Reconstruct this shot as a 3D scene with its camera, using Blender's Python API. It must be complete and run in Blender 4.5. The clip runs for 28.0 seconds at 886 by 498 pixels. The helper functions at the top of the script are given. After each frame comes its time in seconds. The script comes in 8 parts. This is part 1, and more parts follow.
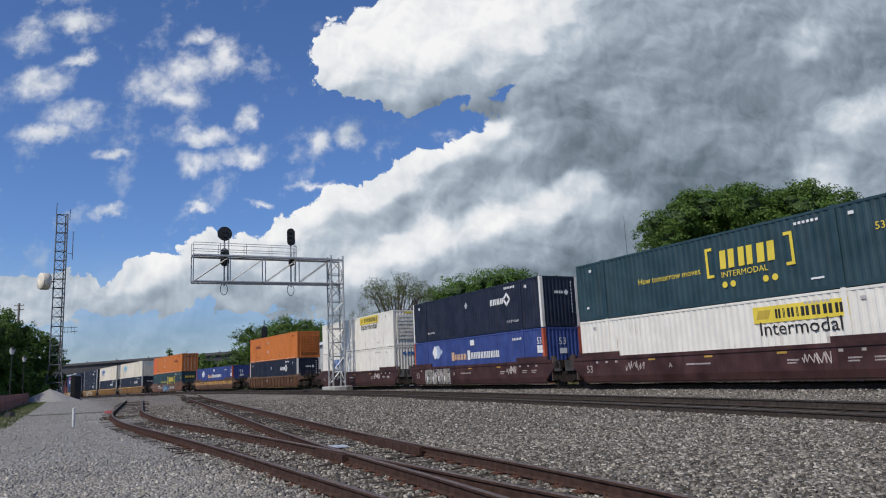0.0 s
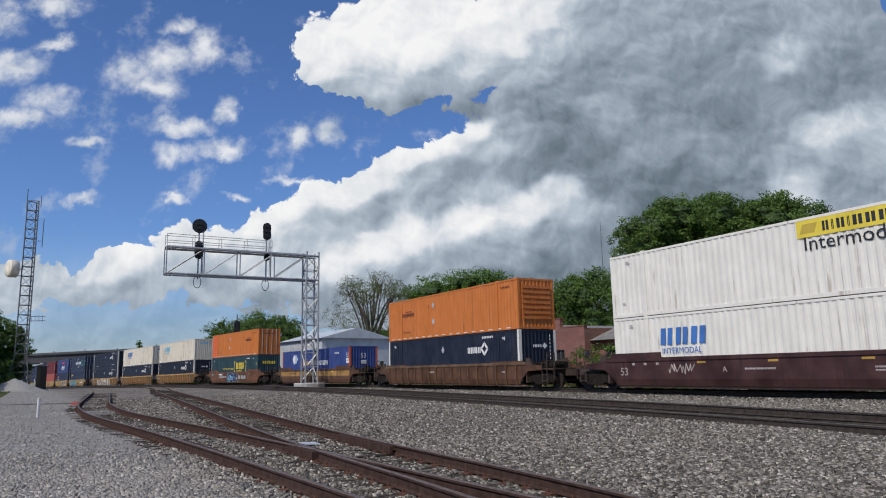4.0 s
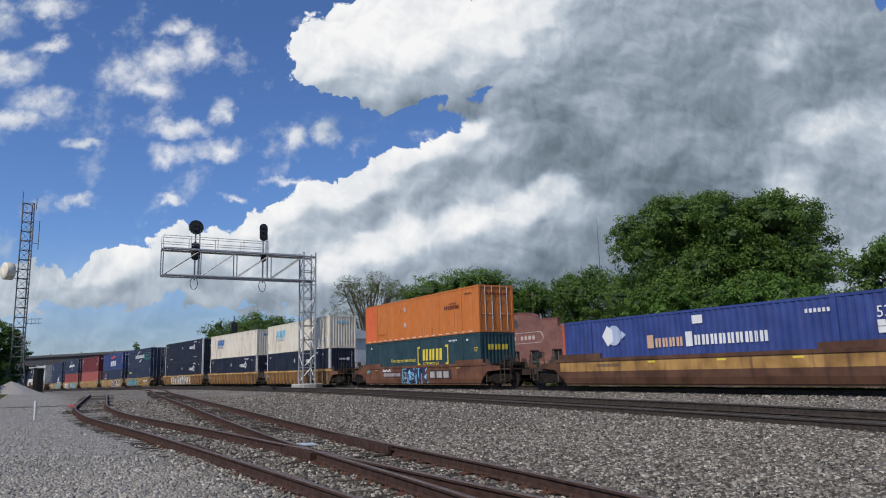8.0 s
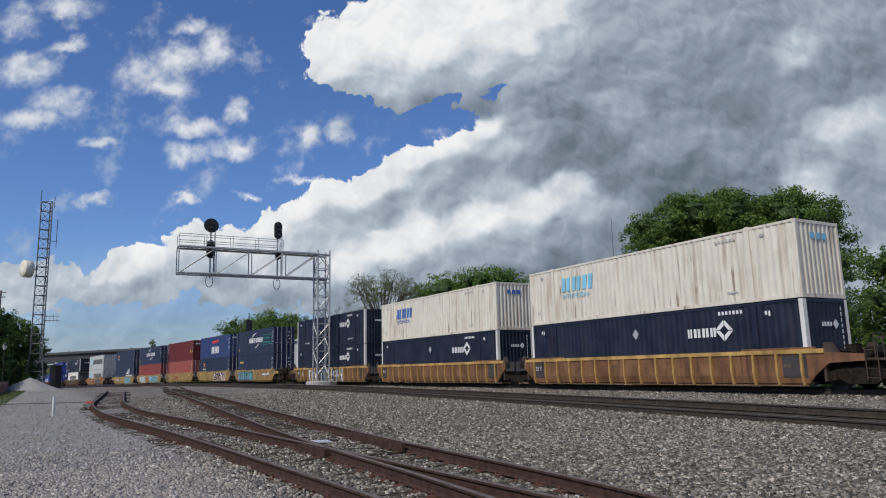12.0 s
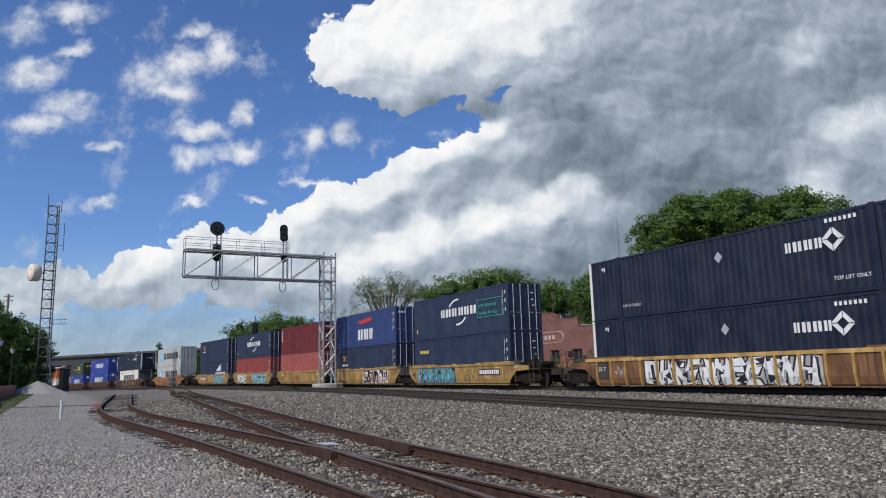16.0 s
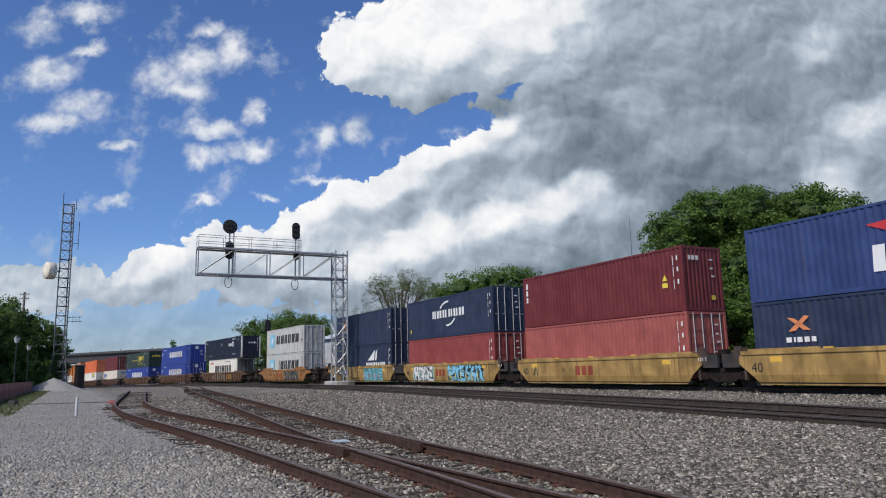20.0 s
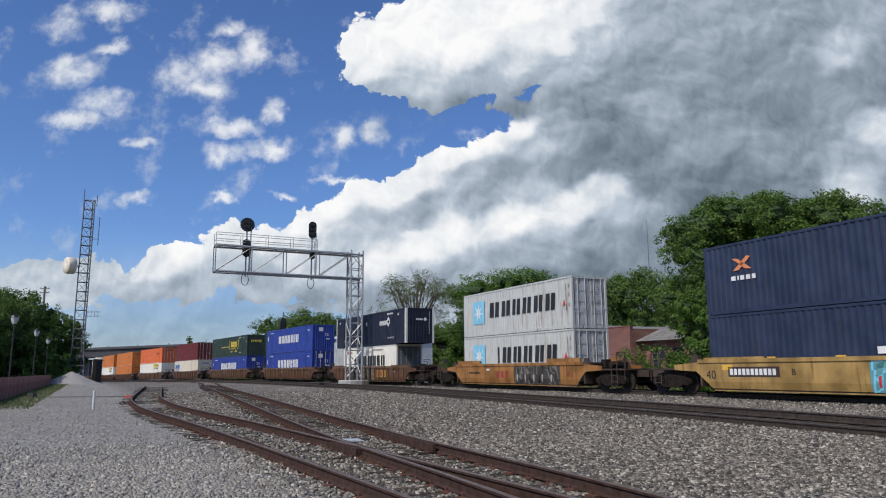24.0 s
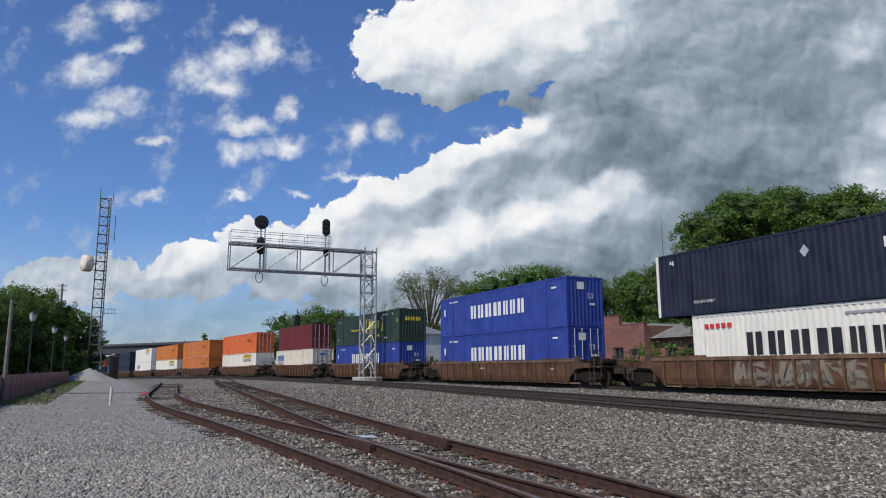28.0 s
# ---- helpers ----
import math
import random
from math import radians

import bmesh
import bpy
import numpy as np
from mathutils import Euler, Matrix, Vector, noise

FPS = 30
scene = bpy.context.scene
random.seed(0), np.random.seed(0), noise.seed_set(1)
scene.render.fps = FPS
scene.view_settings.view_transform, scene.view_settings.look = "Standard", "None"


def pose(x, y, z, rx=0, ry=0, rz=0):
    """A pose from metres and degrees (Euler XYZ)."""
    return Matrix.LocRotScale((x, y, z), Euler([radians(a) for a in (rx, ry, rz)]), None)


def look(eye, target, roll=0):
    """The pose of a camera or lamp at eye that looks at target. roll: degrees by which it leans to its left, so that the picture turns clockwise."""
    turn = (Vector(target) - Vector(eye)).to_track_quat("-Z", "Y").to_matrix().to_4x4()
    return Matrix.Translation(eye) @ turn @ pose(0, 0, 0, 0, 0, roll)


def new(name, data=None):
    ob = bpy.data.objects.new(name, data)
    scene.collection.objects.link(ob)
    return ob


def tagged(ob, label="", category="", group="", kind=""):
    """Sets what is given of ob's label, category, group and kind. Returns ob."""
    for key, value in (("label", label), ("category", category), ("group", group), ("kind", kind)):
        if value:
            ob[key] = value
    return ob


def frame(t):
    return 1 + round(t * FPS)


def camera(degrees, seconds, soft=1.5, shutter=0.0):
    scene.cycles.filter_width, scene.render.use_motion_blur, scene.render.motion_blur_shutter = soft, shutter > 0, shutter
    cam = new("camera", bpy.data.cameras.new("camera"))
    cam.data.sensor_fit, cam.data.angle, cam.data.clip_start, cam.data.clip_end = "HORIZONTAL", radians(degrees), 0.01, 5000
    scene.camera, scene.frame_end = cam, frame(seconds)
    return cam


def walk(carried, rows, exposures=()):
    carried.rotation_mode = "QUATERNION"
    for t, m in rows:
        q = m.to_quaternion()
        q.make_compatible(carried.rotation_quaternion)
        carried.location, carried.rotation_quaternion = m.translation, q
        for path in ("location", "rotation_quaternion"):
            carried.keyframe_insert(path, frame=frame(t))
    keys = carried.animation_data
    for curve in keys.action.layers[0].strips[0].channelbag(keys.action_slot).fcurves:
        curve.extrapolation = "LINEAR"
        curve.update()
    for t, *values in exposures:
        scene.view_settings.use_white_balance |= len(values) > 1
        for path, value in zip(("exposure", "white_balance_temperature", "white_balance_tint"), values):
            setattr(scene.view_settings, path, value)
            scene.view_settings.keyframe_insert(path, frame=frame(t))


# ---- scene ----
cam = camera(64.6, 28.0, soft=1.1)
EYE = (0.0, 0.0, 1.55)


def aim(yaw, pitch, roll):
    return pose(*EYE, 90 + pitch, 0, yaw) @ pose(0, 0, 0, 0, 0, roll)


walk(cam, [
    (0, aim(1.15, 9.92, -2.67)), (0.5, aim(1.16, 9.87, -2.16)), (1, aim(0.43, 9.86, -1.75)),
    (1.5, aim(0.50, 9.88, -1.34)), (2, aim(0.64, 9.85, -1.10)), (2.5, aim(0.50, 9.85, -0.99)),
    (3, aim(0.16, 9.86, -1.01)), (3.5, aim(-0.33, 9.85, -1.12)), (5.5, aim(-1.43, 9.77, -1.35)),
    (6, aim(-1.35, 9.75, -1.50)), (6.5, aim(-1.27, 9.79, -1.59)), (7, aim(-1.27, 9.79, -1.68)),
    (7.5, aim(-1.11, 9.79, -1.63)), (8, aim(-1.02, 9.81, -1.61)), (8.5, aim(-0.92, 9.81, -1.45)),
    (9, aim(-0.84, 9.79, -1.37)), (9.5, aim(-0.81, 9.80, -1.22)), (10, aim(-0.62, 9.80, -1.26)),
    (10.5, aim(-0.43, 9.82, -1.28)), (11, aim(-0.22, 9.74, -1.24)), (11.5, aim(-0.07, 9.68, -1.33)),
    (12, aim(0.12, 9.68, -1.41)), (12.5, aim(0.27, 9.65, -1.63)), (14.5, aim(0.27, 9.70, -1.68)),
    (15, aim(0.40, 9.78, -1.60)), (15.5, aim(0.46, 9.78, -1.65)), (16, aim(0.57, 9.85, -1.60)),
    (16.5, aim(0.78, 9.94, -1.46)), (17, aim(0.94, 9.95, -1.25)), (17.5, aim(1.13, 9.87, -1.27)),
    (18, aim(1.26, 9.80, -1.30)), (18.5, aim(1.33, 9.76, -1.27)), (19, aim(1.35, 9.70, -1.27)),
    (19.5, aim(1.41, 9.69, -1.31)), (20, aim(1.54, 9.69, -1.51)), (20.5, aim(1.74, 9.75, -1.41)),
    (21, aim(1.90, 9.83, -1.18)), (21.5, aim(2.02, 9.78, -1.12)), (23.5, aim(2.71, 9.76, -0.26)),
    (24, aim(2.84, 9.80, -0.39)), (24.5, aim(2.92, 9.86, -0.51)), (25, aim(3.06, 9.78, -0.57)),
    (25.5, aim(3.13, 9.71, -0.73)), (26, aim(3.26, 9.63, -0.74)), (26.5, aim(3.47, 9.57, -0.62)),
    (27, aim(3.63, 9.55, -0.52)), (27.5, aim(3.77, 9.57, -0.51)), (28, aim(3.94, 9.56, -0.34)),
], exposures=[(0, -0.14), (3, -0.14), (8, -0.12), (11, -0.10), (12, -0.18), (15, -0.16), (16, -0.07), (24, -0.05), (28, -0.09)])

# ---- light ----
SUN_AZ, SUN_EL = 222.0, 47.0          # compass degrees from +y towards +x, and height

world = bpy.data.worlds.new("sky")
scene.world = world
world.use_nodes = True

# clouds: middle and half-widths on the plane y = 1 seen from the ground, and a weight for the tones
COVER_TOP = [
    (0.042, 0.496, 0.250, 0.101), (0.327, 0.499, 0.360, 0.150), (0.549, 0.394, 0.314, 0.229),
    (-0.113, 0.467, 0.114, 0.063), (0.275, 0.364, 0.278, 0.087), (-0.062, 0.416, 0.081, 0.029),
    (0.601, 0.253, 0.255, 0.215),
]
COVER_BANK = [
    (0.070, 0.290, 0.105, 0.081), (-0.027, 0.262, 0.101, 0.074), (-0.114, 0.232, 0.106, 0.062),
    (-0.212, 0.190, 0.120, 0.067), (-0.310, 0.163, 0.115, 0.063), (-0.416, 0.142, 0.102, 0.045),
    (-0.526, 0.128, 0.150, 0.028), (-0.617, 0.130, 0.129, 0.045), (0.016, 0.139, 0.355, 0.101),
    (0.190, 0.185, 0.280, 0.155), (0.428, 0.188, 0.358, 0.204),
    (0.387, 0.283, 0.369, 0.110),
]
COVER_SMALL = [
    (-0.454, 0.452, 0.061, 0.045), (-0.399, 0.472, 0.067, 0.049), (-0.343, 0.495, 0.041, 0.046), (-0.414, 0.430, 0.068, 0.029),
    (-0.379, 0.533, 0.033, 0.022), (-0.385, 0.324, 0.058, 0.027), (-0.309, 0.329, 0.047, 0.022), (-0.374, 0.365, 0.065, 0.023),
    (-0.306, 0.386, 0.023, 0.029), (-0.636, 0.461, 0.074, 0.040), (-0.577, 0.414, 0.060, 0.034), (-0.609, 0.385, 0.069, 0.021),
    (-0.565, 0.499, 0.042, 0.016), (-0.647, 0.547, 0.055, 0.043), (-0.573, 0.563, 0.073, 0.025), (-0.512, 0.338, 0.035, 0.013),
    (-0.512, 0.256, 0.041, 0.012), (-0.157, 0.353, 0.030, 0.026), (-0.197, 0.344, 0.023, 0.022), (-0.287, 0.253, 0.028, 0.009),
    (-0.203, 0.274, 0.046, 0.010), (-0.378, 0.253, 0.023, 0.009),
]
# how bright the cloud is round a point of that plane, from deep grey to sunlit white
TONE_TOP = [
    (-0.139, 0.548, 0.96), (-0.071, 0.499, 0.98), (-0.166, 0.457, 0.96), (-0.204, 0.440, 0.87), (-0.011, 0.479, 0.96), (-0.072, 0.426, 0.79),
    (-0.132, 0.409, 0.69), (-0.081, 0.382, 0.61), (0.069, 0.532, 0.99), (0.102, 0.494, 0.93), (0.057, 0.454, 0.81), (0.156, 0.538, 0.89),
    (0.197, 0.500, 0.75), (0.117, 0.438, 0.67), (0.014, 0.424, 0.67), (-0.004, 0.388, 0.51), (0.063, 0.386, 0.54), (0.149, 0.401, 0.54),
    (0.236, 0.443, 0.59), (0.242, 0.526, 0.67), (0.326, 0.495, 0.66), (0.313, 0.441, 0.61), (0.188, 0.356, 0.53), (0.113, 0.354, 0.60),
]
TONE_RIGHT = [
    (0.413, 0.511, 0.63), (0.499, 0.508, 0.59), (0.585, 0.514, 0.63), (0.670, 0.502, 0.61), (0.398, 0.438, 0.54), (0.474, 0.436, 0.58),
    (0.532, 0.456, 0.75), (0.573, 0.414, 0.53), (0.660, 0.430, 0.55), (0.274, 0.379, 0.65), (0.342, 0.386, 0.52), (0.442, 0.374, 0.52),
    (0.526, 0.367, 0.59), (0.581, 0.339, 0.83), (0.649, 0.350, 0.77), (0.626, 0.302, 0.69), (0.544, 0.305, 0.65), (0.462, 0.321, 0.60),
    (0.364, 0.341, 0.59), (0.303, 0.313, 0.61), (0.236, 0.315, 0.52), (0.177, 0.303, 0.47), (0.383, 0.271, 0.48), (0.465, 0.269, 0.52),
    (0.530, 0.258, 0.79), (0.612, 0.256, 0.58), (0.323, 0.252, 0.47), (0.258, 0.266, 0.50),
]
TONE_CREST = [
    (0.079, 0.355, 0.97), (0.011, 0.330, 0.99), (-0.040, 0.302, 0.98), (0.086, 0.315, 0.77), (0.051, 0.281, 0.63), (0.126, 0.288, 0.52),
    (-0.008, 0.270, 0.71), (-0.083, 0.273, 0.95), (-0.124, 0.265, 0.97), (-0.203, 0.251, 0.97), (-0.158, 0.224, 0.76), (-0.075, 0.234, 0.63),
    (0.008, 0.244, 0.61), (-0.116, 0.206, 0.73), (-0.191, 0.191, 0.77), (-0.257, 0.223, 0.94), (-0.311, 0.216, 0.94),
]
TONE_BANK = [
    (0.091, 0.246, 0.74), (0.182, 0.247, 0.88), (0.131, 0.224, 0.96), (0.057, 0.209, 0.98), (-0.026, 0.195, 0.97), (-0.092, 0.180, 0.96),
    (-0.141, 0.156, 0.90), (0.213, 0.213, 0.72), (0.244, 0.191, 0.52), (0.178, 0.184, 0.60), (0.088, 0.170, 0.66), (0.006, 0.160, 0.68),
    (0.086, 0.137, 0.48), (0.176, 0.143, 0.46), (0.242, 0.158, 0.56), (-0.027, 0.141, 0.64), (-0.093, 0.134, 0.66), (-0.190, 0.141, 0.76),
    (-0.150, 0.103, 0.58), (-0.430, 0.186, 0.95), (-0.474, 0.162, 0.84), (-0.384, 0.193, 0.86), (-0.379, 0.147, 0.77), (-0.281, 0.173, 0.87),
    (-0.321, 0.129, 0.69), (-0.526, 0.135, 0.74), (-0.600, 0.149, 0.74), (-0.443, 0.112, 0.63), (-0.361, 0.093, 0.59), (-0.255, 0.090, 0.56),
    (-0.498, 0.081, 0.62),
]


def cloud_sky():
    N, L = world.node_tree.nodes, world.node_tree.links
    bg = N["Background"]

    def math_node(op, a, b=None, c=None, clamp=False):
        n = N.new("ShaderNodeMath")
        n.operation, n.use_clamp = op, clamp
        for i, x in enumerate((a, b, c)):
            if x is None:
                continue
            if isinstance(x, (int, float)):
                n.inputs[i].default_value = x
            else:
                L.new(x, n.inputs[i])
        return n.outputs[0]

    def ramp01(x, lo, hi, to0=0.0, to1=1.0):
        n = N.new("ShaderNodeMapRange")
        n.interpolation_type = "SMOOTHSTEP"
        n.inputs[1].default_value, n.inputs[2].default_value, n.inputs[3].default_value, n.inputs[4].default_value = lo, hi, to0, to1
        L.new(x, n.inputs[0])
        return n.outputs[0]

    def fractal(vec, scale, detail, rough=0.55, shift=(0, 0, 0)):
        mp = N.new("ShaderNodeMapping")
        mp.inputs["Location"].default_value = shift
        L.new(vec, mp.inputs["Vector"])
        n = N.new("ShaderNodeTexNoise")
        n.inputs["Scale"].default_value, n.inputs["Detail"].default_value, n.inputs["Roughness"].default_value = scale, detail, rough
        L.new(mp.outputs[0], n.inputs["Vector"])
        return n

    tc = N.new("ShaderNodeTexCoord")
    sep = N.new("ShaderNodeSeparateXYZ")
    L.new(tc.outputs["Generated"], sep.inputs[0])
    depth = math_node("MAXIMUM", math_node("ABSOLUTE", sep.outputs[1]), 0.12)
    com = N.new("ShaderNodeCombineXYZ")
    L.new(math_node("DIVIDE", sep.outputs[0], depth), com.inputs[0])
    L.new(math_node("DIVIDE", sep.outputs[2], depth), com.inputs[1])
    plane = com.outputs[0]

    def warped(vec, scale, amount, detail, shift):
        n = fractal(vec, scale, detail, 0.6, shift)
        sub = N.new("ShaderNodeVectorMath")
        sub.operation = "SUBTRACT"
        sub.inputs[1].default_value = (0.5, 0.5, 0.5)
        L.new(n.outputs["Color"], sub.inputs[0])
        mad = N.new("ShaderNodeVectorMath")
        mad.operation = "MULTIPLY_ADD"
        mad.inputs[1].default_value = (amount, amount, 0)
        L.new(sub.outputs[0], mad.inputs[0])
        L.new(vec, mad.inputs[2])
        return mad.outputs[0]

    soft = warped(plane, 7.0, 0.085, 3, (3.1, 1.7, 0))
    ragged = warped(soft, 26.0, 0.05, 5, (0.4, 5.2, 0))

    wispy = warped(warped(plane, 9.0, 0.035, 3, (1.1, 4.7, 0)), 30.0, 0.045, 6, (2.2, 0.9, 0))

    def billows(vec, scale, shift=(0, 0, 0)):
        """Round heaped lumps, high in their middles."""
        mp = N.new("ShaderNodeMapping")
        mp.inputs["Location"].default_value = shift
        L.new(vec, mp.inputs["Vector"])
        n = N.new("ShaderNodeTexVoronoi")
        n.voronoi_dimensions, n.feature = "2D", "SMOOTH_F1"
        n.inputs["Scale"].default_value, n.inputs["Detail"].default_value, n.inputs["Roughness"].default_value = scale, 3.0, 0.55
        n.inputs["Smoothness"].default_value = 0.35
        L.new(mp.outputs[0], n.inputs["Vector"])
        return math_node("SUBTRACT", 0.62, n.outputs["Distance"])

    ragged_tone = warped(warped(plane, 6.0, 0.060, 2, (3.1, 1.7, 0)), 22.0, 0.026, 3, (0.4, 5.2, 0))

    def shaded(rows, vec):
        """Tones spread between their points, nearer ones counting more."""
        flat = N.new("ShaderNodeVectorMath")
        flat.operation = "MULTIPLY"
        flat.inputs[1].default_value = (1.0, 1.35, 0.0)
        L.new(vec, flat.inputs[0])
        num = den = None
        for u, w, v in rows:
            d = N.new("ShaderNodeVectorMath")
            d.operation = "DISTANCE"
            d.inputs[1].default_value = (u, 1.35 * w, 0)
            L.new(flat.outputs[0], d.inputs[0])
            k = math_node("POWER", math_node("MULTIPLY_ADD", d.outputs["Value"], d.outputs["Value"], 0.0004), -2.4)
            den = k if den is None else math_node("ADD", den, k)
            num = math_node("MULTIPLY", k, v) if num is None else math_node("MULTIPLY_ADD", k, v, num)
        return math_node("DIVIDE", num, den)

    def blobs(rows, vec):
        top = None
        for u, w, a, b in rows:
            mp = N.new("ShaderNodeMapping")
            mp.vector_type = "TEXTURE"
            mp.inputs["Location"].default_value, mp.inputs["Scale"].default_value = (u, w, 0), (a, b, 1)
            L.new(vec, mp.inputs["Vector"])
            ln = N.new("ShaderNodeVectorMath")
            ln.operation = "LENGTH"
            L.new(mp.outputs[0], ln.inputs[0])
            x = math_node("SUBTRACT", 1.0, ln.outputs["Value"])
            top = x if top is None else math_node("MAXIMUM", top, x)
        return top

    fine = fractal(plane, 34.0, 8, 0.62, (1.3, 2.2, 0)).outputs["Fac"]
    broad = fractal(plane, 11.0, 7, 0.6, (7.0, 0.5, 0)).outputs["Fac"]
    grain = math_node("ADD", math_node("MULTIPLY", math_node("SUBTRACT", fine, 0.5), 0.5), math_node("MULTIPLY", math_node("SUBTRACT", broad, 0.5), 0.55))
    big = math_node("MAXIMUM", blobs(COVER_TOP, ragged), blobs(COVER_BANK, ragged))
    heap = billows(soft, 24.0)
    cover_big = ramp01(math_node("ADD", math_node("MULTIPLY_ADD", grain, 0.22, big), math_node("MULTIPLY", heap, 0.20)), 0.045, 0.10)
    small = math_node("ADD", math_node("MULTIPLY_ADD", grain, 2.1, blobs(COVER_SMALL, wispy)), math_node("MULTIPLY", heap, 0.12))
    cover_small = ramp01(small, -0.05, 1.0, 0.0, 0.85)
    # thin cloud elsewhere in the sky and towards the horizon
    far = ramp01(math_node("ADD", broad, math_node("MULTIPLY", fine, 0.25)), 0.66, 0.86, 0.0, 0.45)
    low = ramp01(sep.outputs[2], 0.02, 0.19, 0.58, 0.0)
    cover = math_node("MAXIMUM", math_node("MAXIMUM", cover_big, cover_small), math_node("MAXIMUM", far, low))
    # billows lit from the upper left
    up_left = (-0.010, 0.016, 0)
    relief = math_node("SUBTRACT", fractal(soft, 8.0, 3, 0.42, (0, 0, 0)).outputs["Fac"], fractal(soft, 8.0, 3, 0.42, up_left).outputs["Fac"])
    lumps = math_node("SUBTRACT", heap, billows(soft, 24.0, (-0.006, 0.010, 0)))
    tone = shaded(TONE_TOP + TONE_RIGHT + TONE_CREST + TONE_BANK, ragged_tone)
    tone = math_node("ADD", tone, math_node("MULTIPLY", relief, 0.48))
    tone = math_node("ADD", tone, math_node("MULTIPLY", lumps, 0.09))
    tone = math_node("ADD", tone, math_node("MULTIPLY", grain, 0.05))
    only_small = math_node("MULTIPLY", cover_small, math_node("SUBTRACT", 1.0, cover_big))
    tone = math_node("ADD", tone, math_node("MULTIPLY", only_small, 0.10))
    near_haze = ramp01(sep.outputs[2], 0.0, 0.20, 0.02, 0.0)
    tone = math_node("ADD", tone, near_haze)
    cr = N.new("ShaderNodeValToRGB")
    e = cr.color_ramp.elements
    e[0].position, e[0].color = 0.30, (0.084, 0.117, 0.156, 1)
    e[1].position, e[1].color = 1.0, (1.000, 1.000, 1.000, 1)
    for p, c in ((0.45, (0.150, 0.195, 0.242, 1)), (0.60, (0.296, 0.356, 0.429, 1)), (0.75, (0.503, 0.578, 0.665, 1)), (0.88, (0.807, 0.839, 0.880, 1))):
        k = e.new(p)
        k.color = c
    L.new(tone, cr.inputs[0])
    sky = N.new("ShaderNodeTexSky")
    sky.sky_type, sky.sun_disc = "NISHITA", False
    sky.sun_elevation, sky.sun_rotation = radians(SUN_EL), radians(SUN_AZ)
    sky.air_density, sky.dust_density, sky.ozone_density = 1.0, 0.4, 1.5
    clear = N.new("ShaderNodeVectorMath")
    clear.operation = "MULTIPLY"
    clear.inputs[1].default_value = SKY_GAIN
    L.new(sky.outputs[0], clear.inputs[0])
    mx = N.new("ShaderNodeMix")
    mx.data_type = "RGBA"
    L.new(cover, mx.inputs[0])
    L.new(clear.outputs[0], mx.inputs[6])
    L.new(cr.outputs[0], mx.inputs[7])
    sc = N.new("ShaderNodeVectorMath")
    sc.operation = "SCALE"
    sc.inputs["Scale"].default_value = 10.0
    L.new(mx.outputs[2], sc.inputs[0])
    L.new(sc.outputs[0], bg.inputs["Color"])
    bg.inputs["Strength"].default_value = 0.1


SKY_GAIN = (0.066, 0.089, 0.131)
cloud_sky()
sun_data = bpy.data.lights.new("sun", "SUN")
sun_data.energy, sun_data.angle, sun_data.color = 3.4, radians(0.53), (1.0, 0.93, 0.83)
sun = new("sun", sun_data)
_sd = Vector((math.sin(radians(SUN_AZ)) * math.cos(radians(SUN_EL)), math.cos(radians(SUN_AZ)) * math.cos(radians(SUN_EL)),
              math.sin(radians(SUN_EL))))
sun.matrix_world = look(_sd * 50, (0, 0, 0))


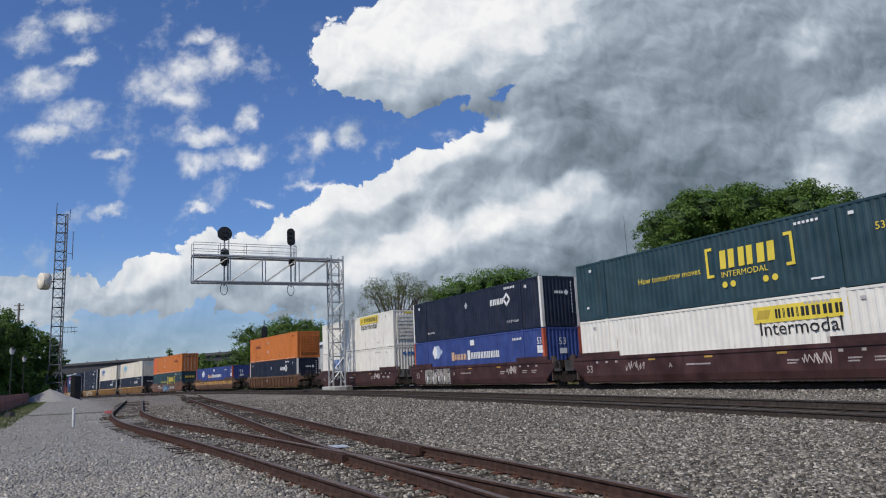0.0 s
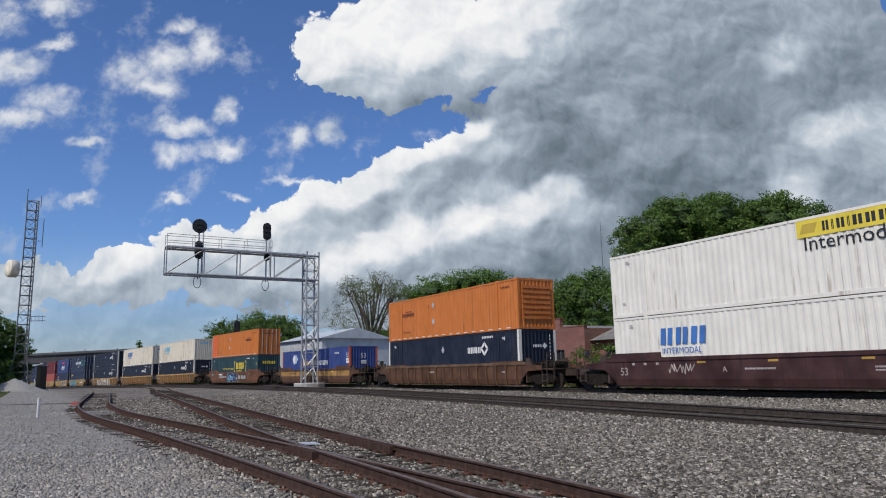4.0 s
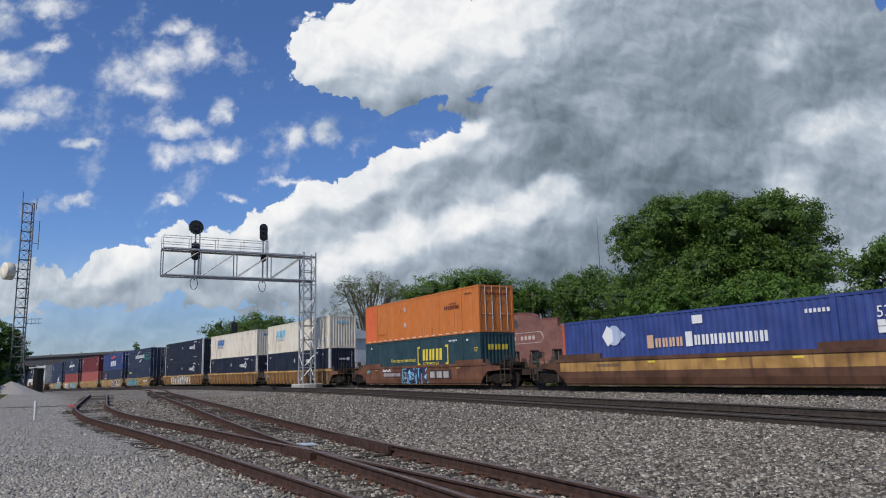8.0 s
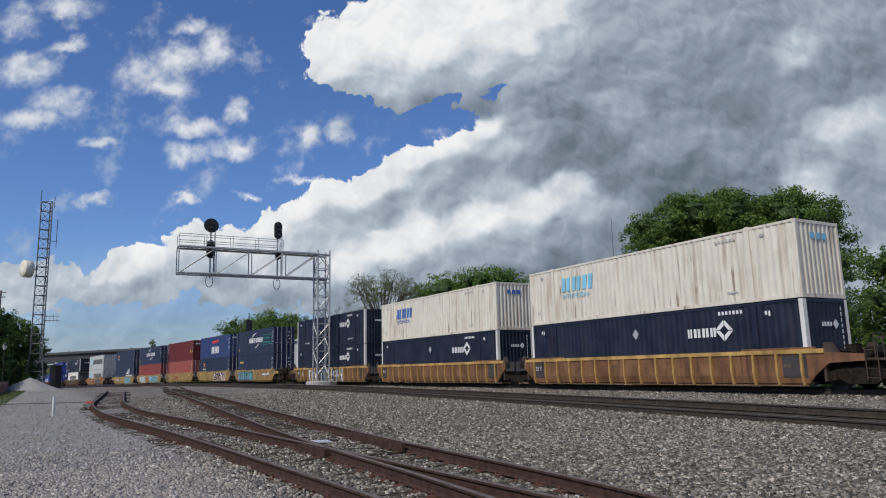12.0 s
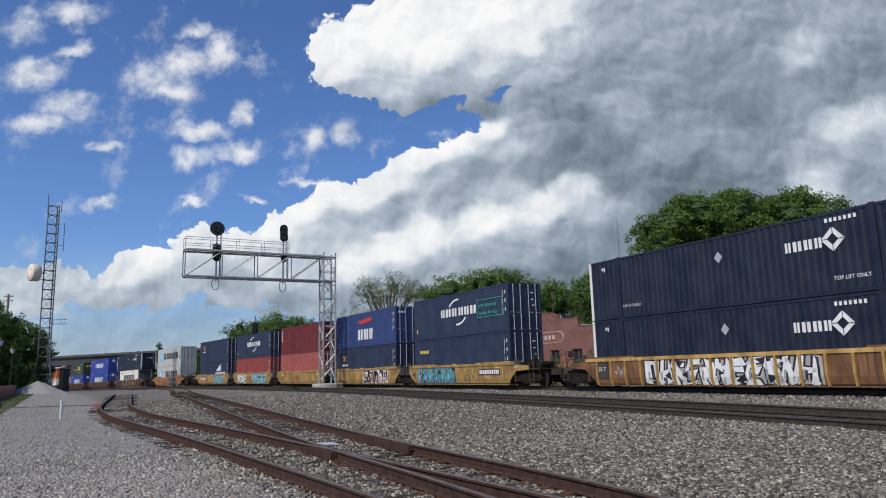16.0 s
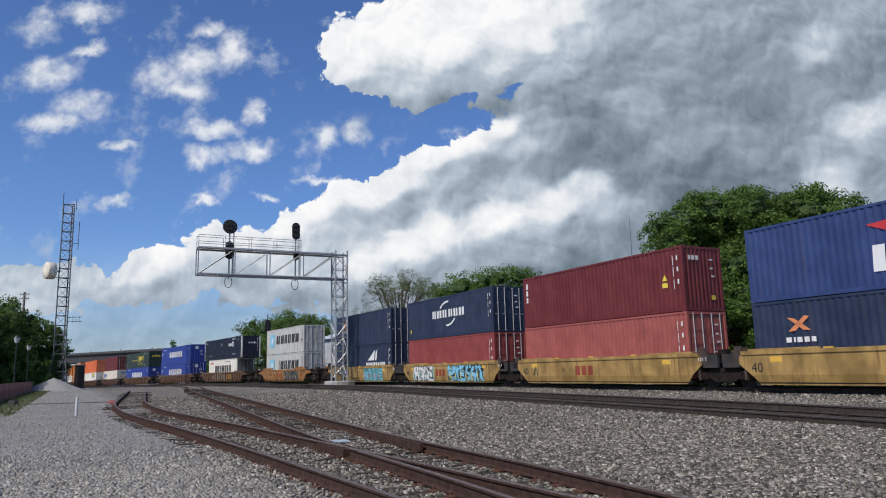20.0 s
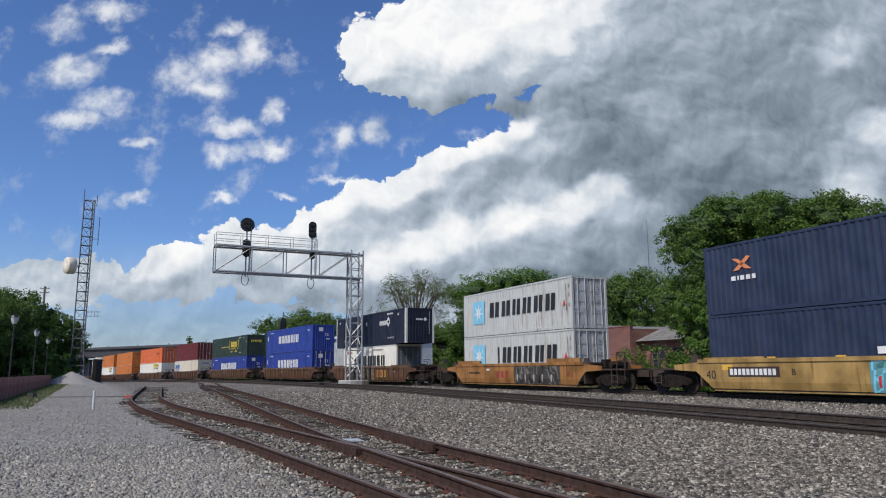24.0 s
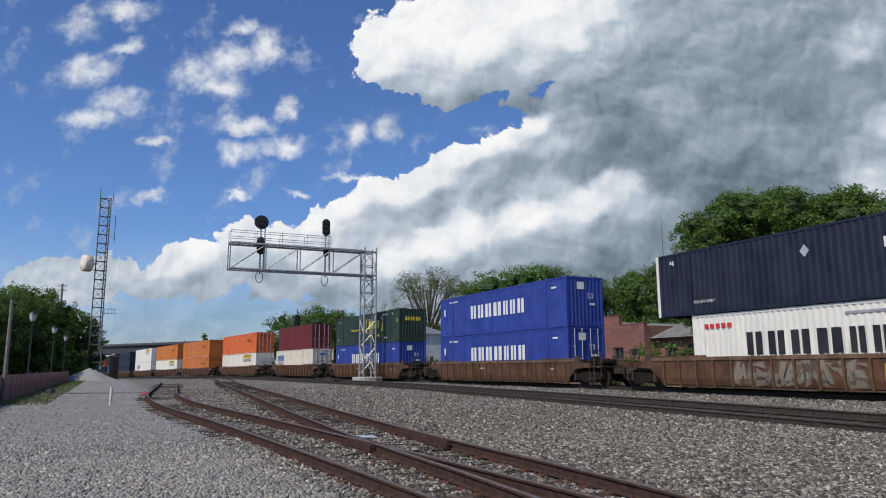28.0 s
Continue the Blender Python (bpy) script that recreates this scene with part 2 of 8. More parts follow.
# ---- materials ----
def surface(name, c1, c2, scale=6.0, rough=0.6, bump=0.0, metal=0.0, fine=None, stain=None, stain_scale=1.2, stain_amount=0.5,
            per_object=0.0, streak=False, spec=0.5, drip=None, drip_amount=0.5):
    """Two-tone grain, larger stains and a fine relief, in the thing's own metres."""
    m = bpy.data.materials.new(name)
    m.use_nodes = True
    nt = m.node_tree
    N, L = nt.nodes, nt.links
    b = N["Principled BSDF"]
    b.inputs["Roughness"].default_value, b.inputs["Metallic"].default_value = rough, metal
    b.inputs["Specular IOR Level"].default_value = spec
    tc = N.new("ShaderNodeTexCoord")
    n1 = N.new("ShaderNodeTexNoise")
    n1.inputs["Scale"].default_value, n1.inputs["Detail"].default_value = scale, 6
    L.new(tc.outputs["Object"], n1.inputs["Vector"])
    r1 = N.new("ShaderNodeMapRange")
    r1.inputs[1].default_value, r1.inputs[2].default_value = 0.35, 0.65
    L.new(n1.outputs["Fac"], r1.inputs[0])
    mix = N.new("ShaderNodeMix")
    mix.data_type = "RGBA"
    mix.inputs[6].default_value, mix.inputs[7].default_value = (*c1, 1), (*c2, 1)
    L.new(r1.outputs[0], mix.inputs[0])
    col = mix.outputs[2]
    if stain:
        mp = N.new("ShaderNodeMapping")
        L.new(tc.outputs["Object"], mp.inputs["Vector"])
        mp.inputs["Scale"].default_value = (2.2, 2.2, 0.22) if streak else (1, 1, 1)
        n2 = N.new("ShaderNodeTexNoise")
        n2.inputs["Scale"].default_value, n2.inputs["Detail"].default_value = stain_scale, 5
        L.new(mp.outputs[0], n2.inputs["Vector"])
        r2 = N.new("ShaderNodeMapRange")
        r2.inputs[1].default_value, r2.inputs[2].default_value, r2.inputs[4].default_value = 0.52, 0.72, stain_amount
        L.new(n2.outputs["Fac"], r2.inputs[0])
        m2 = N.new("ShaderNodeMix")
        m2.data_type = "RGBA"
        m2.inputs[7].default_value = (*stain, 1)
        L.new(r2.outputs[0], m2.inputs[0])
        L.new(col, m2.inputs[6])
        col = m2.outputs[2]
    if drip:
        # thin runs of rust down the sheet, in patches
        md = N.new("ShaderNodeMapping")
        md.inputs["Scale"].default_value = (7.5, 7.5, 0.34)
        L.new(tc.outputs["Object"], md.inputs["Vector"])
        nd = N.new("ShaderNodeTexNoise")
        nd.inputs["Scale"].default_value, nd.inputs["Detail"].default_value = 1.0, 5
        L.new(md.outputs[0], nd.inputs["Vector"])
        np_ = N.new("ShaderNodeTexNoise")
        np_.inputs["Scale"].default_value, np_.inputs["Detail"].default_value = 0.55, 3
        L.new(tc.outputs["Object"], np_.inputs["Vector"])
        sm = N.new("ShaderNodeMath")
        sm.operation, sm.inputs[1].default_value = "MULTIPLY_ADD", 0.55
        L.new(np_.outputs["Fac"], sm.inputs[0])
        L.new(nd.outputs["Fac"], sm.inputs[2])
        rd = N.new("ShaderNodeMapRange")
        rd.inputs[1].default_value, rd.inputs[2].default_value, rd.inputs[4].default_value = 0.90, 1.02, drip_amount
        L.new(sm.outputs[0], rd.inputs[0])
        mdx = N.new("ShaderNodeMix")
        mdx.data_type = "RGBA"
        mdx.inputs[7].default_value = (*drip, 1)
        L.new(rd.outputs[0], mdx.inputs[0])
        L.new(col, mdx.inputs[6])
        col = mdx.outputs[2]
    if per_object:
        oi = N.new("ShaderNodeObjectInfo")
        r3 = N.new("ShaderNodeMapRange")
        r3.inputs[3].default_value, r3.inputs[4].default_value = 1 - per_object, 1 + per_object
        L.new(oi.outputs["Random"], r3.inputs[0])
        hv = N.new("ShaderNodeHueSaturation")
        L.new(r3.outputs[0], hv.inputs["Value"])
        L.new(col, hv.inputs["Color"])
        col = hv.outputs[0]
    L.new(col, b.inputs["Base Color"])
    if bump:
        n3 = N.new("ShaderNodeTexNoise")
        n3.inputs["Scale"].default_value, n3.inputs["Detail"].default_value = fine or scale * 6, 5
        L.new(tc.outputs["Object"], n3.inputs["Vector"])
        bp = N.new("ShaderNodeBump")
        bp.inputs["Strength"].default_value, bp.inputs["Distance"].default_value = bump, 0.02
        L.new(n3.outputs["Fac"], bp.inputs["Height"])
        L.new(bp.outputs[0], b.inputs["Normal"])
    return m


def paint(name, c, rust=(0.10, 0.045, 0.02), amount=0.35, rough=0.5, fade=0.12, drip=None):
    """Weathered paint on steel: slight fading, dirt and rust that run down."""
    hi = tuple(min(1.0, x * (1 + fade) + 0.01) for x in c)
    lo = tuple(x * (1 - fade) for x in c)
    return surface(name, lo, hi, 1.3, rough, 0.10, 0.0, 9.0, rust, 1.6, amount, 0.0, True, 0.35, drip, 0.75)


STEEL_RAIL = surface("rail_steel", (0.040, 0.032, 0.027), (0.072, 0.058, 0.048), 9, 0.8, 0.3, 0.0, 60, (0.045, 0.03, 0.023), 3, 0.6, spec=0.12)
RAIL_TOP = surface("rail_head", (0.075, 0.066, 0.062), (0.13, 0.118, 0.112), 12, 0.5, 0.1, 0.35, 40, (0.05, 0.038, 0.032), 2, 0.5, spec=0.3)
RUST_TOP = surface("rusty_rail_head", (0.085, 0.064, 0.055), (0.15, 0.118, 0.102), 12, 0.55, 0.2, 0.0, 50, (0.095, 0.05, 0.036), 2, 0.6, spec=0.3)
RUST_RAIL = surface("rusty_rail", (0.046, 0.028, 0.022), (0.082, 0.049, 0.039), 9, 0.9, 0.4, 0.0, 60, (0.055, 0.030, 0.022), 3, 0.6, spec=0.1)
TIE_WOOD = surface("old_tie_timber", (0.040, 0.032, 0.025), (0.100, 0.082, 0.066), 7, 0.95, 0.7, 0.0, 45, (0.03, 0.024, 0.019), 2, 0.6, 0.35, spec=0.1)
PLATE = surface("tie_plate_iron", (0.10, 0.045, 0.03), (0.15, 0.078, 0.055), 14, 0.9, 0.4, spec=0.1)
GALV = surface("galvanised_steel", (0.34, 0.35, 0.35), (0.46, 0.47, 0.47), 5, 0.5, 0.1, 0.5, 40, (0.22, 0.22, 0.22), 2, 0.5)
DARK_STEEL = surface("dark_steel", (0.06, 0.06, 0.06), (0.10, 0.10, 0.10), 8, 0.6, 0.2, 0.3)
BLACK = surface("black_enamel", (0.012, 0.012, 0.013), (0.022, 0.022, 0.023), 8, 0.45, 0.05)
GRIME = surface("brake_grime", (0.012, 0.010, 0.008), (0.030, 0.023, 0.019), 10, 0.9, 0.5, spec=0.12)
WHEEL = surface("wheel_steel", (0.022, 0.018, 0.015), (0.05, 0.041, 0.034), 10, 0.7, 0.2, 0.2, spec=0.2)
CONCRETE = surface("weathered_concrete", (0.36, 0.35, 0.33), (0.47, 0.46, 0.43), 4, 0.9, 0.5, 0.0, 40, (0.2, 0.19, 0.17), 1.2, 0.6)


# ---- mesh helpers ----
def mesh_of(name, verts, faces, material, smooth=False):
    me = bpy.data.meshes.new(name)
    me.from_pydata(verts, [], faces)
    for mm in (material if isinstance(material, (list, tuple)) else [material]):
        me.materials.append(mm)
    if smooth:
        me.polygons.foreach_set("use_smooth", [True] * len(me.polygons))
    me.update()
    return me


class Build:
    """Collects boxes, tubes, prisms and sweeps into one mesh."""

    def __init__(self):
        self.v, self.f = [], []

    def add(self, verts, faces):
        o = len(self.v)
        self.v += [tuple(p) for p in verts]
        self.f += [tuple(i + o for i in fc) for fc in faces]
        return self

    def box(self, x0, y0, z0, x1, y1, z1, c=0.0):
        """A box; c cuts its upright edges."""
        if c <= 0:
            v = [(x, y, z) for z in (z0, z1) for x, y in ((x0, y0), (x1, y0), (x1, y1), (x0, y1))]
            return self.add(v, [(3, 2, 1, 0), (4, 5, 6, 7), (0, 1, 5, 4), (1, 2, 6, 5), (2, 3, 7, 6), (3, 0, 4, 7)])
        ring = [(x0 + c, y0), (x1 - c, y0), (x1, y0 + c), (x1, y1 - c), (x1 - c, y1), (x0 + c, y1), (x0, y1 - c), (x0, y0 + c)]
        return self.prism([(x, y, z0) for x, y in ring], (0, 0, z1 - z0))

    def prism(self, ring, way):
        n = len(ring)
        w = Vector(way)
        v = [Vector(p) for p in ring] + [Vector(p) + w for p in ring]
        f = [tuple(range(n - 1, -1, -1)), tuple(range(n, 2 * n))] + [(i, (i + 1) % n, n + (i + 1) % n, n + i) for i in range(n)]
        return self.add(v, f)

    def tube(self, a, b, r, n=6, r2=None):
        a, b = Vector(a), Vector(b)
        q = (b - a).to_track_quat("Z", "Y")
        r2 = r if r2 is None else r2
        v = [a + q @ Vector((r * math.cos(2 * math.pi * i / n), r * math.sin(2 * math.pi * i / n), 0)) for i in range(n)]
        v += [b + q @ Vector((r2 * math.cos(2 * math.pi * i / n), r2 * math.sin(2 * math.pi * i / n), 0)) for i in range(n)]
        return self.add(v, [tuple(range(n - 1, -1, -1)), tuple(range(n, 2 * n))] +
                        [(i, (i + 1) % n, n + (i + 1) % n, n + i) for i in range(n)])

    def bar(self, a, b, w, h=None):
        """A square bar between two points."""
        return self.tube(a, b, w * 0.7071, 4)

    def lathe(self, profile, centre, axis="Z", n=20):
        """profile: (radius, height) pairs, turned round an axis through centre."""
        c = Vector(centre)
        v = []
        for r, h in profile:
            for i in range(n):
                a = 2 * math.pi * i / n
                p = (r * math.cos(a), r * math.sin(a), h)
                p = {"Z": p, "X": (p[2], p[0], p[1]), "Y": (p[0], -p[2], p[1])}[axis]
                v.append(c + Vector(p))
        m = len(profile)
        f = [(j * n + i, j * n + (i + 1) % n, (j + 1) * n + (i + 1) % n, (j + 1) * n + i) for j in range(m - 1) for i in range(n)]
        f += [tuple(range(n - 1, -1, -1)), tuple(range((m - 1) * n, m * n))]
        return self.add(v, f)

    def mesh(self, name, material, smooth=False):
        return mesh_of(name, self.v, self.f, material, smooth)


def thing(name, label, category, group="", kind="", m=None):
    ob = new(name)
    ob.empty_display_size = 0.3
    if m is not None:
        ob.matrix_world = m
    return tagged(ob, label, category, group, kind)


def part(name, build, material, parent, label="", smooth=False, at=None):
    me = build if isinstance(build, bpy.types.Mesh) else build.mesh(name, material, smooth)
    ob = new(name, me)
    ob.parent = parent
    if at is not None:
        ob.matrix_local = at
    if label:
        ob["label"] = label
    return ob


def spline(points, step=0.5):
    """Catmull-Rom through the plan points, resampled at even steps."""
    p = [np.array(a, float) for a in points]
    p = [2 * p[0] - p[1]] + p + [2 * p[-1] - p[-2]]
    out = []
    for i in range(1, len(p) - 2):
        n = max(2, int(np.linalg.norm(p[i + 1] - p[i]) / 0.1))
        for j in range(n):
            t = j / n
            out.append(0.5 * (2 * p[i] + (p[i + 1] - p[i - 1]) * t + (2 * p[i - 1] - 5 * p[i] + 4 * p[i + 1] - p[i + 2]) * t * t +
                              (-p[i - 1] + 3 * p[i] - 3 * p[i + 1] + p[i + 2]) * t ** 3))
    out.append(p[-2])
    out = np.array(out)
    d = np.concatenate([[0], np.cumsum(np.linalg.norm(np.diff(out, axis=0), axis=1))])
    u = np.arange(0, d[-1], step)
    return np.stack([np.interp(u, d, out[:, i]) for i in range(out.shape[1])], 1)


# ---- the line of the train ----
SPEED = 10.875
S_NODES = np.array([-60.0, 20.0, 45.0, 70.0, 100.0, 130.0, 160.0, 190.0, 420.0])
S_BEND = np.array([0.0005, 0.0005, 0.0006, 0.00244, 0.00197, 0.00103, -0.00066, -0.0012, -0.0012])
MAIN_S = np.arange(-60.0, 420.0, 1.0)      # metres back along the line


def main_line():
    bend = np.interp(MAIN_S, S_NODES, S_BEND)
    xy, head = np.zeros((len(MAIN_S), 2)), np.zeros(len(MAIN_S))
    i0 = int(np.argmin(abs(MAIN_S - 30)))
    xy[i0], head[i0] = (6.57, 38.38), radians(-29.88)
    for i in range(i0 + 1, len(MAIN_S)):
        head[i] = head[i - 1] - bend[i]
        xy[i] = xy[i - 1] + (math.sin(head[i]), math.cos(head[i]))
    for i in range(i0 - 1, -1, -1):
        head[i] = head[i + 1] + bend[i]
        xy[i] = xy[i + 1] - (math.sin(head[i]), math.cos(head[i]))
    return xy


MAIN = main_line()
RAIL_Z = 0.50


def fall(x, y):
    """The far end of the yard drops a little towards the road bridge."""
    return -0.011 * np.clip(np.hypot(x, y) - 106.0, 0.0, 150.0)


def on_main(s):
    """Point of the line at s metres along it (grows with the train's way)."""
    x, y = float(np.interp(-s, MAIN_S, MAIN[:, 0])), float(np.interp(-s, MAIN_S, MAIN[:, 1]))
    return Vector((x, y, RAIL_Z + float(fall(x, y))))


TRACK_NEAR = spline([(20.5, -14), (16.4, -4), (12.2, 6), (8.9, 14.4), (6.6, 20.1), (3.6, 27), (-0.1, 35.3), (-4.7, 45.4), (-10.0, 55.6),
                     (-18.3, 69.5), (-29.7, 86.2), (-48.0, 110), (-66.6, 132.7), (-85, 155.8), (-103, 179.5)])
TRACK_B = spline([(8.4, -8), (4.7, 0), (0.82, 8.67), (-3.15, 16.9), (-12.2, 37.4), (-24.0, 64), (-36.2, 91.6), (-54, 116)])
TRACK_D = spline([(7.9, -8), (4.0, 1.5), (0.0, 8.1), (-1.75, 10.95), (-3.95, 14.5), (-6.8, 19.0), (-11.0, 25.4), (-13.8, 30.0), (-17.8, 37.5),
                  (-23.0, 48.8), (-34.0, 73.0)])


# ---- ground ----
def near_dist(line, x, y):
    """Distance of plan points to a line, and on which side (positive: towards the camera's side)."""
    pts = line[::4]
    d2 = (x[:, None] - pts[None, :, 0]) ** 2 + (y[:, None] - pts[None, :, 1]) ** 2
    i = np.argmin(d2, axis=1)
    j = np.minimum(i + 1, len(pts) - 1)
    k = np.maximum(i - 1, 0)
    t = pts[j] - pts[k]
    side = t[:, 0] * (y - pts[i, 1]) - t[:, 1] * (x - pts[i, 0])
    return np.sqrt(d2[np.arange(len(x)), i]), np.where(side > 0, 1.0, -1.0)


def smooth01(t):
    t = np.clip(t, 0, 1)
    return t * t * (3 - 2 * t)


def ground_height(x, y):
    d1, s1 = near_dist(TRACK_NEAR, x, y)
    d2, s2 = near_dist(MAIN, x, y)
    bank = np.where(s1 > 0, smooth01((4.2 - d1) / 2.6), 1.0) * 0.15
    z = bank
    rise = smooth01((4.0 - d2) / 2.0) * 0.16
    z = np.maximum(z, np.where(d2 < 4.0, 0.15 + rise, z))
    behind = (s2 < 0) & (d2 > 4)
    z = np.where(behind, 0.15 * smooth01((9 - d2) / 5), z)
    return z + fall(x, y)


def ground_grid():
    def axis(edges):
        out = [np.arange(a, b, st) for a, b, st in edges]
        return np.concatenate(out + [[edges[-1][1]]])
    xs = axis([(-3000, -300, 300), (-300, -60, 10), (-60, -20, 1.6), (-20, 24, 0.4), (24, 60, 2), (60, 300, 10), (300, 3000, 300)])
    ys = axis([(-400, -40, 40), (-40, 2, 3), (2, 50, 0.4), (50, 100, 1.6), (100, 260, 6), (260, 600, 34), (600, 3000, 300)])
    X, Y = np.meshgrid(xs, ys)
    x, y = X.ravel(), Y.ravel()
    z = ground_height(x, y)
    bump = np.array([noise.noise((a * 0.35, b * 0.35, 0.0)) * 0.025 + noise.noise((a * 1.3, b * 1.3, 3.0)) * 0.012 for a, b in zip(x, y)])
    z = z + bump
    n, m = len(xs), len(ys)
    idx = np.arange(n * m).reshape(m, n)
    f = np.stack([idx[:-1, :-1], idx[:-1, 1:], idx[1:, 1:], idx[1:, :-1]], -1).reshape(-1, 4)
    return np.stack([x, y, z], 1).tolist(), f.tolist()


def gravel_material():
    m = bpy.data.materials.new("crushed_stone")
    m.use_nodes = True
    N, L = m.node_tree.nodes, m.node_tree.links
    b = N["Principled BSDF"]
    b.inputs["Roughness"].default_value = 0.9
    b.inputs["Specular IOR Level"].default_value = 0.25
    tc = N.new("ShaderNodeTexCoord")
    vo = N.new("ShaderNodeTexVoronoi")
    vo.distance = "MANHATTAN"
    vo.inputs["Scale"].default_value = 24
    L.new(tc.outputs["Object"], vo.inputs["Vector"])
    ramp = N.new("ShaderNodeValToRGB")
    e = ramp.color_ramp.elements
    e[0].position, e[0].color = 0.0, (0.045, 0.040, 0.033, 1)
    e[1].position, e[1].color = 1.0, (0.50, 0.46, 0.40, 1)
    for p, c in ((0.35, (0.150, 0.136, 0.115, 1)), (0.7, (0.225, 0.206, 0.176, 1)), (0.86, (0.20, 0.168, 0.135, 1))):
        k = e.new(p)
        k.color = c
    sep = N.new("ShaderNodeSeparateColor")
    L.new(vo.outputs["Color"], sep.inputs[0])
    L.new(sep.outputs[0], ramp.inputs[0])
    n1 = N.new("ShaderNodeTexNoise")
    n1.inputs["Scale"].default_value, n1.inputs["Detail"].default_value = 0.22, 6
    L.new(tc.outputs["Object"], n1.inputs["Vector"])
    r1 = N.new("ShaderNodeMapRange")
    r1.inputs[1].default_value, r1.inputs[2].default_value, r1.inputs[3].default_value, r1.inputs[4].default_value = 0.3, 0.7, 0.78, 1.2
    L.new(n1.outputs["Fac"], r1.inputs[0])
    hv = N.new("ShaderNodeHueSaturation")
    L.new(r1.outputs[0], hv.inputs["Value"])
    L.new(ramp.outputs[0], hv.inputs["Color"])
    # the finer, paler stone of the service road lies on the camera's left
    geo = N.new("ShaderNodeSeparateXYZ")
    L.new(tc.outputs["Object"], geo.inputs[0])
    edge = N.new("ShaderNodeMath")
    edge.operation = "MULTIPLY_ADD"
    edge.inputs[1].default_value = 0.56
    L.new(geo.outputs[1], edge.inputs[0])
    L.new(geo.outputs[0], edge.inputs[2])
    n2 = N.new("ShaderNodeTexNoise")
    n2.inputs["Scale"].default_value, n2.inputs["Detail"].default_value = 0.5, 6
    L.new(tc.outputs["Object"], n2.inputs["Vector"])
    e2 = N.new("ShaderNodeMath")
    e2.operation = "MULTIPLY_ADD"
    e2.inputs[1].default_value = 3.0
    L.new(n2.outputs["Fac"], e2.inputs[0])
    L.new(edge.outputs[0], e2.inputs[2])
    r2 = N.new("ShaderNodeMapRange")
    r2.inputs[1].default_value, r2.inputs[2].default_value, r2.inputs[3].default_value, r2.inputs[4].default_value = 3.4, 5.6, 1.0, 0.0
    L.new(e2.outputs[0], r2.inputs[0])
    pale = N.new("ShaderNodeTexVoronoi")
    pale.distance = "MANHATTAN"
    pale.inputs["Scale"].default_value = 31
    L.new(tc.outputs["Object"], pale.inputs["Vector"])
    ps = N.new("ShaderNodeSeparateColor")
    L.new(pale.outputs["Color"], ps.inputs[0])
    pr = N.new("ShaderNodeValToRGB")
    pr.color_ramp.elements[0].position, pr.color_ramp.elements[0].color = 0.0, (0.075, 0.070, 0.062, 1)
    pr.color_ramp.elements[1].position, pr.color_ramp.elements[1].color = 1.0, (0.62, 0.60, 0.555, 1)
    for p, c in ((0.4, (0.235, 0.224, 0.202, 1)), (0.8, (0.35, 0.335, 0.302, 1))):
        k = pr.color_ramp.elements.new(p)
        k.color = c
    L.new(ps.outputs[0], pr.inputs[0])
    # trodden dust between the stones, in wide patches
    dn = N.new("ShaderNodeTexNoise")
    dn.inputs["Scale"].default_value, dn.inputs["Detail"].default_value = 0.28, 5
    L.new(tc.outputs["Object"], dn.inputs["Vector"])
    dr = N.new("ShaderNodeMapRange")
    dr.inputs[1].default_value, dr.inputs[2].default_value, dr.inputs[4].default_value = 0.47, 0.62, 0.72
    L.new(dn.outputs["Fac"], dr.inputs[0])
    fn = N.new("ShaderNodeTexNoise")
    fn.inputs["Scale"].default_value, fn.inputs["Detail"].default_value = 7.0, 9
    L.new(tc.outputs["Object"], fn.inputs["Vector"])
    dust = N.new("ShaderNodeValToRGB")
    dust.color_ramp.elements[0].position, dust.color_ramp.elements[0].color = 0.32, (0.185, 0.175, 0.158, 1)
    dust.color_ramp.elements[1].position, dust.color_ramp.elements[1].color = 0.70, (0.30, 0.286, 0.258, 1)
    L.new(fn.outputs["Fac"], dust.inputs[0])
    rr = N.new("ShaderNodeMix")
    rr.data_type = "RGBA"
    L.new(dr.outputs[0], rr.inputs[0])
    L.new(pr.outputs[0], rr.inputs[6])
    L.new(dust.outputs[0], rr.inputs[7])
    mx = N.new("ShaderNodeMix")
    mx.data_type = "RGBA"
    L.new(r2.outputs[0], mx.inputs[0])
    L.new(hv.outputs[0], mx.inputs[6])
    L.new(rr.outputs[2], mx.inputs[7])
    L.new(mx.outputs[2], b.inputs["Base Color"])
    v2 = N.new("ShaderNodeTexVoronoi")
    v2.distance = "MANHATTAN"
    v2.inputs["Scale"].default_value = 24
    L.new(tc.outputs["Object"], v2.inputs["Vector"])
    bp = N.new("ShaderNodeBump")
    bp.inputs["Strength"].default_value, bp.inputs["Distance"].default_value = 0.6, 0.03
    bp.invert = True
    L.new(v2.outputs["Distance"], bp.inputs["Height"])
    L.new(bp.outputs[0], b.inputs["Normal"])
    return m


GRAVEL = gravel_material()
_v, _f = ground_grid()
ground = new("ground", mesh_of("ground", _v, _f, GRAVEL, True))
tagged(ground, "wide rail yard ground of crushed grey stone", "ground", kind="structure")


# ---- tracks ----
RAIL_PROFILE = [(-0.07, 0), (0.07, 0), (0.07, 0.012), (0.012, 0.03), (0.012, 0.125), (0.036, 0.137), (0.036, 0.165), (0.028, 0.172),
                (-0.028, 0.172), (-0.036, 0.165), (-0.036, 0.137), (-0.012, 0.125), (-0.012, 0.03), (-0.07, 0.012)]


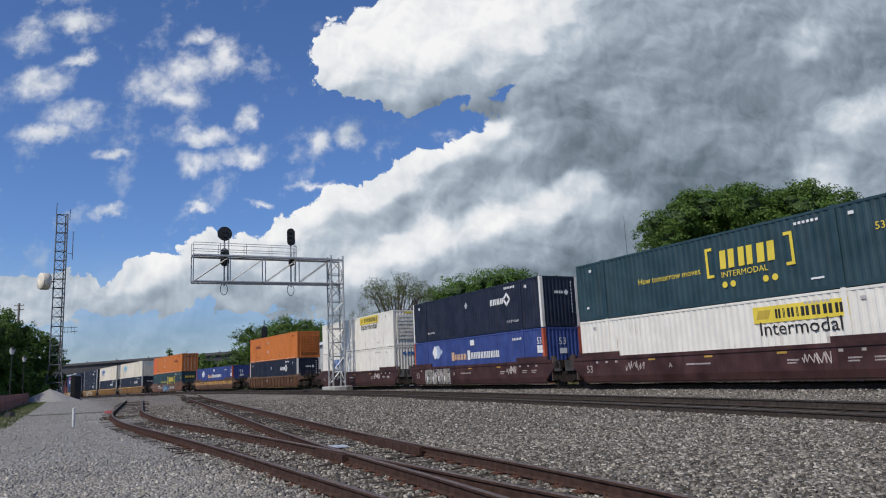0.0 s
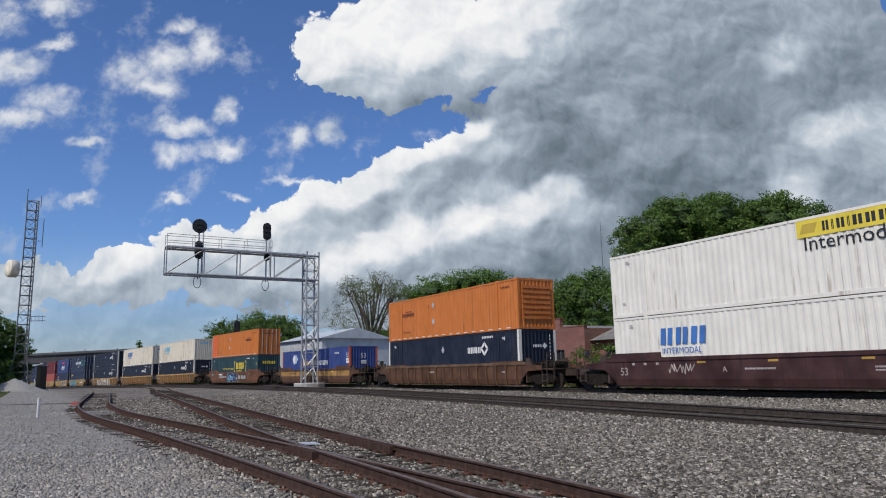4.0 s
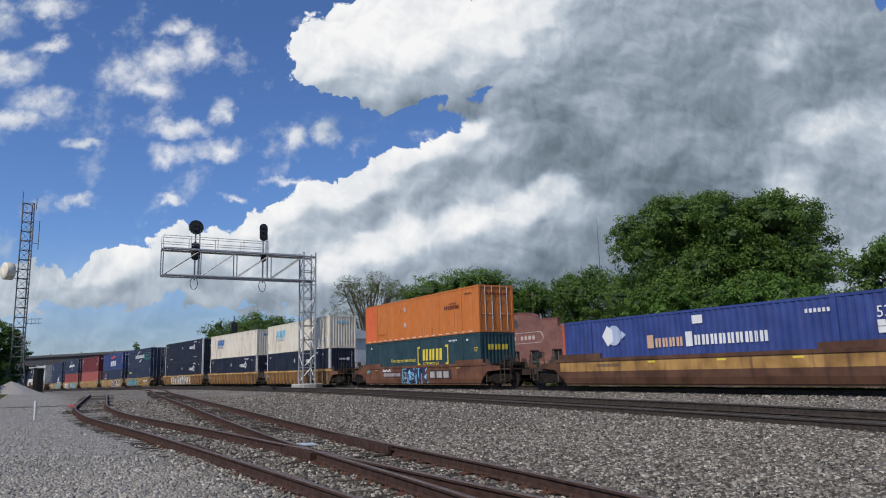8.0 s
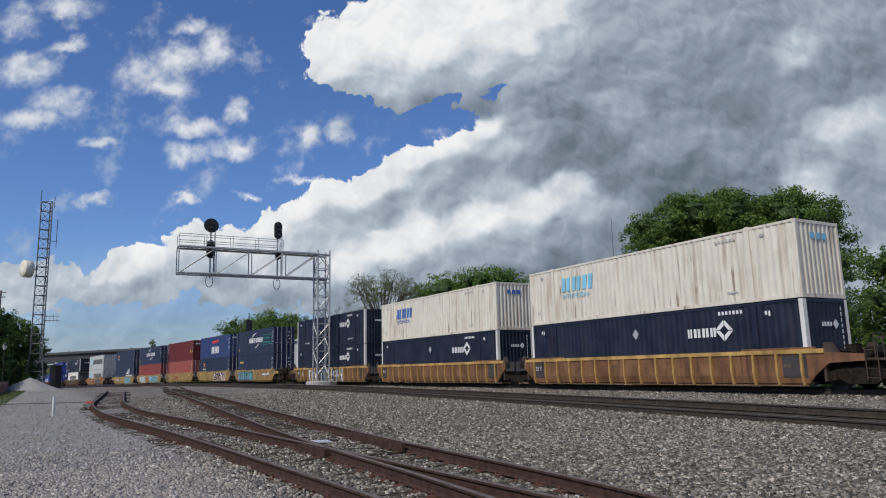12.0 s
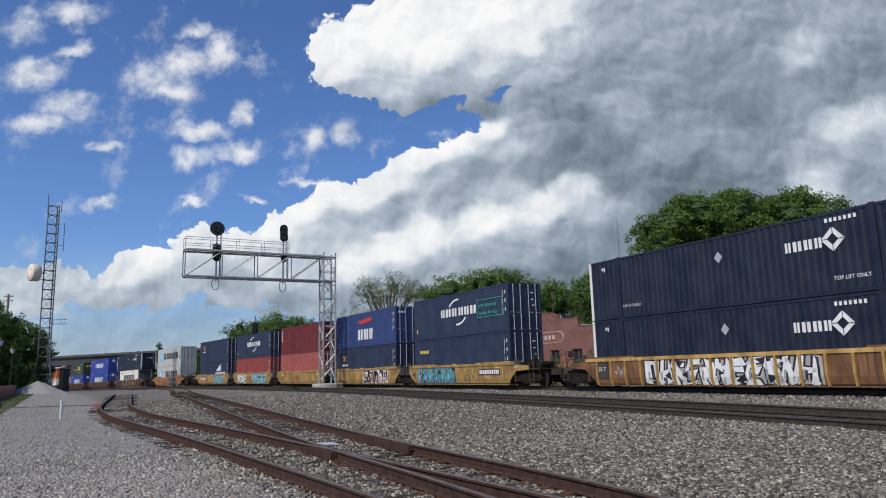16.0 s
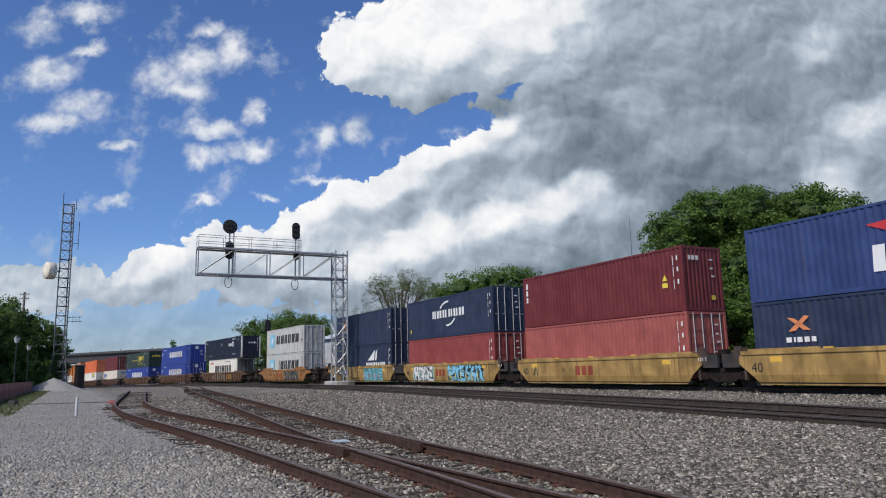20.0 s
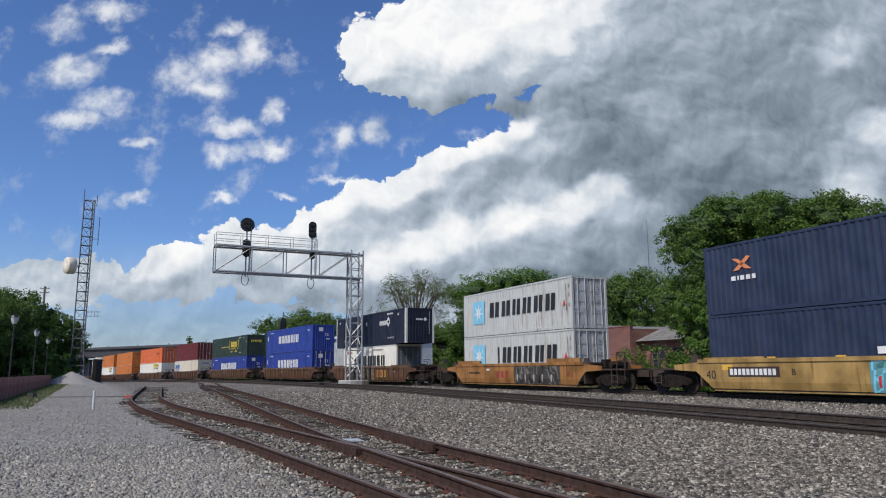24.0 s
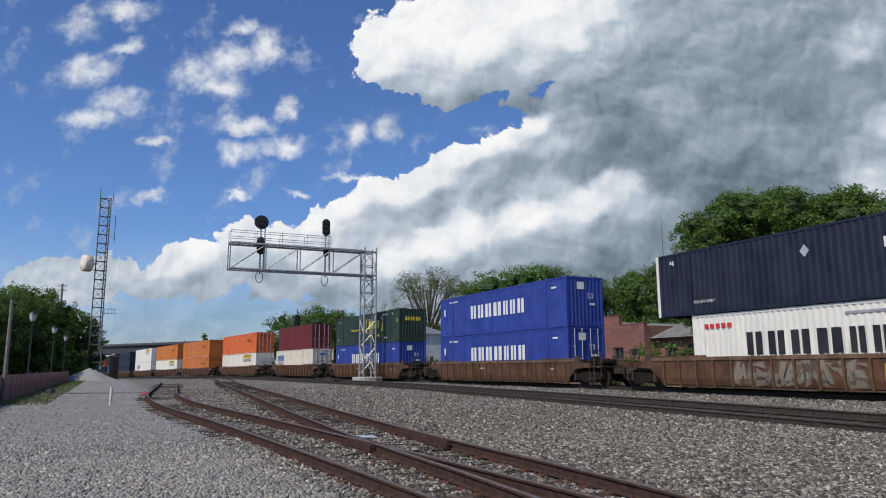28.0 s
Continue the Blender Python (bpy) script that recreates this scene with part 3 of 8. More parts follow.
def sweep_rail(line, offset, z, head_material, web_material, tall=1.0):
    t = np.gradient(line, axis=0)
    t /= np.linalg.norm(t, axis=1)[:, None]
    nrm = np.stack([-t[:, 1], t[:, 0]], 1)
    c = line + nrm * offset
    n = len(RAIL_PROFILE)
    v = []
    for p, q in zip(c, nrm):
        v += [(p[0] + q[0] * a, p[1] + q[1] * a, z + h * tall + fall(p[0], p[1])) for a, h in RAIL_PROFILE]
    f = [(i * n + j, i * n + (j + 1) % n, (i + 1) * n + (j + 1) % n, (i + 1) * n + j) for i in range(len(c) - 1) for j in range(n)]
    me = mesh_of("rail", v, f, [web_material, head_material])
    me.polygons.foreach_set("material_index", [1 if k % n in (6, 7, 8) else 0 for k in range(len(f))])
    return me


TIE = Build().box(-0.115, -1.3, -0.17, 0.115, 1.3, 0.0, 0.015).mesh("tie", TIE_WOOD)
TIE_PLATE = Build().box(-0.09, -0.16, 0.0, 0.09, 0.16, 0.02).box(-0.07, -0.10, 0.02, -0.045, -0.075, 0.06).box(
    0.045, 0.075, 0.02, 0.07, 0.10, 0.06).box(0.045, -0.10, 0.02, 0.07, -0.075, 0.06).mesh("tie_plate", PLATE)


def bed_strip(line, z, cant, wide=1.45):
    """The stained crib ballast between and just beside the rails, its dark colour also holding shade."""
    ln = line[::2]
    t = np.gradient(ln, axis=0)
    t /= np.linalg.norm(t, axis=1)[:, None]
    nrm = np.stack([-t[:, 1], t[:, 0]], 1)
    offs = (-wide, -0.9, -0.5, 0.0, 0.5, 0.9, wide)
    rs = np.random.RandomState(4)
    v = []
    for p, q in zip(ln, nrm):
        for o in offs:
            drop = 0.16 if abs(o) > 1 else 0.0
            v.append((p[0] + q[0] * o, p[1] + q[1] * o, z - 0.01 + cant * (0.5 - o / 1.5) - drop + rs.uniform(-0.012, 0.012) + float(fall(p[0], p[1]))))
    k = len(offs)
    f = [(i * k + j, i * k + j + 1, (i + 1) * k + j + 1, (i + 1) * k + j) for i in range(len(ln) - 1) for j in range(k - 1)]
    f = [tuple(reversed(q)) for q in f]
    return mesh_of("stained_ballast", v, f, STAINED_SHADED)


# dark for oil stains and for the shade below the cars, both in colour
STAINED_SHADED = surface("stained_ballast", (0.030, 0.025, 0.021), (0.110, 0.094, 0.078), 22, 1.0, 0.9, 0.0, 30, (0.022, 0.018, 0.015), 0.8, 0.6, spec=0.05)


def track(name, line, z, cant, label, rail_mats, ties_from, ties_to, pitch=0.53, plates=True, rest=None, tall=1.0, bed=None):
    """Rails on timber ties: z is the height of the ties' tops, cant the rise of the rail on the far side."""
    tr = thing(name, label, "railway track", "railway tracks", "structure")
    part("rail", sweep_rail(line, -0.752, z + 0.016 + cant, *rail_mats, tall), None, tr)
    part("rail", sweep_rail(line, 0.752, z + 0.016, *rail_mats, tall), None, tr)
    if bed:
        part("stained_ballast", bed_strip(line, z, cant, bed), None, tr, "ballast dark with oil, brake dust and painted shade")
    u = np.concatenate([[0], np.cumsum(np.linalg.norm(np.diff(line, axis=0), axis=1))])
    rng = random.Random(len(line))
    s, rest_b = 0.3, Build()
    while s < u[-1] - 1:
        x, y = float(np.interp(s, u, line[:, 0])), float(np.interp(s, u, line[:, 1]))
        x2, y2 = float(np.interp(s + 0.3, u, line[:, 0])), float(np.interp(s + 0.3, u, line[:, 1]))
        a = math.degrees(math.atan2(y2 - y, x2 - x)) + rng.uniform(-1.2, 1.2)
        m = pose(x, y, z + float(fall(x, y)) + cant / 2 + rng.uniform(-0.012, 0.006), math.degrees(-cant / 1.5), 0, a)
        if ties_from <= s <= ties_to:
            part("tie", TIE, None, tr, at=m @ pose(0, rng.uniform(-0.06, 0.06), 0))
            if plates:
                for o in (-0.752, 0.752):
                    part("tie_plate", TIE_PLATE, None, tr, at=m @ pose(0, o, 0.001))
        elif rest is None or s < rest:
            rest_b.add([m @ Vector(p) for p in [w.co for w in TIE.vertices]], [tuple(p.vertices) for p in TIE.polygons])
        s += pitch + rng.uniform(-0.02, 0.02)
    if rest_b.v:
        tagged(part("far_ties", rest_b, TIE_WOOD, tr), kind="stuff")
    return tr


# the wide dark bed here also paints the shade under the train
track("railway_track", MAIN[::2][:, :], RAIL_Z - 0.19, 0.0, "main line track of polished rails under the train", (RAIL_TOP, STEEL_RAIL), -2, -1, 0.56, False, None, 1.1, 2.3)
track("railway_track", TRACK_NEAR, 0.12, 0.13, "canted empty main track on a ballast bank", (RAIL_TOP, STEEL_RAIL), 14, 90, 0.55, False, None, 1.15, 1.45)
track("railway_track", TRACK_B, 0.015, 0.0, "worn siding track with rusty rails on old ties", (RUST_TOP, RUST_RAIL), 10, 60)
track("railway_track", TRACK_D, 0.008, 0.0, "rusty turnout track curving off through the gravel", (RUST_TOP, RUST_RAIL), 10, 60)


# ---- the train ----
PAINTS = {}
DRIPS = {"cream": (0.17, 0.075, 0.035), "light_grey": (0.16, 0.085, 0.045), "white": (0.40, 0.33, 0.26), "orange": (0.26, 0.085, 0.03), "faded_red": (0.20, 0.05, 0.04),
         "car_red_brown": (0.035, 0.014, 0.011), "car_yellow": (0.16, 0.085, 0.03), "car_amber": (0.11, 0.05, 0.02), "car_tan": (0.06, 0.03, 0.017)}


def coat(key, c, amount=0.3, rust=(0.10, 0.045, 0.02), rough=0.5):
    if key not in PAINTS:
        PAINTS[key] = paint(key + "_paint", c, rust, amount, rough, 0.30 if key.startswith("car_") else 0.12 if max(c) < 0.5 else 0.045, DRIPS.get(key))
    return PAINTS[key]


NAVY, GREEN, WHITE = coat("navy", (0.0075, 0.0125, 0.029), 0.10), coat("dark_green", (0.018, 0.05, 0.062), 0.10), coat("white", (0.76, 0.73, 0.65), 0.12, (0.5, 0.42, 0.34))
ORANGE, BLUE = coat("orange", (0.55, 0.165, 0.030), 0.18), coat("royal_blue", (0.032, 0.058, 0.21), 0.12)
BRIGHT_BLUE = coat("bright_blue", (0.022, 0.05, 0.27), 0.12)
SEA_BLUE, DUSK_BLUE = coat("sea_blue", (0.018, 0.030, 0.066), 0.14), coat("dusk_blue", (0.026, 0.05, 0.155), 0.15)
RED, FADED_RED, GREY = coat("oxide_red", (0.135, 0.017, 0.019), 0.2), coat("faded_red", (0.34, 0.085, 0.07), 0.2), coat("light_grey", (0.50, 0.51, 0.485), 0.55, (0.30, 0.22, 0.16))
CAR_RED, CAR_BROWN = coat("car_red_brown", (0.050, 0.018, 0.016), 0.45, (0.03, 0.02, 0.016)), coat("car_brown", (0.098, 0.044, 0.022), 0.65, (0.04, 0.025, 0.018))
CAR_RUST, CAR_YELLOW = coat("car_rust", (0.145, 0.058, 0.028), 0.6, (0.06, 0.035, 0.022)), coat("car_yellow", (0.34, 0.212, 0.066), 0.5, (0.14, 0.08, 0.035))
CAR_AMBER, CAR_TAN = coat("car_amber", (0.30, 0.135, 0.036), 0.5), coat("car_tan", (0.185, 0.088, 0.037), 0.75, (0.075, 0.042, 0.024))
# top chord paint; on the ribs its paler tone stands for sunlit edges
CHORD_LIT_RIB_GOLD, CHORD_LIT_RIB_BROWN = coat("car_chord_lit_rib_gold", (0.46, 0.28, 0.085), 0.5, (0.12, 0.06, 0.03)), coat("car_chord_lit_rib_brown", (0.14, 0.08, 0.042), 0.6, (0.07, 0.04, 0.025))
DARK_END = coat("car_end_dark", (0.045, 0.04, 0.037), 0.3, (0.09, 0.05, 0.03))
CREAM = coat("cream", (0.70, 0.645, 0.53), 0.5, (0.32, 0.19, 0.105))
M_WHITE, M_YELLOW, M_BLACK = coat("mark_white", (0.75, 0.75, 0.73), 0.2), coat("mark_yellow", (0.75, 0.58, 0.06), 0.15), coat("mark_black", (0.02, 0.02, 0.022), 0.0)
M_BLUE, M_SKY, M_RED = coat("mark_blue", (0.05, 0.16, 0.45), 0.2), coat("mark_sky", (0.22, 0.55, 0.72), 0.2), coat("mark_red", (0.55, 0.035, 0.04), 0.1)
M_GREEN, M_ORANGE, M_GREY = coat("mark_green", (0.04, 0.42, 0.28), 0.1), coat("mark_orange", (0.70, 0.25, 0.10), 0.1), coat("mark_grey", (0.3, 0.3, 0.32), 0.1)
M_TEAL, M_VIOLET = coat("mark_teal", (0.11, 0.30, 0.31), 0.3), coat("mark_violet", (0.22, 0.24, 0.5), 0.1)
SEAL = coat("lock_bar_zinc", (0.52, 0.53, 0.54), 0.2)

END_GRIME = coat("car_end_grime", (0.06, 0.04, 0.028), 0.5, (0.02, 0.016, 0.013))

CONTAINER_MESH = {}


def corrugated(x0, x1, z0, z1, y, period, depth, out):
    """A trapezoid-folded sheet from x0 to x1 in the plane y; out is the side that faces outwards."""
    b = Build()
    n = max(2, round((x1 - x0) / period))
    p = (x1 - x0) / n
    xs, ds = [], []
    for i in range(n):
        for u, d in ((0.0, 0), (0.30, 0), (0.48, 1), (0.82, 1)):
            xs.append(x0 + (i + u) * p)
            ds.append(d * depth)
    xs.append(x1)
    ds.append(0)
    v = [(x, y - out * d, z) for z in (z0, z1) for x, d in zip(xs, ds)]
    k = len(xs)
    f = [(i, i + 1, k + i + 1, k + i) if out < 0 else (i + 1, i, k + i, k + i + 1) for i in range(k - 1)]
    return b.add(v, f)


def container_meshes(length, width, height, coat_m, doors, frame_m, posts, rib):
    key = (length, width, height, coat_m.name, doors, frame_m.name, posts, rib)
    if key in CONTAINER_MESH:
        return CONTAINER_MESH[key]
    L, W, H = length / 2, width / 2, height
    out = {}
    depth = 0.036 if rib == "deep" else 0.028
    per = 0.278 if rib == "deep" else 0.30
    for nm, sgn in (("side_wall", -1), ("side_wall_far", 1)):
        out[nm] = corrugated(-L + 0.10, L - 0.10, 0.13, H - 0.09, sgn * (W - 0.012), per, depth, sgn).mesh("side_wall", coat_m)
    out["corner_post"] = Build().box(-0.06, -0.07, 0.0, 0.06, 0.07, H, 0.012).mesh("corner_post", frame_m)
    out["bottom_rail"] = Build().box(-L + 0.12, -0.045, 0.0, L - 0.12, 0.043, 0.14, 0.01).mesh("bottom_rail", coat_m)
    out["top_rail"] = Build().box(-L + 0.12, -0.045, H - 0.10, L - 0.12, 0.043, H - 0.005, 0.01).mesh("top_rail", coat_m)
    out["end_sill"] = Build().box(-0.05, -W + 0.14, 0.0, 0.048, W - 0.14, 0.15).mesh("end_sill", coat_m)
    out["end_header"] = Build().box(-0.05, -W + 0.14, H - 0.12, 0.048, W - 0.14, H - 0.004).mesh("end_header", coat_m)
    out["roof"] = Build().box(-L + 0.05, -W + 0.05, H - 0.045, L - 0.05, W - 0.05, H - 0.015).mesh("roof", coat_m)
    out["floor"] = Build().box(-L + 0.05, -W + 0.05, 0.08, L - 0.05, W - 0.05, 0.13).mesh("floor", GRIME)
    out["corner_casting"] = Build().box(-0.09, -0.08, -0.06, 0.09, 0.08, 0.06, 0.02).mesh("corner_casting", frame_m)
    # back wall
    e = corrugated(-W + 0.13, W - 0.13, 0.14, H - 0.11, L - 0.012, 0.25, depth, 1)
    e.v = [(y, x, z) for x, y, z in e.v]
    e.f = [tuple(reversed(q)) for q in e.f]
    wall = e.mesh("end_wall", coat_m)
    e.v = [(-x, -y, z) for x, y, z in e.v]
    out["end_wall_back"] = e.mesh("end_wall", coat_m)
    if doors:
        d = Build()
        x0 = L - 0.05
        d.box(x0 - 0.04, 0.006, 0.15, x0, W - 0.13, H - 0.12)
        nr = 4 if rib == "deep" else 3
        for i in range(nr):
            z0 = 0.24 + i * (H - 0.45) / nr
            d.box(x0, 0.10, z0, x0 + 0.022, W - 0.22, z0 + (H - 0.45) / nr * 0.62, 0.01)
        out["door"] = d.mesh("door", coat_m)
        r = Build()
        r.tube((0, 0, 0.06), (0, 0, H - 0.06), 0.019, 6)
        for z in (0.12, H * 0.3, H * 0.62, H - 0.14):
            r.box(-0.03, -0.045, z, 0.015, 0.045, z + 0.05)
        r.bar((0.02, 0, 1.12), (0.02, 0.28, 1.10), 0.02)
        out["lock_bar"] = r.mesh("lock_bar", SEAL)
    else:
        out["end_wall"] = wall
    if posts:
        p = Build()
        p.box(-0.10, -0.012, 0.0, 0.10, 0.06, H + 0.005, 0.01)
        out["lifting_post"] = p.mesh("lifting_post", coat_m)
        out["post_casting"] = Build().box(-0.10, -0.02, -0.07, 0.10, 0.09, 0.07, 0.02).mesh("post_casting", frame_m)
    CONTAINER_MESH[key] = out
    return out


def container(label, length, coat_m, height=2.87, doors=False, frame_m=None, posts=None, rib="shallow", group="intermodal containers"):
    """A freight box on its own base; +x is the end that leads, -y the side to the camera."""
    posts = (length > 13) if posts is None else posts
    width = 2.60 if length > 13 else 2.44
    ms = container_meshes(length, width, height, coat_m, doors, frame_m or coat_m, posts, rib)
    ob = thing("shipping_container", label, "container", group)
    L, W, H = length / 2, width / 2, height
    for sy in (-1, 1):
        for nm in ("bottom_rail", "top_rail"):
            part(nm, ms[nm], None, ob, at=pose(0, sy * (W - 0.046), 0))
        for sx in (-1, 1):
            part("corner_post", ms["corner_post"], None, ob, at=pose(sx * (L - 0.06), sy * (W - 0.07), 0))
    for sx in (-1, 1):
        for nm in ("end_sill", "end_header"):
            part(nm, ms[nm], None, ob, at=pose(sx * (L - 0.052), 0, 0))
    for nm in ("side_wall", "side_wall_far", "roof", "floor", "end_wall_back"):
        part({"side_wall_far": "side_wall", "end_wall_back": "end_wall"}.get(nm, nm), ms[nm], None, ob)
    if doors:
        for sy in (1, -1):
            dr = part("door", ms["door"], None, ob)
            if sy < 0:
                dr.matrix_local = Matrix.Diagonal((1, -1, 1, 1))
            for y in (0.30, 0.82):
                part("lock_bar", ms["lock_bar"], None, dr, at=pose(L - 0.05 + 0.045, y, 0))
    else:
        part("end_wall", ms["end_wall"], None, ob)
    for sx in (-1, 1):
        for sy in (-1, 1):
            for z in (0.06, H - 0.055):
                part("corner_casting", ms["corner_casting"], None, ob, at=pose(sx * (L - 0.085), sy * (W - 0.072), z))
            if posts:
                lp = part("lifting_post", ms["lifting_post"], None, ob, at=pose(sx * 6.03, sy * W, 0, 0, 0, 0 if sy < 0 else 180))
                for z in (0.05, H - 0.04):
                    part("post_casting", ms["post_casting"], None, lp, at=pose(0, 0, z))
    ob["size"] = (length, width, height)
    return ob


def mark(ob, x, z, w, h, m, shear=0.0, end=False, name="marking", t=0.006):
    """A painted bar w by h, its middle at x, z, on the camera's side (or on the leading end, x counted from its middle)."""
    L, W, H = ob["size"][0] / 2, ob["size"][1] / 2, ob["size"][2]
    b = Build()
    s = shear * h / 2
    ring = [(x - w / 2 - s, z - h / 2), (x + w / 2 - s, z - h / 2), (x + w / 2 + s, z + h / 2), (x - w / 2 + s, z + h / 2)]
    if end:
        b.prism([(L + 0.004, a, c) for a, c in ring], (t, 0, 0))
    else:
        b.prism([(a, -W - 0.003, c) for a, c in ring], (0, -t, 0))
    return part(name, b, m, ob)


def ring_mark(ob, x, z, r0, r1, m, n=16, a0=0.0, a1=360.0, sx=1.0, name="emblem"):
    """A painted disc, ring or arc as one connected sheet."""
    W = ob["size"][1] / 2
    full, y = abs(a1 - a0) >= 359.9, -W - 0.009
    k = n if full else n + 1
    v, f = [], []
    for i in range(k):
        p = radians(a0 + (a1 - a0) * i / n)
        v += [(x + sx * r1 * math.cos(p), y, z + r1 * math.sin(p)), (x + sx * r0 * math.cos(p), y, z + r0 * math.sin(p))]
    if r0 < 1e-4:
        ring = v[0::2] if full else v[0::2] + [(x, y, z)]
        return part(name, Build().prism(ring, (0, 0.006, 0)), m, ob)
    for i in range(n):
        a, b = 2 * i, 2 * ((i + 1) % k)
        f.append((a, b, b + 1, a + 1))
    return part(name, mesh_of(name, v, f, m), None, ob)


def poly_mark(ob, ring, m, name="emblem", end=False):
    L, W = ob["size"][0] / 2, ob["size"][1] / 2
    if end:
        return part(name, Build().prism([(L + 0.004, a, c) for a, c in ring], (0.006, 0, 0)), m, ob)
    return part(name, Build().prism([(a, -W - 0.004, c) for a, c in ring], (0, -0.006, 0)), m, ob)


def bar_pair(ob, x, z, w, h, m, shear=0.0, end=False):
    """One plain mark of a brand word: two upright bars side by side."""
    for c, k in ((-0.29, 0.42), (0.30, 0.40)):
        mark(ob, x + c * w, z, k * w, h, m, shear, end, "brand_bar")


def word_blocks(ob, x0, x1, z, h, widths, m, shear=0.0, end=False, gap=0.18):
    """A brand word as a row of plain shapes, one to a letter, in its colour."""
    tot = sum(widths) + gap * (len(widths) - 1)
    u = (x1 - x0) / tot
    x = x0
    for w in widths:
        if h < 0.3:
            mark(ob, x + w * u * 0.45, z, w * u * 0.86, h * 0.92, m, shear, end, "brand_block")
        else:
            bar_pair(ob, x + w * u * 0.5, z, w * u * 0.92, h * 0.96, m, shear, end)
        x += (w + gap) * u


TEXT_MESH = {}


def lettering(ob, text, x, z, h, m, end=False, name="lettering", sx=1.0, depth=0.004):
    """Real words and figures in the built-in face; x, z is the left foot of the line."""
    key = (text, m.name)
    if key not in TEXT_MESH:
        cu = bpy.data.curves.new("lettering", "FONT")
        cu.body, cu.size, cu.extrude = text, 1.0, 0.002
        cu.resolution_u = 2
        tmp = bpy.data.objects.new("lettering", cu)
        scene.collection.objects.link(tmp)
        me = bpy.data.meshes.new_from_object(tmp.evaluated_get(bpy.context.evaluated_depsgraph_get()))
        me.name = "lettering"
        me.materials.clear()
        me.materials.append(m)
        bpy.data.objects.remove(tmp)
        TEXT_MESH[key] = me
    L, W = ob["size"][0] / 2, ob["size"][1] / 2
    k = h / 0.72
    o = part(name, TEXT_MESH[key], None, ob)
    if end:
        o.matrix_local = pose(L + 0.006, x, z, 90, 0, 90) @ Matrix.Diagonal((k * sx, k, 1, 1))
    else:
        o.matrix_local = pose(x, -W - 0.006, z, 90, 0, 0) @ Matrix.Diagonal((k * sx, k, 1, 1))
    return o


# -- liveries: brand names as plain shapes, plain words lettered --
def small_marks(ob, m, rng, n=5):
    """Data plates and load marks, too small to read."""
    L, H = ob["size"][0] / 2, ob["size"][2]
    for i in range(6):
        mark(ob, L - 3.5 + i * 0.17, H - 0.34, 0.11, 0.10, m)
    mark(ob, L - 1.4, H - 0.38, 0.20, 0.12, m)
    mark(ob, -L + 1.1, H - 0.40, 0.18, 0.14, m)
    mark(ob, -L + 0.75, 0.62, 0.18, 0.10, m)
    mark(ob, L - 2.9, 0.45, 0.5, 0.07, m)


def livery_bracket(ob, rng):
    """Yellow bracketed block word with a slogan before it, on dark green."""
    for x, s in ((0.42, 1), (4.34, -1)):
        mark(ob, x, 1.69, 0.12, 1.24, M_YELLOW)
        mark(ob, x + s * 0.18, 2.25, 0.24, 0.12, M_YELLOW)
        mark(ob, x + s * 0.18, 1.13, 0.24, 0.12, M_YELLOW)
    word_blocks(ob, 1.05, 3.64, 1.74, 0.78, (0.9, 0.85, 1.0), M_YELLOW, 0.05)
    lettering(ob, "INTERMODAL", 1.06, 1.02, 0.24, M_YELLOW, sx=1.05)
    lettering(ob, "How tomorrow moves", -3.65, 1.32, 0.29, M_YELLOW, sx=0.97)
    for x in (1.2, 1.6, 3.1, 3.5):
        ring_mark(ob, x, 0.72, 0.0, 0.13, M_YELLOW, 12)
    lettering(ob, "53'", 7.4, 1.75, 0.26, M_YELLOW)
    small_marks(ob, M_WHITE, rng)
    word_blocks(ob, -0.75, 0.75, 2.0, 0.34, (0.9, 0.85, 1.0), M_YELLOW, 0.05, end=True)


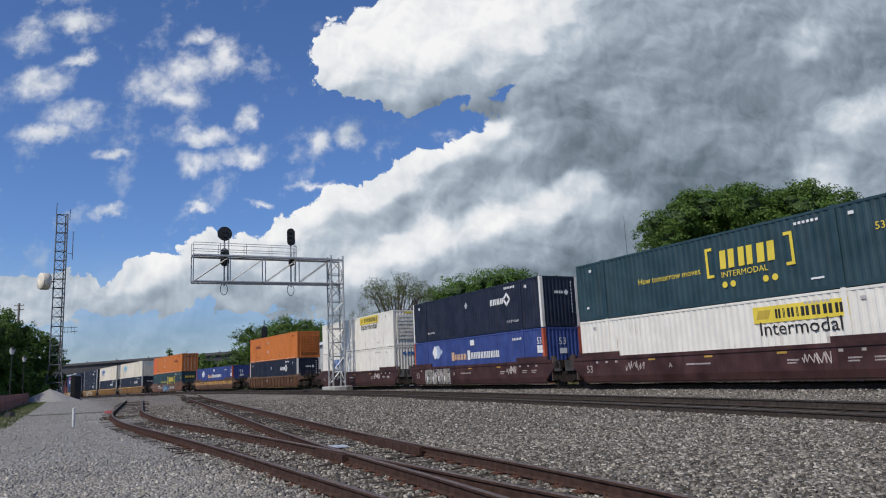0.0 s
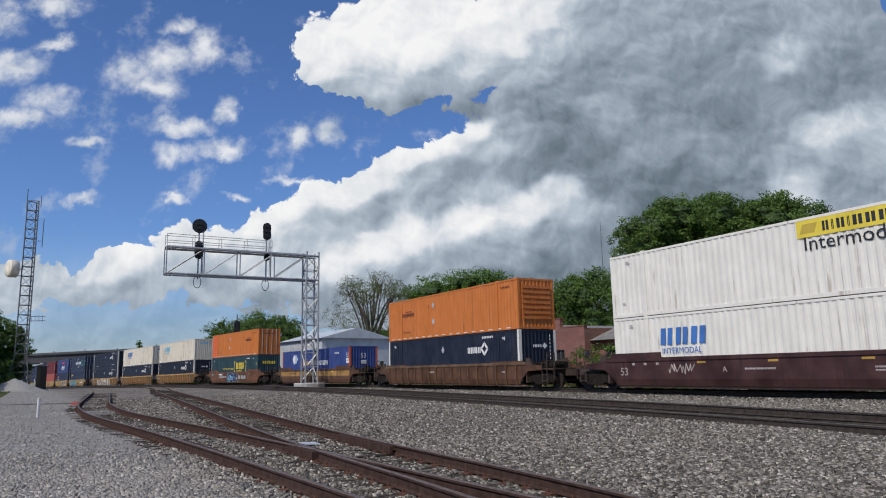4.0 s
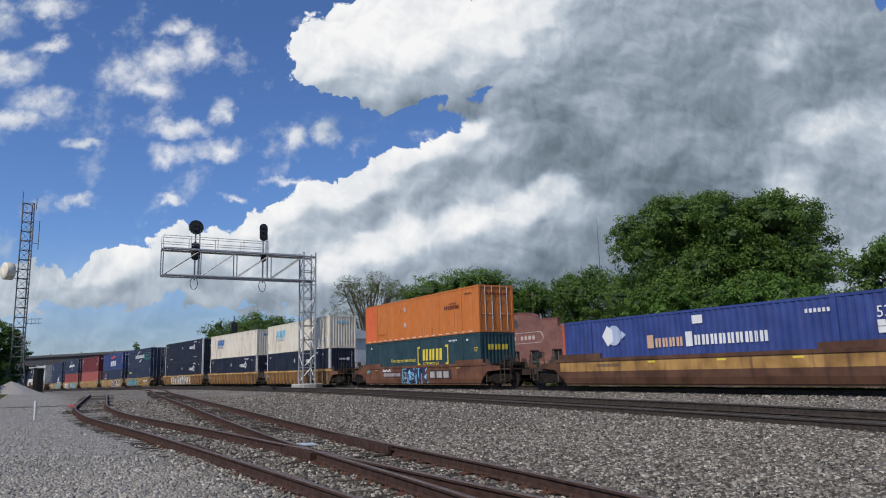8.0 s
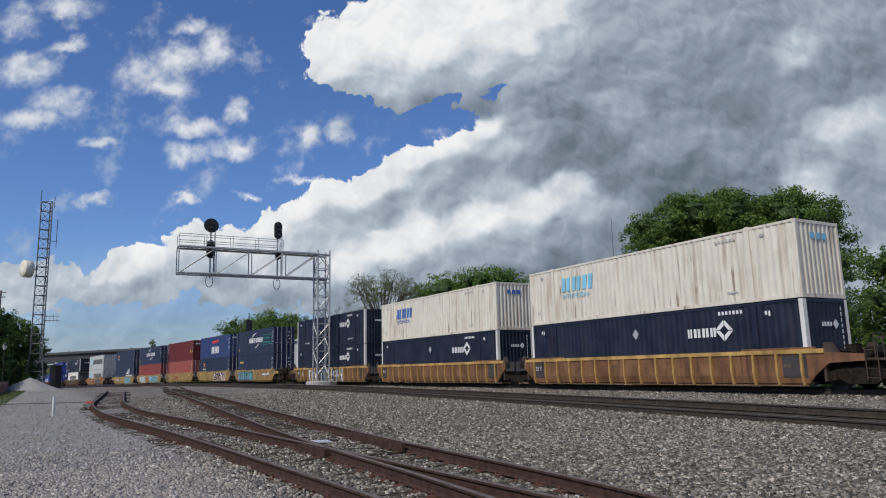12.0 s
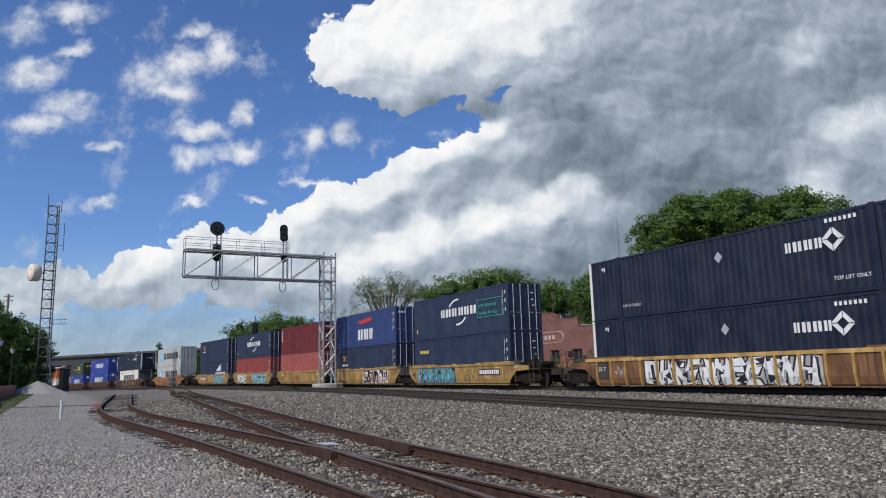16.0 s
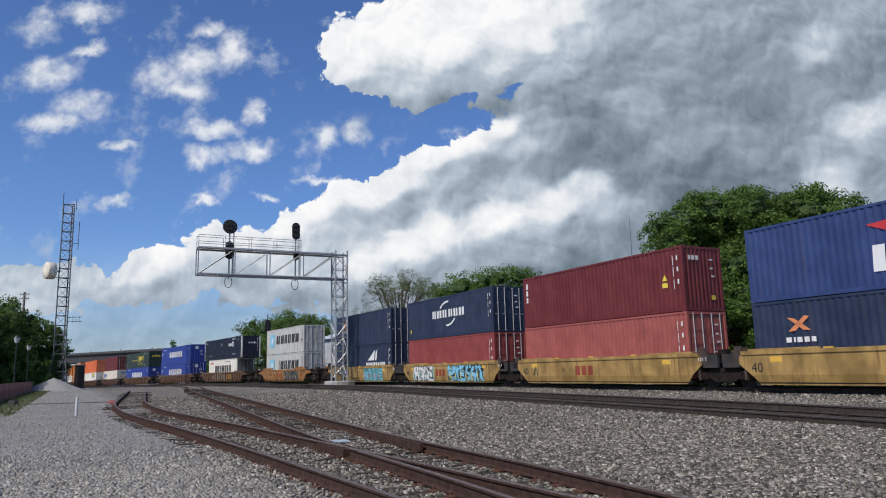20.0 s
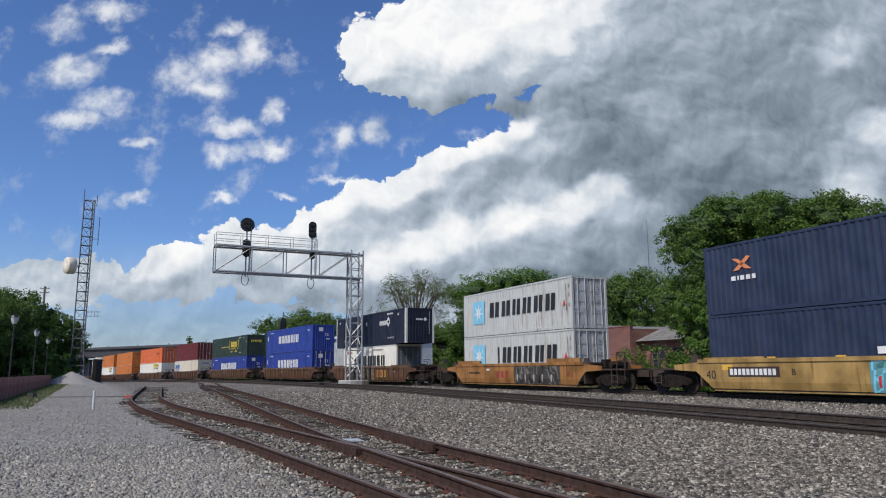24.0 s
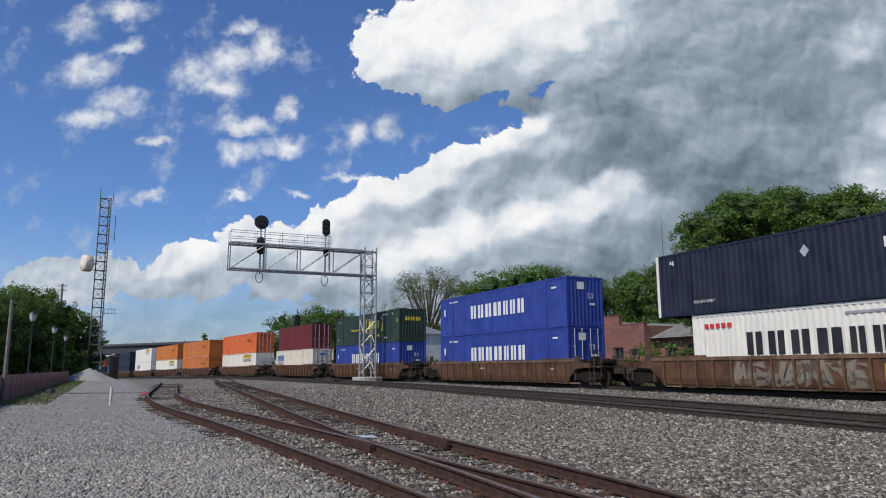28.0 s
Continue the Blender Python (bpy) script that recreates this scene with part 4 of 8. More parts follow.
def livery_diamond(ob, rng, end_mark=True):
    """White block word and a diamond on navy."""
    word_blocks(ob, 2.78, 4.22, 1.86, 0.38, (0.65, 0.95, 0.9, 0.75), M_WHITE)
    cx, cz = 4.62, 1.91
    for k in range(4):
        a = radians(90 * k)
        c, s = math.cos(a), math.sin(a)
        poly_mark(ob, [(cx + c * 0.42, cz + s * 0.42), (cx + c * 0.20, cz + s * 0.20), (cx + 0.03 * c - s * 0.20, cz + 0.03 * s + c * 0.20),
                       (cx + 0.03 * c - s * 0.42, cz + 0.03 * s + c * 0.42)], M_WHITE)
    poly_mark(ob, [(-0.2, 2.24), (0.0, 2.0), (-0.2, 1.76), (-0.4, 2.0)], coat("mark_silver", (0.42, 0.43, 0.45), 0.1))
    for i in range(7):
        mark(ob, 4.45 + i * 0.17, 2.58, 0.10, 0.14, M_WHITE)
    for x in (-7.1, 6.55):
        mark(ob, x, 2.45, 0.10, 0.14, M_WHITE)
        mark(ob, x + 0.14, 2.42, 0.08, 0.2, M_WHITE)
    lettering(ob, "TOP LIFT ONLY", -5.85, 0.48, 0.13, M_WHITE, sx=0.95)
    lettering(ob, "TOP LIFT ONLY", 4.5, 0.48, 0.14, M_WHITE, sx=0.95)
    if end_mark:
        word_blocks(ob, -0.35, 0.25, 1.95, 0.17, (0.6, 0.9, 0.9, 0.7), M_WHITE, end=True)
        poly_mark(ob, [(0.48, 2.13), (0.66, 1.95), (0.48, 1.77), (0.30, 1.95)], M_WHITE, end=True)
        for i in range(9):
            mark(ob, 0.86, 0.85 + i * 0.21, 0.05, 0.13, M_WHITE, end=True)
    post = coat("mark_post_white", (0.72, 0.70, 0.65), 0.45, (0.34, 0.26, 0.2))
    for x in (-7.98, 7.98):
        mark(ob, x, 1.43, 0.17, 2.86, post, name="white_post")
    for y in (-1.22, 1.22):
        mark(ob, y, 1.43, 0.17, 2.86, post, end=True, name="white_post")


def livery_stack(ob, rng):
    """White capitals as blocks, a shaded ball and 53 on blue, red end posts."""
    tan, brick = coat("mark_tan", (0.62, 0.40, 0.26), 0.1), coat("mark_brick", (0.48, 0.10, 0.05), 0.1)
    mark(ob, -2.22, 1.66, 0.36, 0.56, tan, name="brand_block")
    word_blocks(ob, -1.95, -0.45, 1.60, 0.40, (0.8, 0.7, 0.75, 0.8), tan)
    mark(ob, -0.12, 1.68, 0.34, 0.60, M_WHITE, name="brand_block")
    word_blocks(ob, 0.14, 3.49, 1.62, 0.42, (0.75, 0.85, 0.8, 0.8, 0.75, 0.8, 0.85, 0.35, 0.85), M_WHITE)
    ring_mark(ob, -4.42, 2.05, 0.0, 0.46, coat("mark_pale", (0.42, 0.50, 0.66), 0.3), 20)
    poly_mark(ob, [(-5.19, 2.05), (-4.85, 2.52), (-4.50, 2.3), (-4.5, 1.8), (-4.85, 1.56)], M_WHITE)
    poly_mark(ob, [(-3.66, 2.05), (-3.95, 2.25), (-3.95, 1.85)], coat("mark_pale", (0.42, 0.50, 0.66), 0.3))
    mark(ob, 0.36, 2.45, 0.52, 0.34, M_WHITE)
    for z in (1.58, 1.80):
        for x in (7.53, 7.80):
            mark(ob, x, z, 0.25, 0.20, M_WHITE)
    lettering(ob, "53", 7.40, 1.98, 0.38, M_WHITE, sx=0.9)
    for i in range(6):
        mark(ob, 5.05 + i * 0.16, 2.38, 0.10, 0.14, M_WHITE)
    for x in (-7.98, 7.98):
        mark(ob, x, 1.43, 0.18, 2.8, brick, name="end_post_paint")
    for y in (-1.22, 1.22):
        mark(ob, y, 1.43, 0.17, 2.8, brick, end=True, name="end_post_paint")
    lettering(ob, "53", -0.3, 1.9, 0.4, M_WHITE, end=True)
    mark(ob, 0.0, 1.55, 0.5, 0.3, M_WHITE, end=True)


def livery_hunt(ob, rng, x=4.24, z=2.45):
    """A yellow panel with black blocks over the word Intermodal, on white."""
    mark(ob, x, z, 3.8, 0.62, M_YELLOW, t=0.005)
    word_blocks(ob, x - 0.95, x + 1.7, z, 0.36, (0.5, 0.18, 0.6, 0.18, 0.7, 0.7, 0.75, 0.6), M_BLACK)
    mark(ob, x - 1.45, z, 0.55, 0.34, coat("mark_ochre", (0.5, 0.36, 0.05), 0.1), 0.4)
    lettering(ob, "Intermodal", x - 1.71, z - 0.77, 0.52, M_BLACK, sx=1.05)
    small_marks(ob, coat("mark_pale_grey", (0.45, 0.44, 0.43), 0.1), rng)
    louvred_end(ob, WHITE)
    mark(ob, 0.1, 2.68, 0.7, 0.14, M_YELLOW, end=True)


def livery_blue_word(ob, rng, x=-5.3, c=None, end=True):
    """Blue slanted blocks on white, the word below them."""
    c = c or M_BLUE
    word_blocks(ob, x, x + 2.4, 1.92, 0.74, (0.9, 0.85, 1.0), c, 0.12)
    lettering(ob, "INTERMODAL", x + 0.05, 1.20, 0.26, c, sx=0.93)
    small_marks(ob, coat("mark_pale_grey", (0.45, 0.44, 0.43), 0.1), rng)
    if end and ob["size"][0] > 13:
        word_blocks(ob, -0.5, 0.55, 2.3, 0.26, (0.9, 0.85, 1.0), c, 0.1, end=True)


def livery_red_word(ob, rng, x=4.02):
    rust = coat("mark_rust", (0.16, 0.04, 0.02), 0.1)
    word_blocks(ob, x, x + 1.75, 1.75, 0.24, (0.7, 0.8, 0.8, 0.7, 0.7, 0.8, 0.7, 0.7), rust)
    mark(ob, x + 1.0, 1.98, 0.9, 0.05, rust)
    for i in range(17):
        mark(ob, -7.3 + i * 0.9, 0.10, 0.42, 0.05, M_WHITE, name="reflector_strip")
    mark(ob, -2.0, 2.1, 0.06, 0.3, rust)
    lettering(ob, "TOP LIFT ONLY", -5.75, 0.46, 0.13, rust, sx=0.9)
    silver = coat("mark_silver", (0.42, 0.43, 0.45), 0.1)
    for z in (1.05, 2.15):
        poly_mark(ob, [(-1.4, z + 0.22), (-1.2, z), (-1.4, z - 0.22), (-1.6, z)], silver)
    for i in range(6):
        mark(ob, 6.5 + i * 0.15, 2.45, 0.09, 0.10, rust)
    word_blocks(ob, -0.75, 0.75, 2.35, 0.14, (0.7, 0.8, 0.8, 0.7, 0.7, 0.8), rust, end=True)


def livery_repainted(ob, rng):
    livery_red_word(ob, rng)
    L, W, H = (ob["size"][0] / 2, ob["size"][1] / 2, ob["size"][2])
    fresh = corrugated(-L + 0.13, -6.15, 0.15, H - 0.11, -(W - 0.008), 0.30, 0.022, -1)
    part("fresh_panel", fresh, coat("fresh_orange", (0.66, 0.125, 0.04), 0.05), ob, "brighter red-orange repainted panel")


def door_marks(ob, m):
    for y, z, w in ((0.55, 2.3, 0.22), (0.55, 1.9, 0.18), (0.62, 1.55, 0.2)):
        mark(ob, y, z, w, 0.07, m, end=True)
    for z in (1.2, 1.75, 2.25):
        mark(ob, 5.55, z, 0.035, 0.42, m)
        mark(ob, 5.8, z + 0.1, 0.09, 0.2, m)


def livery_two_words(ob, rng, green=True):
    word_blocks(ob, -2.05, 0.09, 1.62, 0.56, (0.7, 0.95, 0.8), M_WHITE)
    word_blocks(ob, 0.33, 2.53, 1.62, 0.56, (0.75, 0.75, 0.95), M_WHITE)
    ring_mark(ob, 0.25, 1.60, 0.78, 0.90, M_WHITE, 10, 85, 150, 1.5)
    ring_mark(ob, 0.10, 1.62, 0.78, 0.90, M_WHITE, 10, 265, 330, 1.5)
    if green:
        for z in (1.03, 2.12):
            mark(ob, 4.05, z, 2.82, 0.035, M_GREEN)
        for x in (2.66, 5.44):
            mark(ob, x, 1.575, 0.035, 1.055, M_GREEN)
        lettering(ob, "eco container", 2.82, 1.66, 0.27, M_GREEN, sx=0.98)
        lettering(ob, "bamboo flooring", 2.82, 1.18, 0.24, M_GREEN, sx=0.92)
    mark(ob, -5.6, 0.62, 0.16, 0.26, M_YELLOW)
    door_marks(ob, M_WHITE)


def livery_yellow_word(ob, rng):
    word_blocks(ob, -5.25, -3.95, 2.02, 0.24, (0.7, 0.75, 0.75, 0.7, 0.75), M_YELLOW)
    door_marks(ob, M_WHITE)


def livery_eagle(ob, rng):
    word_blocks(ob, -1.22, 1.83, 1.02, 0.92, (0.95, 0.85, 0.6), M_WHITE, 0.06)
    poly_mark(ob, [(-1.3, 2.18), (1.55, 2.42), (1.75, 2.1), (0.6, 1.98), (-0.6, 1.88)], M_RED)
    word_blocks(ob, -0.95, -0.35, 2.45, 0.16, (0.95, 0.85, 0.6), M_WHITE, end=True)
    door_marks(ob, M_WHITE)


def livery_x(ob, rng):
    poly_mark(ob, [(-4.62, 2.22), (-4.32, 2.18), (-3.68, 1.72), (-3.98, 1.74)], M_ORANGE)
    poly_mark(ob, [(-3.9, 2.26), (-3.70, 2.22), (-4.3, 1.72), (-4.6, 1.70)], M_ORANGE)
    word_blocks(ob, -4.72, -3.5, 1.40, 0.20, (0.9, 0.3, 0.8, 0.8, 0.7), M_WHITE)
    door_marks(ob, M_WHITE)


def livery_tex(ob, rng):
    word = ((-5.7, 2.35), (-5.7, 1.95), (-5.7, 1.55))
    for x, z in word:
        mark(ob, x, z, 0.16, 0.30, M_WHITE, name="brand_block")
    mark(ob, 5.0, 1.2, 0.32, 0.22, M_YELLOW)
    poly_mark(ob, [(4.86, 1.4), (5.16, 1.4), (5.01, 1.68)], M_YELLOW)
    word_blocks(ob, -0.85, -0.2, 2.35, 0.22, (0.6, 0.8, 0.8), M_WHITE, end=True)
    mark(ob, 0.55, 0.6, 0.26, 0.2, M_YELLOW, end=True)
    door_marks(ob, M_WHITE)


def livery_swoosh(ob, rng):
    poly_mark(ob, [(1.3, 1.55), (2.9, 2.45), (2.65, 1.55)], M_WHITE)
    poly_mark(ob, [(3.0, 2.2), (3.4, 2.5), (3.15, 1.55), (2.85, 1.55)], M_WHITE)
    word_blocks(ob, 1.0, 4.9, 1.25, 0.26, (0.8, 0.8, 0.8, 0.3, 0.8, 0.8, 0.8, 0.3, 0.8, 0.8), M_WHITE)
    door_marks(ob, M_WHITE)


def livery_star(ob, rng, part_word=False):
    """A pale blue square with a white star and large dark blocks on grey."""
    cx, cz = -4.05, 1.55
    mark(ob, cx, cz, 1.5, 1.5, M_SKY, t=0.005)
    for k in range(7):
        a = radians(90 + 360 * k / 7)
        b, c = a + radians(360 / 14), a - radians(360 / 14)
        poly_mark(ob, [(cx + 0.58 * math.cos(a), cz + 0.62 * math.sin(a)), (cx + 0.2 * math.cos(b), cz + 0.2 * math.sin(b)),
                       (cx, cz), (cx + 0.2 * math.cos(c), cz + 0.2 * math.sin(c))], M_WHITE)
    ws = (1.05, 0.85, 0.75, 0.8, 0.78, 0.82)
    u = 7.2 / (sum(ws) + 0.22 * 5)
    x = -2.65
    for i, w in enumerate(ws):
        if part_word and i == 0:
            mark(ob, x + w * u * 0.85, 1.6, 0.2, 1.0, M_BLACK, name="brand_block")
        else:
            bar_pair(ob, x + w * u * 0.5, 1.6, w * u * 0.92, 0.95, M_BLACK, 0.10)
        x += (w + 0.22) * u
    poly_mark(ob, [(5.25, 1.3), (5.5, 1.3), (5.375, 1.62)], M_RED)
    door_marks(ob, M_GREY)


def livery_crow(ob, rng, ink=None, x=-3.24, w=6.93, z=1.56, h=0.94):
    word_blocks(ob, x, x + w, z, h, (0.8, 0.8, 0.85, 1.05, 0.6, 0.65, 0.8), ink or M_WHITE, gap=0.24)
    L = ob["size"][0] / 2
    if ink is None:
        mark(ob, -L + 0.75, 1.8, 0.20, 0.5, M_WHITE)
        for i in range(8):
            mark(ob, -L + 1.6 + i * 0.17, 2.5, 0.11, 0.12, M_WHITE)
        mark(ob, L - 1.2, 2.3, 0.5, 0.10, M_WHITE)
        mark(ob, -0.3, 2.35, 0.5, 0.42, M_WHITE, end=True)
        lettering(ob, "53", 0.15, 1.62, 0.32, M_WHITE, end=True)
        mark(ob, 0.5, 1.3, 0.4, 0.12, M_WHITE, end=True)
    else:
        word_blocks(ob, -5.4, -3.9, 2.35, 0.22, (0.7, 0.75, 0.7, 0.7, 0.75), M_RED)
        mark(ob, 2.2, 2.5, 2.2, 0.09, M_GREY)
        mark(ob, 0.0, 1.43, 2.05, 2.5, coat("mark_slate", (0.10, 0.11, 0.12), 0.4), end=True, name="machinery_panel")
        for y in (-0.75, -0.25, 0.25, 0.75):
            mark(ob, y, 1.6, 0.03, 1.9, M_GREY, end=True, name="door_seam", t=0.012)


def louvred_end(ob, m):
    """Horizontal ribs across the leading end."""
    L = ob["size"][0] / 2
    for k in range(7):
        z = 0.55 + k * 0.29
        part("end_rib", Build().prism([(L + 0.005, -1.02, z), (L + 0.005, 1.02, z), (L + 0.005, 1.02, z + 0.16), (L + 0.005, -1.02, z + 0.16)], (0.05, 0, 0)), m, ob)


# -- cars --
CAR_MESH = {}


def car_meshes(well, m, kind, ov_f, ov_r, chord_m):
    key = (well, m.name, kind, ov_f > 1.8, ov_r > 1.8)
    if key in CAR_MESH:
        return CAR_MESH[key]
    out = {}
    L = well / 2 + 0.25
    Z0, ZC, Z1, Y = 0.16, 0.50, 1.42, 1.36
    ef, er = (1.5 if ov_f > 1.8 else 0.25), (1.5 if ov_r > 1.8 else 0.25)
    for nm, sg in (("side_sill", -1), ("side_sill_far", 1)):
        b = Build()
        y = sg * Y
        # the deep side, cut up at its ends over the wheels; its foot leans inwards
        ring = [(-L - er, 1.20), (-L - er, 0.98), (-L - 0.25, 0.92), (-L + 0.28, ZC), (L - 0.28, ZC), (L + 0.25, 0.92), (L + ef, 0.98), (L + ef, 1.20),
                (L + 0.15, Z1 - 0.12), (-L - 0.15, Z1 - 0.12)]
        b.prism([(x, y, z) for x, z in ring], (0, -sg * 0.05, 0))
        yi = y - sg * 0.075
        foot = [(-L + 0.28, y, ZC), (L - 0.28, y, ZC), (L - 0.62, yi, Z0), (-L + 0.62, yi, Z0)]
        b.prism(foot, (0, -sg * 0.05, 0))
        b.box(-L + 0.62, min(yi + sg * 0.01, yi - sg * 0.12), Z0 - 0.03, L - 0.62, max(yi + sg * 0.01, yi - sg * 0.12), Z0 + 0.03)
        out[nm] = b.mesh("side_sill", m)
        c = Build().box(-L - 0.12, min(y + sg * 0.045, y - sg * 0.10), Z1 - 0.15, L + 0.12, max(y + sg * 0.045, y - sg * 0.10), Z1, 0.01)
        out["top_chord" if sg < 0 else "top_chord_far"] = c.mesh("top_chord", chord_m)
    if kind == "ribbed":
        r = Build()
        for x0, x1 in ((-0.045, 0.045),):
            r.add([(x0, 0.07, Z0), (x1, 0.07, Z0), (x1, 0, ZC), (x0, 0, ZC), (x0, -0.01, Z0), (x1, -0.01, Z0), (x1, -0.085, ZC), (x0, -0.085, ZC),
                   (x0, 0, Z1 - 0.15), (x1, 0, Z1 - 0.15), (x0, -0.085, Z1 - 0.15), (x1, -0.085, Z1 - 0.15)],
                  [(4, 5, 6, 7), (7, 6, 11, 10), (0, 4, 7, 3), (3, 7, 10, 8), (5, 1, 2, 6), (6, 2, 9, 11), (0, 1, 5, 4), (8, 10, 11, 9), (1, 0, 3, 2), (2, 3, 8, 9)])
        # ribs are coloured paler than the panels, sunlight put into their paint
        out["rib"] = r.mesh("rib", chord_m)
    b = Build()
    b.box(-L + 0.4, -1.3, 0.18, L - 0.4, 1.3, 0.30)
    out["well_floor"] = b.mesh("well_floor", GRIME)
    out["guide_rail"] = Build().box(-1.5, -0.02, 0, 1.5, 0.10, 0.22 if kind == "smooth" and "yellow" not in m.name else 0.07, 0.02).mesh("guide_rail", m)
    # end platforms: bulkhead, deck and centre sill, long where cars couple, short where units share a bogie
    for nm, ov in (("end_platform_front", ov_f), ("end_platform_rear", ov_r)):
        e = Build()
        dk = ov - 0.9 if ov > 1.8 else ov - 0.12
        e.box(0.0, -1.30, 0.30, 0.10, 1.30, 1.40)
        e.box(0.10, -1.30, 0.98, dk, 1.30, 1.06)
        e.box(0.10, -0.42, 0.66, ov - 0.15, 0.42, 0.98)
        for y in (-1.34, 1.28):
            e.prism([(0.10, y, 1.62), (0.10, y, 0.95), (0.75, y, 0.95), (0.75, y, 1.10), (0.42, y, 1.62)], (0, 0.06, 0))
        out[nm] = e.mesh("end_platform", END_GRIME)
        if ov <= 1.8:
            out[nm + "_box"] = Build().box(0.28, -1.34, 0.80, ov - 0.10, -1.16, 1.34, 0.02).mesh("end_box", DARK_END)
    r = Build()
    for y in (-1.25, -0.72):
        r.tube((0, y, 1.0), (0, y, 1.86), 0.022, 6)
    r.tube((0, -1.25, 1.86), (0, -0.72, 1.86), 0.022, 6)
    r.tube((0, -1.25, 1.45), (0, -0.72, 1.45), 0.018, 5)
    r.tube((0.55, -1.25, 0.5), (0.55, -1.25, 1.72), 0.022, 6)
    r.tube((0, -1.25, 1.72), (0.55, -1.25, 1.72), 0.02, 5)
    out["hand_rail"] = r.mesh("hand_rail", END_GRIME)
    la = Build()
    for x in (-0.2, 0.2):
        la.bar((x, 0, 0.35), (x, 0, 1.36), 0.03)
    for z in (0.42, 0.72, 1.02, 1.32):
        la.bar((-0.2, 0, z), (0.2, 0, z), 0.025)
    out["ladder"] = la.mesh("ladder", END_GRIME)
    wv = Build()
    wv.lathe([(0.02, -0.03), (0.15, -0.03), (0.17, -0.02), (0.17, 0.02), (0.15, 0.03), (0.02, 0.03)], (0, 0, 0), "X", 14)
    out["brake_wheel"] = wv.mesh("brake_wheel", DARK_STEEL)
    vb = Build().box(-0.2, -0.35, 1.06, 0.2, 0.05, 1.55, 0.03).tube((-0.1, -0.9, 1.3), (0.15, 0.9, 1.35), 0.035, 6).tube((0.3, -1.0, 1.12), (0.3, 1.0, 1.12), 0.03, 6)
    vb.box(0.35, 0.3, 1.06, 0.7, 0.75, 1.4, 0.03)
    out["brake_gear"] = vb.mesh("brake_gear", GRIME)
    br = Build()
    br.lathe([(0.0, -0.4), (0.16, -0.4), (0.18, -0.36), (0.18, 0.36), (0.16, 0.4), (0.0, 0.4)], (0, 0, 0), "Y", 12)
    out["air_tank"] = br.mesh("air_tank", GRIME)
    CAR_MESH[key] = out
    return out


def bogie_meshes():
    out = {}
    for sg in (-1, 1):
        b = Build()
        y = sg * 1.0
        ring = [(-1.15, 0.40), (-1.15, 0.60), (-0.55, 0.78), (0.55, 0.78), (1.15, 0.60), (1.15, 0.40), (0.78, 0.40), (0.45, 0.22), (-0.45, 0.22), (-0.78, 0.40)]
        b.prism([(x, y, z) for x, z in ring], (0, sg * 0.16, 0))
        b.box(-1.02, min(y, y + sg * 0.22), 0.33, -0.78, max(y, y + sg * 0.22), 0.58, 0.03)
        b.box(0.78, min(y, y + sg * 0.22), 0.33, 1.02, max(y, y + sg * 0.22), 0.58, 0.03)
        out["side_frame" if sg < 0 else "side_frame_far"] = b.mesh("side_frame", GRIME)
    out["bolster"] = Build().box(-0.2, -1.1, 0.36, 0.2, 1.1, 0.72, 0.03).mesh("bolster", GRIME)
    s = Build()
    for x in (-0.16, 0.0, 0.16):
        s.lathe([(0.05, 0.0), (0.07, 0.0), (0.07, 0.05), (0.055, 0.06), (0.07, 0.11), (0.055, 0.12), (0.07, 0.17), (0.05, 0.2)], (x, 0, 0), "Z", 8)
    out["spring_nest"] = s.mesh("spring_nest", DARK_STEEL, True)
    w = Build()
    for sg in (-1, 1):
        prof = [(0.06, -0.07), (0.20, -0.05), (0.36, -0.03), (0.36, -0.06), (0.42, -0.06), (0.425, 0.04), (0.45, 0.05), (0.45, 0.075), (0.36, 0.07), (0.20, 0.03), (0.06, 0.05)]
        w.lathe([(r, -sg * h) for r, h in prof], (0, sg * 0.76, 0), "Y", 20)
        for k in range(3):
            a = 2 * math.pi * k / 3
            w.box(0.27 * math.cos(a) - 0.03, sg * 0.83 - 0.008, 0.27 * math.sin(a) - 0.03, 0.27 * math.cos(a) + 0.03, sg * 0.83 + 0.008, 0.27 * math.sin(a) + 0.03)
    w.tube((0, -0.95, 0), (0, 0.95, 0), 0.085, 10)
    out["wheelset"] = w.mesh("wheelset", WHEEL)
    return out


BOGIE = bogie_meshes()
COUPLER = Build().box(0, -0.09, 0.72, 0.75, 0.09, 0.94, 0.03).box(0.75, -0.17, 0.68, 1.02, 0.13, 0.98, 0.05).mesh("coupler", GRIME)
HOSE = Build().tube((0, 0.25, 0.62), (0.35, 0.27, 0.30), 0.028, 6).tube((0.35, 0.27, 0.30), (0.75, 0.25, 0.34), 0.028, 6).mesh("brake_hose", BLACK)
WHEELSETS = []


